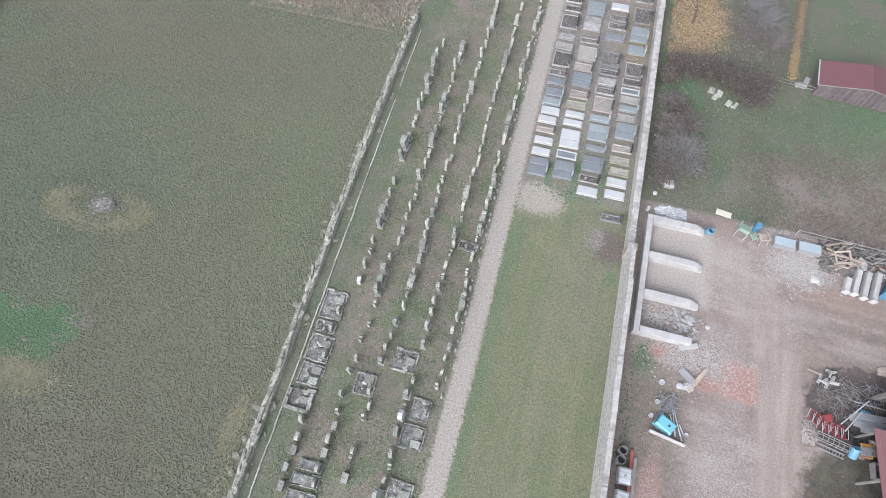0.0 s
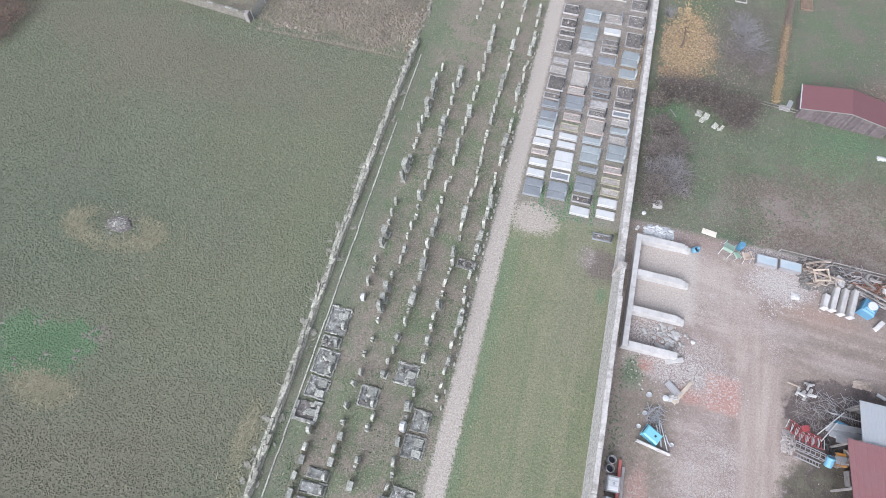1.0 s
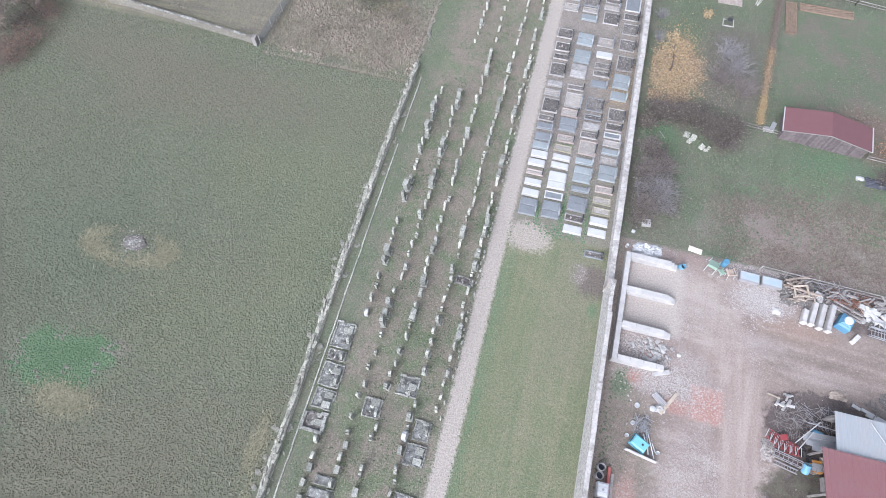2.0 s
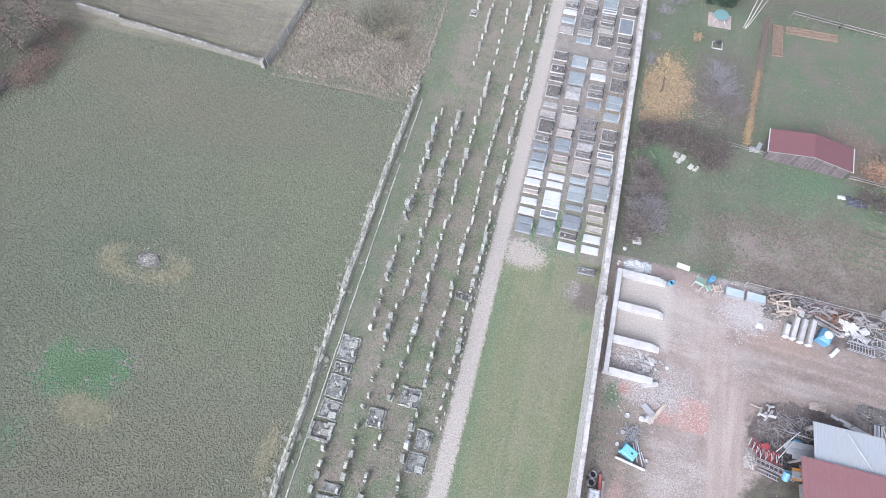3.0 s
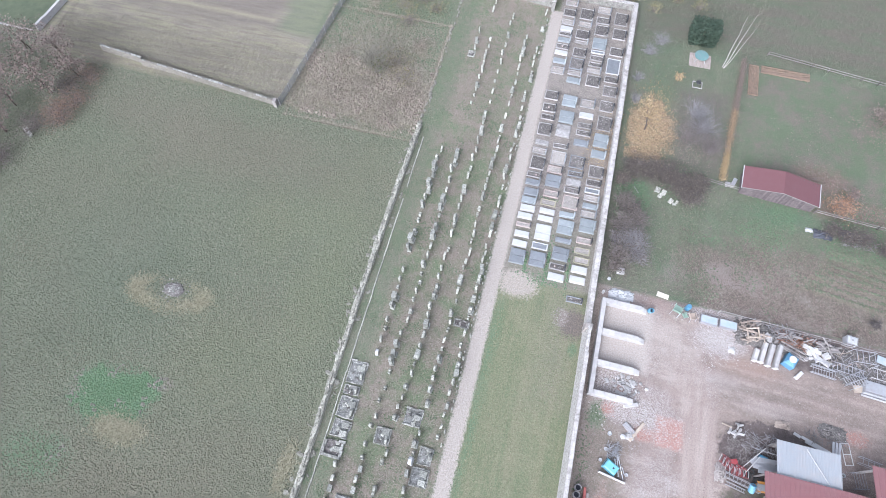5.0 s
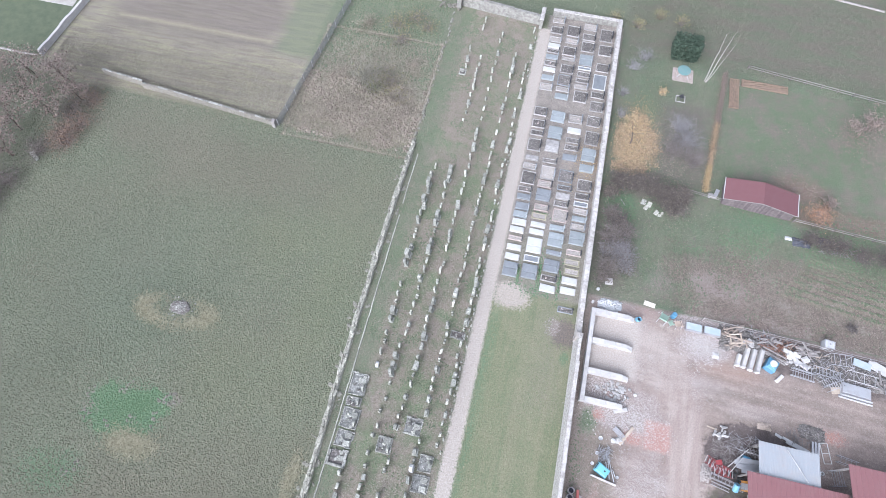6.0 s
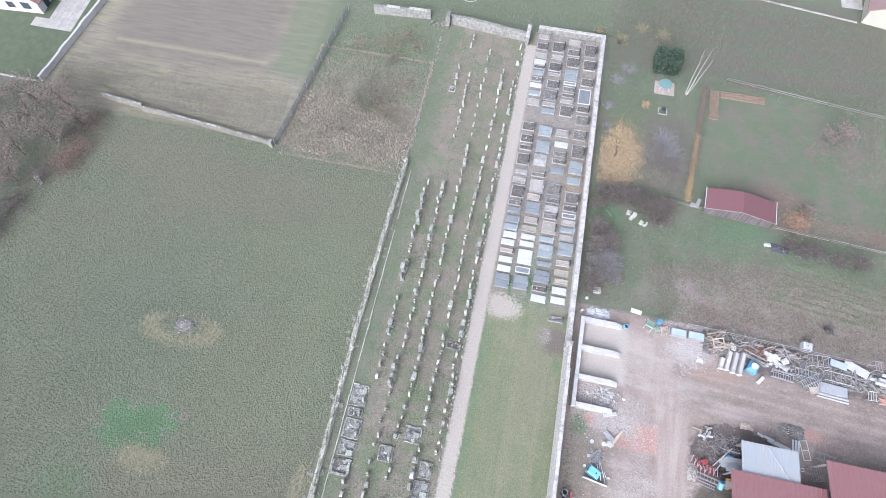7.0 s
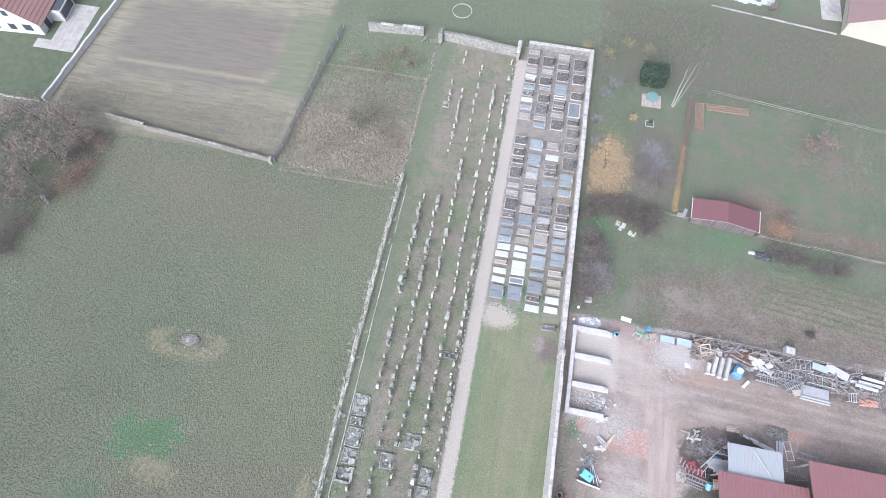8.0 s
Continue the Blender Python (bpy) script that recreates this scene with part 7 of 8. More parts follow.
mounds("wall_grass", "bright green grass beside the bushes", LUSH_TURF, np.concatenate([spot(420, 13.9, 47.3, 0.9, 0.9), spot(200, 15.2, 45.0, 0.5, 1.2)]), 0.06, 0.15, 0.04, 0.12)
green_plan = area(9000, 11.5, 50, 42.0, 52, (26.9, 36.0, 49.8, 53.5))
green_plan = green_plan[patch(green_plan, 3.0, 12) > 0.55]
mounds("fresh_tufts", "fresh green tufts in the garden grass", LUSH_TURF, green_plan, 0.05, 0.12, 0.03, 0.1)
CLODS = leaf_mat("dug_soil_clods", (0.11, 0.087, 0.073), (0.165, 0.134, 0.114), (0.245, 0.208, 0.18))
GRIT = leaf_mat("yard_grit", (0.195, 0.155, 0.137), (0.28, 0.233, 0.208), (0.37, 0.338, 0.312))
clod_plan = area(14000, 20.0, 60.0, 33.8, 43.5)
clod_plan = clod_plan[patch(clod_plan, 2.0, 31) > 0.4]
mounds("soil_clods", "brown clods of dug garden soil", CLODS, clod_plan, 0.035, 0.1, 0.02, 0.07, "soil")
grit_plan = area(20000, 11.8, 54.0, 3.0, 32.0, (11.6, 17.2, 23.0, 31.2), (32.0, 54.0, 3.0, 17.0), (22.8, 26.2, 0.0, 21.0), (11.0, 17.0, 0.0, 17.6), (26.2, 40.0, 5.0, 21.0))
grit_plan = grit_plan[patch(grit_plan, 2.4, 41) * 0.6 + patch(grit_plan, 0.8, 42) * 0.4 > 0.52]
mounds("yard_grit", "grit and small clods on the trampled yard", GRIT, grit_plan, 0.025, 0.065, 0.01, 0.03, "gravel")
meadow_blades = area(90000, -72, -17.0, -8, 49.0)
blades("meadow_grass", "short matted meadow grass, dull green and straw", TURF, meadow_blades[~in_lush(meadow_blades)], 0.13, 0.32, 0.038, 0.5, lay=0.7)
blades("far_meadow_grass", "matted meadow grass under the trees", TURF, area(12000, -85, -72, 10, 50), 0.2, 0.5, 0.05, 0.5, lay=0.7)
blades("north_grass", "rough grass beyond the walls", TURF, area(26000, -40, 30, 80.5, 115), 0.2, 0.5, 0.05, 0.5)
blades("lush_grass", "bright green lush grass patch", LUSH_TURF, np.concatenate([spot(2200, -40.0, 5.9, 1.9, 1.3), spot(900, -37.6, 7.4, 1.0, 0.7), spot(900, -45.0, -2.0, 1.8, 1.1)]), 0.12, 0.3, 0.035, 0.3)
blades("burial_ground_grass", "thin autumn grass between old headstones", OLD_TURF, area(30000, -15.9, -2.7, -9, 77), 0.1, 0.28, 0.03, 0.5)
blades("lawn_grass", "mown lawn beside the path", LAWN_TURF, area(24000, -0.5, 10.2, -8, 31, (7.2, 10.3, 25.8, 28.6), (-0.6, 3.8, 28.9, 31.2)), 0.08, 0.22, 0.026, 0.45)
blades("rough_garden_grass", "brownish rough grass at the gardens' end", NORTH_TURF, area(18000, 11.5, 66, 74.5, 93), 0.15, 0.4, 0.04, 0.5)
dug_xy = area(9000, 20.0, 60.0, 33.4, 44.0)
dug_xy = dug_xy[patch(dug_xy, 1.6, 71) > 0.5]
blades("garden_weeds", "withered brown weeds on dug soil", WEEDS, dug_xy, 0.12, 0.4, 0.03, 0.4, "weeds", lay=2.6)
tuft_xy = area(6000, 14.0, 60.0, 33.8, 45.0)
tuft_xy = tuft_xy[patch(tuft_xy, 2.2, 72) * 0.6 + patch(tuft_xy, 0.7, 73) * 0.4 > 0.6]
mounds("weed_clumps", "dull green weed clumps on dug soil", GARDEN_TURF, tuft_xy, 0.05, 0.16, 0.03, 0.12, "weeds")
blades("lawn_blades", "short grass of the garden lawn", GARDEN_TURF, area(14000, 27.3, 52.0, 53.4, 72.6), 0.08, 0.2, 0.03, 0.4, lay=2.6)
blades("garden_grass", "uneven garden grass east of the wall", GARDEN_TURF, area(46000, 11.5, 66, 33.6, 76, (26.9, 36.0, 49.8, 53.5), (24.0, 44.0, 33.6, 41.0), (44.0, 60.0, 33.6, 40.5), (27.3, 52.0, 53.0, 72.6)), 0.15, 0.4, 0.035, 0.5, lay=2.6)
blades("yard_weeds", "patchy withered weeds in the yard", WEEDS, np.concatenate([spot(1500, 13.4, 12.0, 1.2, 3.4), spot(2200, 29.4, 10.2, 1.9, 1.9), area(700, 11.2, 11.8, 5, 33)]), 0.06, 0.16, 0.025, 0.4, "weeds")
mounds("green_weeds", "small green weeds beside the wall", GREEN_TURF, np.concatenate([spot(130, 13.0, 17.4, 0.5, 0.7), spot(160, 12.3, 12.0, 0.35, 3.0)]), 0.05, 0.14, 0.03, 0.1, "weeds")
blades("fallow_grass", "matted straw-coloured fallow grass", FALLOW, np.stack([rng.uniform(-75, -37, 15000), rng.normal(54.5, 3.2, 15000)], 1), 0.2, 0.5, 0.05, 0.4, lay=0.1)
blades("field_stubble", "faint stubble on ploughed brown land", FALLOW, np.stack([rng.normal(-56, 9, 2600), rng.uniform(61, 80, 2600)], 1), 0.15, 0.4, 0.04, 0.4, lay=0.1)
blades("dry_brush", "tall dry brown grass on rough land", BRUSH, np.stack([np.clip(rng.normal(-25.8, 5.5, 24000), -35.2, -16.6), 58.6 + 10.6 * np.clip(rng.normal(0, 0.62, 24000), -1.05, 1.0)], 1), 0.25, 0.7, 0.03, 0.4, "dry grass")
edge_xy = area(9000, -36.0, -16.8, 47.6, 58.0)
edge_xy = edge_xy[edge_xy[:, 1] > 48.2 + 2.6 * (patch(edge_xy, 2.6, 51) - 0.3)]
blades("tall_dry_grass", "tall withered brown grass at the meadow's border", BRUSH, edge_xy, 0.35, 0.8, 0.032, 0.6, "dry grass")
clump_xy = area(2600, -36.0, -16.8, 48.4, 60.0)
clump_xy = clump_xy[patch(clump_xy, 1.8, 52) > 0.48]
mounds("brown_tussocks", "withered brown tussocks on rough land", WITHERED, clump_xy, 0.12, 0.3, 0.1, 0.35, "dry grass")
blades("straw_grass", "pale dry straw grass", STRAW, np.concatenate([edge_xy[:2200] - [0, 0.5], spot(900, -18.4, 3.4, 0.4, 1.3), spot(260, -17.6, -1.0, 0.5, 2.5),
       np.stack([-38.9 + 4.5 * np.cos(t := rng.normal(3.5, 0.75, 1500)) + rng.normal(0, 0.6, 1500), 18.6 + 1.7 * np.sin(t) + rng.normal(0, 0.45, 1500)], 1),
       np.stack([-38.9 + 4.2 * np.cos(t := rng.normal(-0.2, 0.6, 1100)) + rng.normal(0, 0.7, 1100), 18.9 + 1.6 * np.sin(t) + rng.normal(0, 0.45, 1100)], 1),
       spot(2600, -37.6, 2.7, 1.4, 0.7)]), 0.25, 0.7, 0.04, 0.3, "dry grass")


def flat_leaves(n, pts):
    return np.concatenate([pts, rng.uniform(0.02, 0.06, (len(pts), 1))], 1)


leaf_plan = area(10500, 11.6, 19.5, 51.8, 66.5)
fade = ((leaf_plan[:, 0] - 14.6) / 3.2) ** 2 + ((leaf_plan[:, 1] - 56.8) / 5.4) ** 2
leaf_plan = leaf_plan[fade + 1.1 * (patch(leaf_plan, 1.3, 21) - 0.5) + rng.normal(0, 0.25, len(leaf_plan)) < 1.0]
leaf_cards("fallen_leaves", "thick carpet of fallen tan and yellow leaves", TAN_LEAF, flat_leaves(0, leaf_plan), 0.08, 0.16, flat=0.25)
leaf_cards("bright_leaves", "bright yellow leaves on a leaf carpet", YELLOW_LEAF, flat_leaves(0, np.concatenate([spot(1500, 14.3, 57.0, 1.4, 2.6), spot(700, 15.0, 62.0, 1.3, 2.0)])) + [0, 0, 0.02], 0.05, 0.11, flat=0.25)
# the first cluster is added in place of a faint tree behind the shed
leaf_cards("russet_leaves", "russet leaves on the garden lawn, partly in place of a hazy tree", RUSSET_LEAF, flat_leaves(0, np.concatenate([spot(700, 37.5, 55.0, 1.6, 1.0), np.stack([rng.normal(46.0, 5.0, 2600), rng.normal(51.0, 0.8, 2600)], 1), spot(900, 45.6, 66.0, 2.0, 1.8), spot(1600, 52.0, 66.0, 3.0, 4.0)])), 0.06, 0.12, flat=0.25)
leaf_cards("blown_leaves", "yellow leaves blown over the graves", YELLOW_LEAF, flat_leaves(0, spot(900, 8.6, 53.0, 1.2, 3.0)), 0.04, 0.09, flat=0.25)
leaf_cards("leaf_litter", "brown leaves scattered among old headstones", OLD_TURF, flat_leaves(0, area(3500, -15.5, -2.6, -8, 60)), 0.04, 0.09, flat=0.25)
leaf_cards("garden_litter", "brown leaves scattered over the garden", BRUSH, flat_leaves(0, np.concatenate([spot(1500, 20.0, 56.0, 2.2, 4.0), area(700, 12, 40, 44, 80)])), 0.05, 0.1, flat=0.25)

# ---- ruins and heaps in the meadow ----
heap = thing("rubble_mound", "low mound of grey stones and dry branches", "mound", at=pose(-38.7, 19.3, 0))
bm = bmesh.new()
rock(bm, (0, 0, 0), 1.7, 1.15, 0.4, 0.12)
part("earth_core", bm, GRAVE_SOIL, heap)
mound_me = [rock_mesh("stone", OLD_KERB, 0.5, 0.5, 0.5, 0.25) for k in range(3)]
for k in range(120):
    u, v = random.gauss(0, 0.7), random.gauss(0, 0.5)
    piece("stone", random.choice(mound_me), heap, pose(u, v, max(0.04, 0.38 - 0.22 * math.hypot(u, v * 1.4)), random.uniform(-20, 20), random.uniform(-20, 20), random.uniform(0, 180)) @ Matrix.Diagonal((random.uniform(0.1, 0.34), random.uniform(0.1, 0.26), random.uniform(0.1, 0.24), 1)))
tangle("dry_branches", "dry pale branches on a stone mound", "branches", -38.9, 19.3, 3.2, 2.0, 0.55, TWIGS, 34, 0.014, 0.9)
ruin_me = [rock_mesh("stone", DARK_RUBBLE, 0.5, 0.5, 0.5, 0.25) for k in range(3)]
ruin = thing("ruin_footing", "sunken footing of earthy grey stones in lush grass", "ruin")
for cx, cy, n, rx, ry in ((-34.9, 8.4, 24, 0.8, 0.55), (-36.3, 7.0, 9, 0.15, 0.9), (-36.0, 5.4, 8, 0.2, 0.5), (-41.0, 8.0, 5, 0.5, 0.15), (-40.7, 8.8, 5, 0.1, 0.6), (-38.9, 5.3, 4, 0.1, 0.3), (-41.3, 4.0, 5, 0.2, 0.3), (-44.2, 4.5, 8, 0.35, 0.35), (-44.7, 7.2, 6, 0.35, 0.6), (-42.4, -1.0, 6, 0.5, 0.35), (-43.4, -1.9, 5, 0.4, 0.3)):
    for k in range(n):
        a = random.uniform(0, 6.28)
        piece("stone", random.choice(ruin_me), ruin, pose(cx + rx * math.cos(a) + random.gauss(0, 0.12), cy + ry * math.sin(a) + random.gauss(0, 0.12), 0.02, random.uniform(-12, 12), random.uniform(-12, 12), random.uniform(0, 180)) @ Matrix.Diagonal((random.uniform(0.25, 0.7), random.uniform(0.2, 0.4), random.uniform(0.12, 0.3), 1)))

# ---- wall and mesh fence at the meadow's end ----
far_wall = thing("wall_meadow", "low old wall with crumbling pale coping at the meadow's end", "wall", kind="structure")
rough_cope = []
for k in range(4):
    bm = block(bmesh.new(), -0.36, 0.36, -0.5, 0.5, 0, 0.13, ch=0.035, jitter=0.05)
    me = bpy.data.meshes.new("coping_stone")
    bm.to_mesh(me)
    bm.free()
    me.materials.append(OLD_KERB)
    rough_cope.append(me)
WALL_LINE = ((-65.5, 51.6), (-58.6, 50.9), (-58.5, 50.5), (-53.2, 50.15), (-45.0, 49.3), (-37.2, 48.5))
for (xa, ya), (xb, yb) in zip(WALL_LINE, WALL_LINE[1:]):
    if xb - xa < 1:
        continue
    bm = bmesh.new()
    hh = 1.0 + random.uniform(-0.1, 0.1)
    quad_prism(bm, [(xa, ya, 0), (xb, yb, 0), (xb, yb + 0.4, 0), (xa, ya + 0.4, 0)], [(xa, ya + 0.04, hh), (xb, yb + 0.04, hh), (xb, yb + 0.36, hh), (xa, ya + 0.36, hh)])
    part("wall_body", bm, DARK_RUBBLE, far_wall)
    n = int((xb - xa) / 0.8)
    for k in range(n):
        u = (k + 0.5) / n
        if random.random() < 0.2:
            continue
        piece("coping_stone", random.choice(rough_cope), far_wall, pose(xa + (xb - xa) * u, ya + (yb - ya) * u + 0.2, hh - 0.02 + random.uniform(-0.03, 0.03), random.uniform(-3, 3), 0, 90 + math.degrees(math.atan2(yb - ya, xb - xa)) + random.uniform(-3, 3)) @ Matrix.Diagonal((random.uniform(0.28, 0.5), (xb - xa) / n * random.uniform(0.7, 1.0), random.uniform(0.6, 1.1), 1)))
part("end_post", blocks((-37.1, -36.6, 48.2, 48.9, 0, 1.3), ch=0.05, jitter=0.03), GREY_WOOD, far_wall)
mesh_fence = thing("mesh_fence", "grey wire mesh fence with thin posts", "fence")
for k in range(11):
    u = k / 10
    part("post", bar(bmesh.new(), (-36.3 + 3.2 * u, 48.7 + 29 * u, 0), (-36.3 + 3.2 * u, 48.7 + 29 * u, 1.5), 0.08, 0.08), DULL_STEEL, mesh_fence)
bm = bmesh.new()
for k in range(13):
    z = 0.08 + k * 0.115
    bar(bm, (-36.3, 48.7, z), (-33.1, 77.7, z), 0.02, 0.02)
for k in range(190):
    u = k / 189
    bar(bm, (-36.3 + 3.2 * u, 48.7 + 29 * u, 0.05), (-36.3 + 3.2 * u, 48.7 + 29 * u, 1.48), 0.02, 0.02)
part("wire_mesh", bm, plain_mat("dark_wire", (0.15, 0.158, 0.155), 0.6, 0.0, (0.22, 0.21, 0.2), 0.4), mesh_fence)

# ---- shrubs and trees ----
for x, y, r, h, n, mat in ((13.0, 37.2, 1.3, 1.6, 170, TWIGS), (14.2, 39.2, 1.6, 1.9, 240, TWIGS), (12.8, 41.6, 1.4, 1.8, 200, TWIGS), (14.4, 42.6, 1.3, 1.5, 150, TWIGS), (15.3, 37.6, 1.1, 1.1, 100, PALE_TWIGS), (12.6, 45.0, 1.1, 1.5, 140, TWIGS),
                           (12.5, 35.6, 0.9, 1.2, 90, TWIGS), (13.6, 44.2, 1.1, 1.2, 110, DARK_TWIGS), (12.4, 39.5, 0.9, 1.3, 100, DARK_TWIGS)):
    twig_bush("bare_bush", "bare grey-brown bush beside the wall", x, y, r * 1.1, h, int(n * 1.4), PALE_TWIGS if random.random() < 0.5 else mat, thick=0.021, leaves=BROWN_LEAF, nl=480)
for x, y, r, h, n in ((13.2, 50.4, 1.3, 1.5, 150), (15.4, 50.6, 1.4, 1.7, 180), (17.6, 50.3, 1.4, 1.6, 180), (19.4, 49.2, 1.5, 1.9, 220), (20.6, 47.9, 1.4, 1.7, 200), (21.6, 50.0, 1.2, 1.4, 150), (11.9, 48.3, 0.8, 1.3, 80)):
    twig_bush("dark_bush", "dense dark leafless bush in the garden", x, y, r * 1.2, h, int(n * 1.3), DARK_TWIGS, thick=0.016, leaves=BROWN_LEAF, nl=1500)
for x, y, r in ((19.8, 57.4, 2.2), (21.5, 59.5, 2.0), (22.8, 56.0, 1.7), (20.5, 61.8, 1.6)):
    twig_bush("pale_bush", "bare pale grey shrub over fallen leaves", x, y, r * 1.2, 1.9, 150, PALE_TWIGS if y > 58 else TWIGS, thick=0.011)
for x, y, r in ((12.0, 62.0, 0.9), (11.9, 66.0, 0.9), (13.0, 71.5, 1.6), (14.5, 74.0, 1.5)):
    twig_bush("pale_bush", "bare pale grey shrub beside the wall", x, y, r, 1.5, 90, PALE_TWIGS, thick=0.01)
for x, y, r in ((38.5, 47.3, 1.2), (40.5, 46.6, 1.5), (42.3, 47.0, 1.4), (45.0, 46.0, 1.6), (48.0, 46.4, 1.6)):
    twig_bush("dark_bush", "dark bare bush beside scrap in the garden", x, y, r, 1.3, 130, DARK_TWIGS, leaves=BROWN_LEAF, nl=500)
twig_bush("orange_bush", "rusty orange shrub beside the rail fence", 39.7, 51.4, 1.6, 1.2, 110, TWIGS, leaves=ORANGE_LEAF, nl=1000)
twig_bush("russet_bush", "low russet shrub on the lawn", 41.4, 53.3, 1.0, 1.0, 70, TWIGS, leaves=RUSSET_LEAF, nl=600)
for k in range(7):
    row_xy = np.stack([u := rng.uniform(39.0 - 0.6 * k, 57.5, 420), 44.3 - 0.95 * k - 2.7 * (u - 38.5 + 0.6 * k) / (19.5 + 0.6 * k) + 0.42 + rng.normal(0, 0.1, 420)], 1)
    mounds("crop_row", "row of low dull green plants on brown soil", GARDEN_TURF, row_xy, 0.06, 0.16, 0.05, 0.16, "plants")
twig_bush("yellow_bush", "small yellow-leaved shrub on the lawn", 17.6, 67.6, 0.6, 0.9, 40, TWIGS, leaves=YELLOW_LEAF, nl=260)
for x, y in ((12.8, 80.2), (16.0, 83.0), (19.5, 82.2), (9.0, 81.0)):
    twig_bush("yellow_bush", "yellowing shrub behind the end wall", x, y, 1.1, 1.4, 60, TWIGS, leaves=DULL_YELLOW, nl=300)
tree("yellow_tree", "slender tree losing its last yellow leaves", 13.9, 57.4, 5.2, 2.0, BARK, YELLOW_LEAF, 520, 1, 16, 0.13, TWIGS)
ob = thing("birch", "bare birch with three slender white stems", "tree", at=pose(23.8, 71.3, 0))
twigs = bmesh.new()
for x, y, z, r in ((0.5, 0.7, 9.4, 0.06), (-0.35, 0.9, 8.8, 0.05), (1.1, 0.1, 7.6, 0.045)):
    bm, rings, foot = bmesh.new(), [], Vector((x * 0.2, y * 0.15, -0.1))
    for k in range(7):
        q = foot.lerp(Vector((x, y, z)), k / 6) + Vector((random.gauss(0, 0.05), random.gauss(0, 0.05), 0))
        rr = max(0.012, r * (1.0 - k / 7))
        rings.append([bm.verts.new(q + Vector((rr * math.cos(n * math.pi / 3), rr * math.sin(n * math.pi / 3), 0))) for n in range(6)])
        for f in range(4 if k > 2 else 0):
            a = random.uniform(0, 6.28)
            tube(twigs, q, q + Vector((math.cos(a) * 0.55, math.sin(a) * 0.55, random.uniform(0.3, 0.8))), 0.014, 3, 0.005)
    for low, high in zip(rings, rings[1:]):
        for n in range(6):
            bm.faces.new((low[n], low[(n + 1) % 6], high[(n + 1) % 6], high[n]))
    bm.faces.new(rings[0][::-1])
    bm.faces.new(rings[-1])
    part("stem", bm, BIRCH, ob)
part("twig_clump", twigs, TWIGS, ob)
tree("red_tree", "small tree with pinkish russet leaves", 45.6, 66.0, 3.4, 2.4, BARK, RUSSET_LEAF, 1100, 1, 18, 0.08, TWIGS)
twig_bush("bare_tree", "bare pale bush of many long arching stems on rough land", -26.3, 59.3, 2.9, 4.0, 90, OLIVE_TWIGS, "tree", thick=0.018, leaves=DULL_YELLOW, nl=120)
for x, y, r, n in ((-24.6, 71.6, 1.5, 420), (-21.8, 73.6, 1.2, 260), (-19.6, 72.0, 1.1, 220), (-23.0, 68.6, 1.2, 160)):
    twig_bush("yellow_shrub", "sparse shrub with pale yellow leaves on rough land", x, y, r * 1.5, 1.3, 70, TWIGS, leaves=DULL_YELLOW, nl=n)
for x, y, r in ((-22.6, 60.0, 1.9), (-24.6, 58.4, 1.4), (-21.0, 57.6, 1.3)):
    twig_bush("olive_shrub", "thin shrub speckled with olive and yellow leaves", x, y, r * 1.3, 1.3, 80, TWIGS, leaves=DULL_YELLOW if x > -24 else GREEN_LEAF, nl=330)
mounds("rough_tufts", "green and straw tufts on rough land", GREEN_TURF, area(5200, -34.8, -17.0, 60.0, 77.5), 0.08, 0.2, 0.04, 0.14)
for x, y, r in ((-30.5, 52.0, 1.6), (-27.0, 54.0, 1.8), (-22.0, 51.5, 1.6), (-19.8, 54.5, 1.4), (-31.0, 60.0, 1.7), (-20.0, 64.0, 1.6), (-29.0, 71.0, 1.8)):
    twig_bush("dry_shrub", "dry brownish shrub on rough land", x, y, r, 1.0, 60, BRUSH, leaves=BRUSH, nl=420)
for x, y, h in ((-66.5, 46.5, 4.5), (-70.0, 49.0, 6.0), (-73.5, 45.5, 6.5), (-69.0, 42.5, 5.5), (-76.5, 49.0, 6.5), (-73.0, 39.5, 6.0), (-78.0, 43.0, 7.0), (-71.5, 35.0, 5.5), (-76.0, 36.5, 6.5), (-81.0, 47.0, 7.0), (-82.0, 40.0, 7.0), (-74.5, 30.5, 5.5), (-73.0, 26.5, 5.0), (-79.0, 32.0, 6.5)):
    tree("autumn_tree", "half-bare russet tree at the meadow's edge", x, y, h, h * 0.5, BARK, RUSSET_LEAF if y > 34 else BRUSH, 900, 2, 14, 0.1, TWIGS, (0.08, 0.16))
for x, y in ((-66.0, 40.0), (-68.0, 36.5), (-69.5, 31.0), (-70.0, 27.0), (-67.0, 44.0), (-64.8, 46.5), (-64.5, 42.0), (-65.0, 38.5)):
    twig_bush("russet_bush", "russet undergrowth at the meadow's edge", x, y, 2.2, 1.5, 110, TWIGS, leaves=RUST_BUSH if x > -66.5 else BROWN_LEAF, nl=700)
tagged(part("meadow_stone", block(bmesh.new(), -0.9, 0.9, -0.25, 0.25, 0, 0.4, ch=0.1, jitter=0.08), OLD_STONE), "pale boulder at the meadow's edge", "boulder").matrix_world = pose(-68.2, 35.6, 0, 0, 0, -35)
ob = thing("conifer", "dense dark green clipped conifer", "tree", at=pose(20.3, 76.2, 0))
part("trunk", tube(bmesh.new(), (0, 0, -0.1), (0, 0, 2.4), 0.14, 7, 0.05), BARK, ob)
pts = rng.uniform(-1, 1, (7600, 3))
pts = pts[np.abs(pts).max(1) > 0.55]
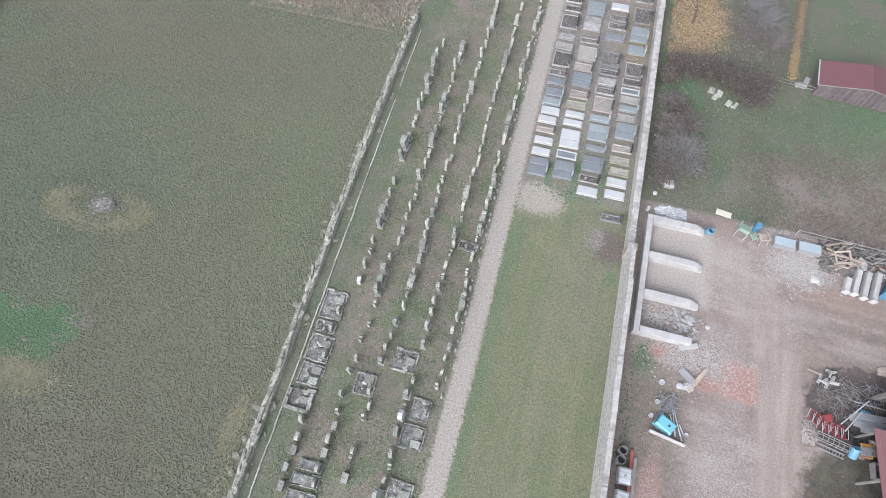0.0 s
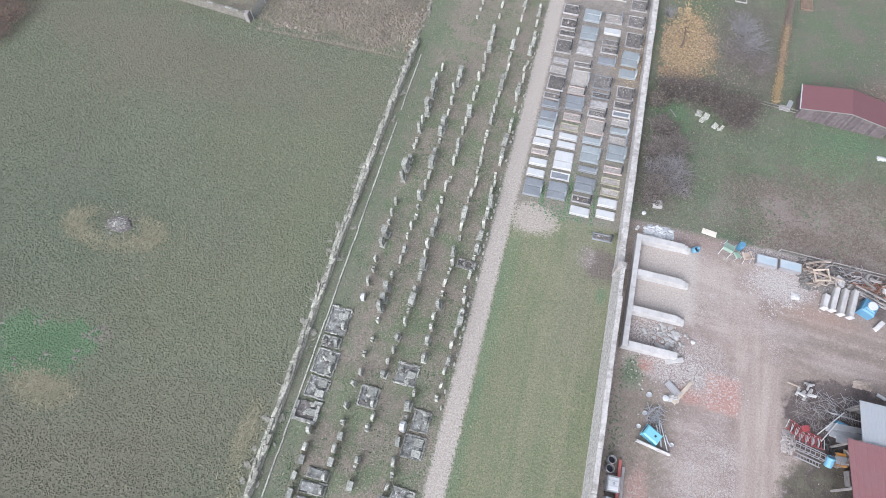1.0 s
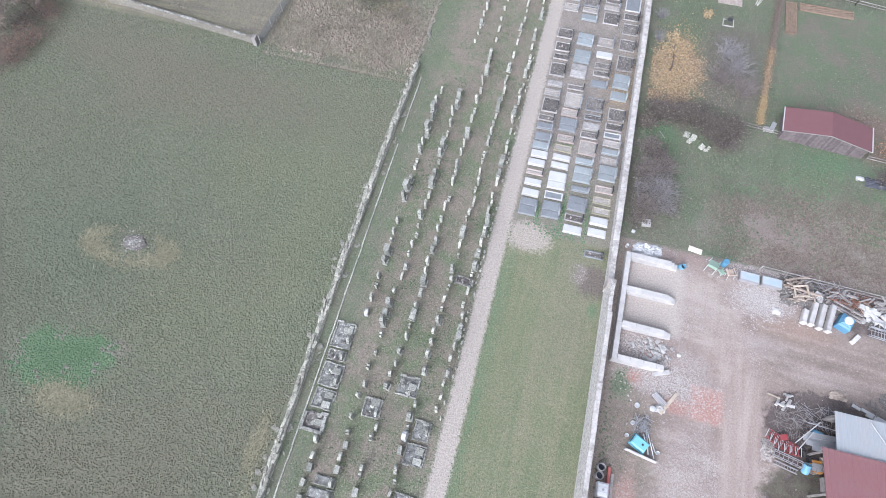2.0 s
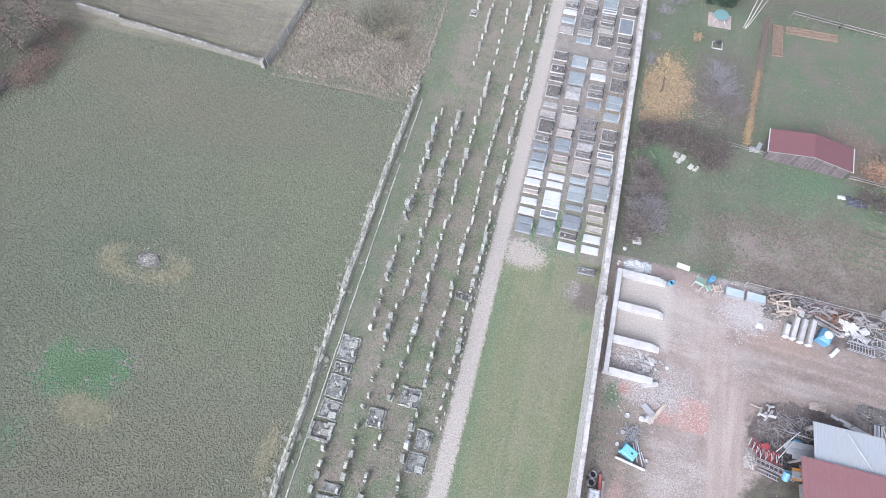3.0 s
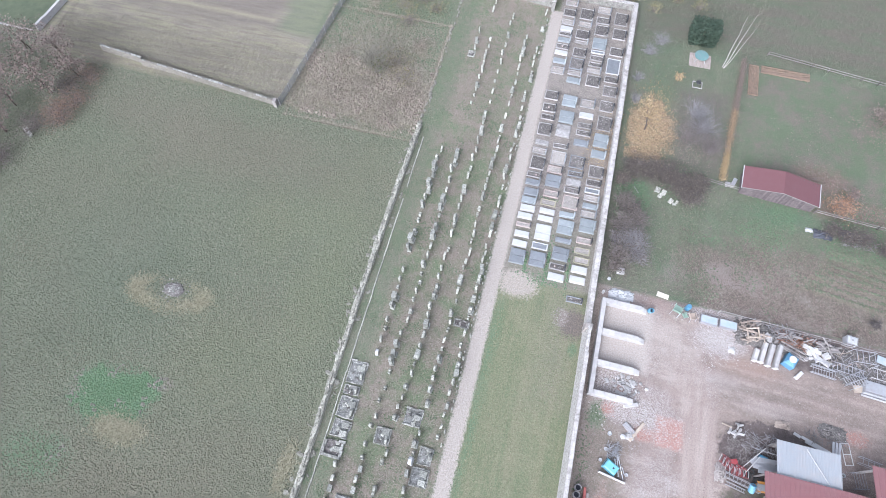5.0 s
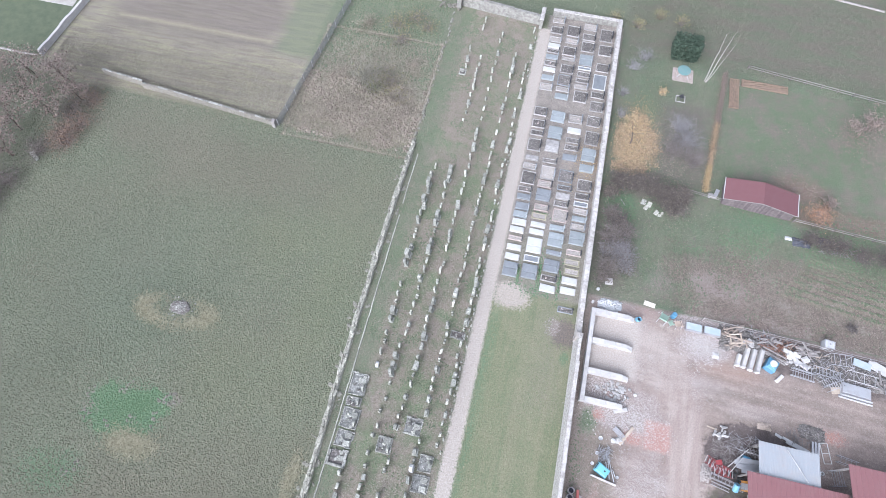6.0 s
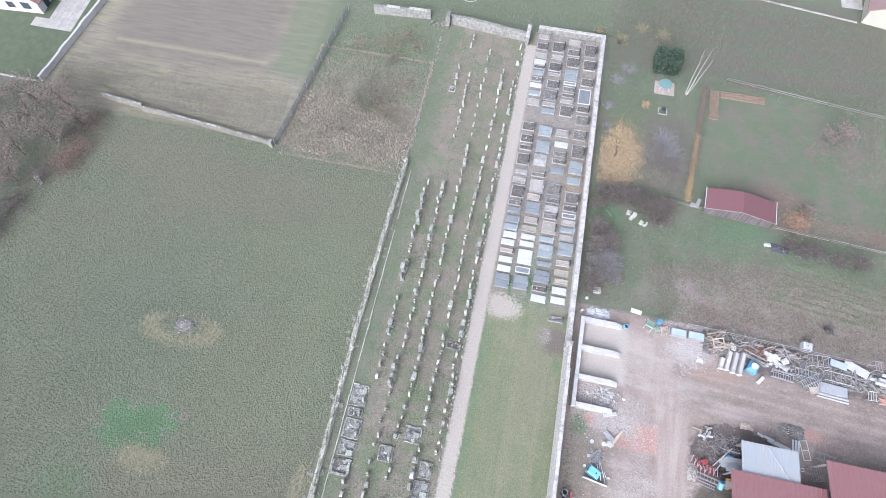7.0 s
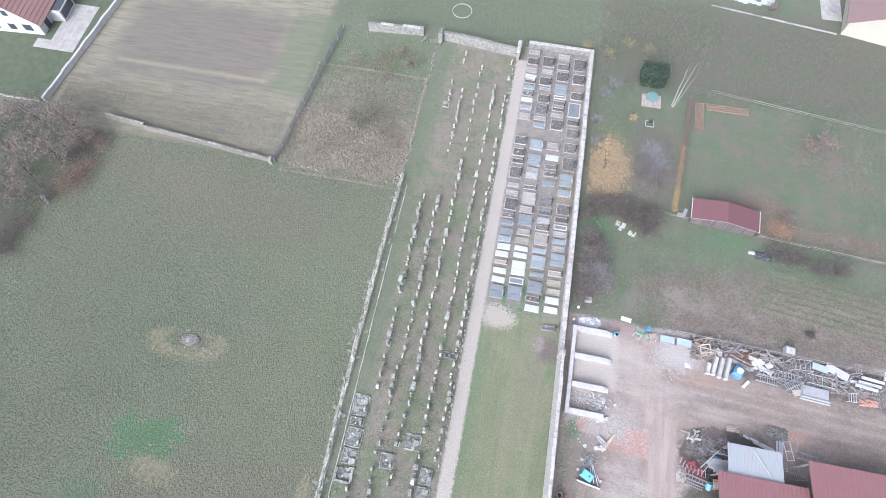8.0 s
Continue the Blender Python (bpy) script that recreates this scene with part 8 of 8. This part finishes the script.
pts = np.stack([pts[:, 0] * (2.0 + 0.1 * np.sin(pts[:, 2] * 9)), pts[:, 1] * 1.6, 1.5 + pts[:, 2] * 1.45], 1)
leaf_cards("crown", "", CONIFER, pts, 0.09, 0.2, parent=ob)

# ---- hedge along the garden bed ----
hedge_a = thing("yellow_hedge", "low yellow-leaved hedge ending at the rail fence", "hedge")
hedge_m = thing("orange_hedge", "low tan-orange hedge beside the lawn", "hedge")
hedge_b = thing("russet_hedge", "low thin russet hedge beside the lawn", "hedge")
for ob, u0, u1, mat, n in ((hedge_a, 0.0, 0.2, YELLOW_LEAF, 2200), (hedge_m, 0.2, 0.55, TAN_LEAF, 2600), (hedge_b, 0.55, 1.0, RUSSET_LEAF, 2600)):
    u = rng.uniform(u0, u1, n)
    pts = np.stack([24.7 + 2.0 * u + rng.normal(0, 0.21, n), 51.6 + 22 * u, np.abs(rng.normal(0.35, 0.25, n)) + 0.03], 1)
    leaf_cards("foliage", "", mat, pts, 0.035, 0.08, parent=ob)
    bm = bmesh.new()
    for k in range(60):
        t = random.uniform(u0, u1)
        c = Vector((24.9 + 2.3 * t + random.gauss(0, 0.2), 51.6 + 22 * t, 0))
        tube(bm, c, c + Vector((random.gauss(0, 0.25), random.gauss(0, 0.25), random.uniform(0.4, 0.8))), 0.014, 3, 0.006)
    part("stem_clump", bm, TWIGS, ob)

# ---- garden fences ----
def rail_fence(text, line, h=0.85, step=2.4):
    ob = thing("rail_fence", text, "fence")
    for (xa, ya), (xb, yb) in zip(line, line[1:]):
        n = max(1, round(math.hypot(xb - xa, yb - ya) / step))
        for k in range(n + 1):
            u = k / n
            part("post", bar(bmesh.new(), (xa + (xb - xa) * u, ya + (yb - ya) * u, 0), (xa + (xb - xa) * u, ya + (yb - ya) * u, h), 0.09, 0.09), SHED_WOOD, ob)
        for z in (h * 0.5, h * 0.95):
            part("rail", bar(bmesh.new(), (xa, ya, z), (xb, yb, z), 0.05, 0.08), GREY_WOOD, ob)


rail_fence("weathered wooden rail fence running to the shed", ((21.9, 51.1), (26.9, 50.6)))
rail_fence("weathered wooden rail fence beside the shed", ((36.5, 49.7), (44.2, 49.2), (62.0, 48.0)))
rail_fence("grey rail fence at the end of the lawn", ((30.0, 75.4), (36.3, 74.6), (45.4, 73.5), (62.0, 71.6)))
for x0, x1, y0, y1 in ((27.45, 28.85, 67.3, 72.9), (29.2, 36.0, 71.8, 73.1)):
    ob = thing("garden_bed", "narrow timber-edged bed of reddish soil", "garden bed", "garden beds")
    for row in ((x0, x1, y0, y0 + 0.1), (x0, x1, y1 - 0.1, y1), (x0, x0 + 0.1, y0 + 0.11, y1 - 0.11), (x1 - 0.1, x1, y0 + 0.11, y1 - 0.11)):
        part("edging_board", blocks((*row, 0, 0.2), ch=0.01, jitter=0.008), BED_SOIL, ob)
    bm = bmesh.new()
    n = 10
    vs = [[bm.verts.new((x0 + 0.06 + (x1 - x0 - 0.12) * i / n, y0 + 0.06 + (y1 - y0 - 0.12) * j / n, 0.12 + random.uniform(-0.03, 0.05))) for i in range(n + 1)] for j in range(n + 1)]
    for j in range(n):
        for i in range(n):
            bm.faces.new((vs[j][i], vs[j][i + 1], vs[j + 1][i + 1], vs[j + 1][i]))
    part("soil", bm, BED_SOIL, ob)

# ---- garden shed ----
shed = thing("garden_shed", "long wooden shed with a crimson sheet roof", "shed", at=pose(26.95, 50.35, 0, 0, 0, -3.6))
SW, SD = 9.1, 2.9
def gable(u):
    return 1.75 + 0.75 * (1 - abs(u * 2 - 1))


bpy.context.view_layer.update()
plank_wall(shed, (0, 0, 0), (SW, 0, 0), gable, SHED_WOOD, 40)
plank_wall(shed, (0.05, SD, 0), (SW, SD, 0), gable, SHED_WOOD, 14)
for x in (0.04, SW - 0.04):
    part("side_wall", blocks((x - 0.04, x + 0.04, 0.06, SD - 0.06, 0, 1.75), ch=0.01), SHED_WOOD, shed)
for x0, x1, z0, z1 in ((-0.3, SW / 2, 1.68, 2.6), (SW / 2, SW + 0.3, 2.6, 1.68)):
    bm = bmesh.new()
    quad_prism(bm, [(x0, -0.25, z0), (x1, -0.25, z1), (x1, SD + 0.3, z1), (x0, SD + 0.3, z0)], [(x0, -0.25, z0 + 0.05), (x1, -0.25, z1 + 0.05), (x1, SD + 0.3, z1 + 0.05), (x0, SD + 0.3, z0 + 0.05)])
    part("roof", bm, SHED_ROOF, shed)
for x, z in ((-0.3, 1.74), (SW + 0.3, 1.74)):
    part("gutter", bar(bmesh.new(), (x, -0.3, z), (x, SD + 0.35, z), 0.1, 0.08), WHITE_PAINT, shed)
part("fascia", bar(bmesh.new(), (-0.3, -0.27, 1.7), (SW / 2, -0.27, 2.62), 0.04, 0.1), GREY_WOOD, shed)
part("fascia", bar(bmesh.new(), (SW / 2, -0.27, 2.62), (SW + 0.3, -0.27, 1.7), 0.04, 0.1), GREY_WOOD, shed)
board("grey_sheet", "grey sheet lying on the ground behind the shed", (33.4, 53.3), (35.6, 52.7), 0.7, 0.08, STEEL, "sheet", 1.4)
board("support", "low timber stack behind the shed", (33.5, 53.25), (35.5, 52.75), 0.5, 1.3, GREY_WOOD, "timber stack")
board("grey_board", "grey board leaning at the shed's side", (26.1, 51.2), (26.5, 52.4), 0.5, 0.1, STEEL, "board", 0.1)
crumpled("stone_mound", "small heap of grey stones beside the shed", "stone heap", 25.8, 51.3, 1.2, 0.8, 0.3, GREY_CONCRETE, 8, 2.0)

# ---- garden things ----
for x, y, s in ((16.7, 48.1, 1.0), (17.5, 47.9, 0.9), (17.1, 47.3, 0.8), (18.5, 46.8, 0.8), (18.95, 46.5, 0.6), (19.3, 46.9, 0.5)):
    tagged(part("broken_slab", block(bmesh.new(), -0.55, 0.55, -0.38, 0.38, 0, 0.2, ch=0.03, jitter=0.08), OLD_STONE), "broken pale grey slab dumped beside dark bushes", "slab", "dumped slabs").matrix_world = pose(x, y, 0.02, random.uniform(-9, 9), random.uniform(-9, 9), random.uniform(0, 90)) @ Matrix.Scale(s * 0.8, 4)
crumpled("white_bag", "small white plastic bag on grass", "bag", 35.9, 47.0, 0.9, 0.6, 0.3, WHITE_PLASTIC, 8, 1.0)
crumpled("dark_tarpaulin", "crumpled dark blue tarpaulin on grass", "tarpaulin", 37.6, 46.7, 2.4, 1.3, 0.4, DARK_GAP, 12, 3.0)
crumpled("dark_tarpaulin", "crumpled dark blue tarpaulin under bushes", "tarpaulin", 40.4, 47.6, 2.0, 1.0, 0.4, DARK_GAP, 12, 5.0)
tangle("garden_scrap", "pale scrap and sticks under dark bushes", "scrap", 42.0, 46.5, 5.0, 1.4, 0.5, PALE_TWIGS, 50, 0.03, 0.9)
tagged(part("stick", tube(bmesh.new(), (13.6, 47.9, 0.05), (14.3, 47.0, 0.05), 0.05, 6), PALE_TWIGS), "pale stick lying on green grass", "stick")
twig_bush("dark_mound", "round dark tussock on brown soil", 43.3, 35.8, 0.6, 0.5, 60, DARK_TWIGS, "tussock", leaves=DARK_TWIGS, nl=260)
ob = thing("garden_table", "round turquoise garden table on pale legs", "table", at=pose(20.4, 72.2, 0))
part("tabletop", lathe(bmesh.new(), [(0.95, 0.72), (1.0, 0.75), (1.0, 0.8), (0.95, 0.82)], 18), plain_mat("faded_turquoise", (0.13, 0.23, 0.225), 0.5), ob)
for a in (45, 135, 225, 315):
    part("leg", tube(bmesh.new(), (0.5 * math.cos(radians(a)), 0.5 * math.sin(radians(a)), 0.74), (1.15 * math.cos(radians(a)), 1.15 * math.sin(radians(a)), 0), 0.06), WHITE_PAINT, ob)
pad = thing("terrace", "square terrace of worn reddish paving slabs", "terrace", kind="structure")
for i in range(6):
    for j in range(5):
        part("paving_slab", blocks((18.9 + i * 0.52, 19.4 + i * 0.52, 70.6 + j * 0.52, 71.1 + j * 0.52, 0, 0.05), ch=0.01, jitter=0.01), PINK_SLAB, pad)
ob = thing("grill", "small black tripod grill on a pale frame", "grill", at=pose(20.4, 67.2, 0))
for a in (20, 140, 260):
    part("leg", tube(bmesh.new(), (0, 0, 1.2), (0.55 * math.cos(radians(a)), 0.55 * math.sin(radians(a)), 0), 0.03), BLACK_STONE, ob)
part("bowl", lathe(bmesh.new(), [(0.1, 0.4), (0.3, 0.48), (0.36, 0.6), (0.3, 0.58)], 12), BLACK_STONE, ob)
for row in ((-0.7, 0.7, -0.6, -0.5), (-0.7, 0.7, 0.5, 0.6), (-0.7, -0.6, -0.49, 0.49), (0.6, 0.7, -0.49, 0.49)):
    part("stone_edge", blocks((*row, 0, 0.12), ch=0.02, jitter=0.01), GREY_CONCRETE, ob)
ring = tagged(part("hoop", lathe(bmesh.new(), [(1.66, 0.02), (1.73, 0.02), (1.73, 0.1), (1.66, 0.1)], 36, hollow=True), WHITE_PLASTIC), "large white ring lying on grass", "ring")
ring.location = (-13.5, 85.7, 0)

# ---- white house to the north-west ----
HOUSE_WHITE = plain_mat("white_house_render", (0.47, 0.465, 0.455), 0.8, 0.0, (0.6, 0.58, 0.55), 0.25, 0.5)
TILES = plain_mat("red_roof_tiles", (0.28, 0.17, 0.15), 0.8, 0.0, (0.25, 0.15, 0.13), 0.5, 0.8)
WINDOW_DARK = plain_mat("dark_window_glass", (0.06, 0.07, 0.08), 0.15, 0.0, (0.1, 0.1, 0.1), 0.2, 1.0, 0.6)
PAVING = stone_mat("pale_paving", (0.38, 0.36, 0.33), (0.3, 0.285, 0.265), (0.44, 0.42, 0.4), 0.85, 0.62, 0.15, 1.0)
house = thing("white_house", "white rendered house with a red tiled gable roof", "house", at=pose(-83.6, 66.2, 0, 0, 0, 4))
HW, HD, EAVE, RIDGE = 13.0, 12.0, 2.7, 8.0
bm = bmesh.new()
out = [(0, 0), (0, EAVE), (-HW / 2, RIDGE - 0.2), (-HW, EAVE), (-HW, 0)]
a, b = [bm.verts.new((x, 0, z)) for x, z in out], [bm.verts.new((x, HD, z)) for x, z in out]
bm.faces.new(a)
bm.faces.new(b[::-1])
for i in range(5):
    j = (i + 1) % 5
    bm.faces.new((a[j], a[i], b[i], b[j]))
part("wall", bm, HOUSE_WHITE, house)
for s in (0, 1):
    xe, xr = (0.8, -HW / 2) if s == 0 else (-HW - 0.8, -HW / 2)
    ze = EAVE - 0.35
    n = 14
    for k in range(n):
        u, v = k / n, (k + 1) / n
        bm = bmesh.new()
        x0, x1, z0, z1 = xe + (xr - xe) * u, xe + (xr - xe) * v, ze + (RIDGE - ze) * u, ze + (RIDGE - ze) * v
        quad_prism(bm, [(x0, -0.4, z0), (x1, -0.4, z1 - 0.05), (x1, HD + 0.4, z1 - 0.05), (x0, HD + 0.4, z0)], [(x0, -0.4, z0 + 0.14), (x1, -0.4, z1 + 0.06), (x1, HD + 0.4, z1 + 0.06), (x0, HD + 0.4, z0 + 0.14)])
        part("tile_course", bm, TILES, house)
for x, z, w, h in ((-2.2, 0.9, 1.5, 1.3), (-5.0, 0.9, 1.2, 1.2), (-8.0, 0.9, 1.2, 1.2), (-4.6, 3.9, 0.9, 1.1), (-6.8, 4.0, 0.9, 1.1), (-9.0, 3.9, 0.9, 1.1)):
    win = part("window", blocks((x - w / 2 - 0.08, x + w / 2 + 0.08, -0.06, 0.1, z - 0.08, z + h + 0.08), ch=0.01), WHITE_PAINT, house)
    part("pane", blocks((x - w / 2, x + w / 2, -0.08, 0.0, z, z + h), ch=0.005), WINDOW_DARK, win)
part("door", blocks((-0.02, 0.08, 1.5, 2.6, 0, 2.1), ch=0.01), WINDOW_DARK, house)
cons = part("conservatory", blocks((0.1, 2.4, 3.4, 7.6, 0, 2.2), ch=0.04), WHITE_PAINT, house)
part("glazing", blocks((0.4, 2.2, 3.7, 7.3, 2.2, 2.3), ch=0.02), WINDOW_DARK, cons)
part("glazing", blocks((2.38, 2.44, 3.7, 7.3, 0.5, 2.0), ch=0.01), WINDOW_DARK, cons)
terrace = thing("house_terrace", "pale paved terrace round the white house", "terrace", kind="structure")
for i in range(9):
    for j in range(11):
        x, y = -84.6 + i * 0.82, 63.4 + j * 0.98
        if x > -82.4 or y < 65.2:
            part("paving_slab", blocks((x, x + 0.81, y, y + 0.97, 0, 0.06), ch=0.01, jitter=0.004), PAVING, terrace)
garden_wall = thing("wall_house_garden", "long pale garden wall beside a dark lawn", "wall", kind="structure")
for k in range(14):
    u, v = k / 14, (k + 1) / 14
    xa, xb, ya, yb = -77.0 + 3.0 * u, -77.0 + 3.0 * v, 52.8 + 27 * u, 52.8 + 27 * v
    bm = bmesh.new()
    hh = 1.0 + 0.12 * (k % 3 == 0)
    quad_prism(bm, [(xa, ya, 0), (xa + 0.4, ya, 0), (xb + 0.4, yb - 0.01, 0), (xb, yb - 0.01, 0)], [(xa, ya, hh), (xa + 0.4, ya, hh), (xb + 0.4, yb - 0.01, hh), (xb, yb - 0.01, hh)])
    part("wall_panel", bm, CONCRETE, garden_wall)
lawn2 = bmesh.new()
n = 12
vs = [[lawn2.verts.new((-100 + 22.6 * i / n + (2.4 * j / n if i == n else 0), 53.0 + 26 * j / n, 0.03)) for i in range(n + 1)] for j in range(n + 1)]
for j in range(n):
    for i in range(n):
        lawn2.faces.new((vs[j][i], vs[j][i + 1], vs[j + 1][i + 1], vs[j + 1][i]))
g = Graph("house_lawn", 0.95, 0.15)
tagged(part("house_lawn", lawn2, g.out(g.mix(g.band(g.noise(0.8, 5.0, 0.7), 0.35, 0.7), (0.085, 0.105, 0.07), (0.115, 0.13, 0.085)))), "dark green lawn of the white house", "lawn", kind="structure")
low_edge = thing("lawn_edging", "thin pale stone edging along the lawn", "edging", kind="structure")
for k in range(14):
    x = -100 + k * 1.6
    part("edging_stone", blocks((x, x + 1.58, 52.75 + 0.25 * math.sin(k * 0.4), 52.95 + 0.25 * math.sin(k * 0.4), 0, 0.2), ch=0.02, jitter=0.02), COPING, low_edge)

# ---- cream house to the north-east ----
CREAM_WALL = plain_mat("cream_house_render", (0.38, 0.362, 0.3), 0.8, 0.0, (0.55, 0.5, 0.4), 0.2, 0.4)
BROWN_TILES = plain_mat("brown_roof_tiles", (0.22, 0.15, 0.14), 0.8, 0.0, (0.16, 0.12, 0.11), 0.5, 0.8)
house2 = thing("cream_house", "cream rendered house with a brown gable roof", "house", at=pose(52.1, 92.9, 0, 0, 0, -11))
bm = bmesh.new()
out = [(0, 0), (14, 0), (14, 2.8), (7, 6.6), (0, 2.8)]
a, b = [bm.verts.new((x, 0, z)) for x, z in out], [bm.verts.new((x, 11, z)) for x, z in out]
bm.faces.new(a)
bm.faces.new(b[::-1])
for i in range(5):
    j = (i + 1) % 5
    bm.faces.new((a[j], a[i], b[i], b[j]))
part("wall", bm, CREAM_WALL, house2)
for x0, x1, z0, z1 in ((-0.5, 7, 2.6, 6.75), (7, 14.5, 6.75, 2.6)):
    bm = bmesh.new()
    quad_prism(bm, [(x0, -0.4, z0), (x1, -0.4, z1), (x1, 11.4, z1), (x0, 11.4, z0)], [(x0, -0.4, z0 + 0.15), (x1, -0.4, z1 + 0.15), (x1, 11.4, z1 + 0.15), (x0, 11.4, z0 + 0.15)])
    part("roof", bm, BROWN_TILES, house2)
deck = thing("house_terrace", "pale paved terrace beside the cream house", "terrace", kind="structure")
for i in range(5):
    for j in range(6):
        part("paving_slab", blocks((49.2 + i * 0.7, 49.89 + i * 0.7, 96.0 + j * 0.9, 96.89 + j * 0.9, 0, 0.06), ch=0.01), PAVING, deck)
ob = thing("round_table", "dark round garden table on the pale terrace", "table", at=pose(51.2, 98.2, 0.06))
part("tabletop", lathe(bmesh.new(), [(0.9, 0.7), (0.9, 0.75), (0.85, 0.77)], 16), DULL_STEEL, ob)
part("pedestal", tube(bmesh.new(), (0, 0, 0), (0, 0, 0.71), 0.08), DULL_STEEL, ob)
pool = thing("garden_pool", "small blue pool inside a pale paved deck", "pool")
for i in range(9):
    for j in range(4):
        if not (3 <= i <= 5 and 1 <= j <= 3):
            part("paving_slab", blocks((34.0 + i * 0.8, 34.79 + i * 0.8, 97.6 + j * 0.9 - 0.2 * (i % 3), 98.49 + j * 0.9 - 0.2 * (i % 3), 0, 0.06), ch=0.01), WHITE_SLAB, pool)
part("water", blocks((36.42, 38.78, 98.6, 101.0, 0, 0.04), ch=0.01), PALE_BLUE_PLASTIC, pool)
edge2 = thing("garden_edge_wall", "low dark garden wall between plots", "wall", kind="structure")
for k in range(12):
    u, v = k / 12, (k + 1) / 12
    bm = bmesh.new()
    bar(bm, (30 + 21.4 * u, 95.6 - 2.9 * u, 0.12), (30 + 21.4 * v - 0.02, 95.6 - 2.9 * v, 0.12), 0.2, 0.26)
    part("wall_panel", bm, GREY_WOOD, edge2)
twig_bush("red_bush", "small red-leaved bush beside the pool", 40.6, 96.8, 1.0, 1.0, 50, TWIGS, leaves=RUSSET_LEAF, nl=420)
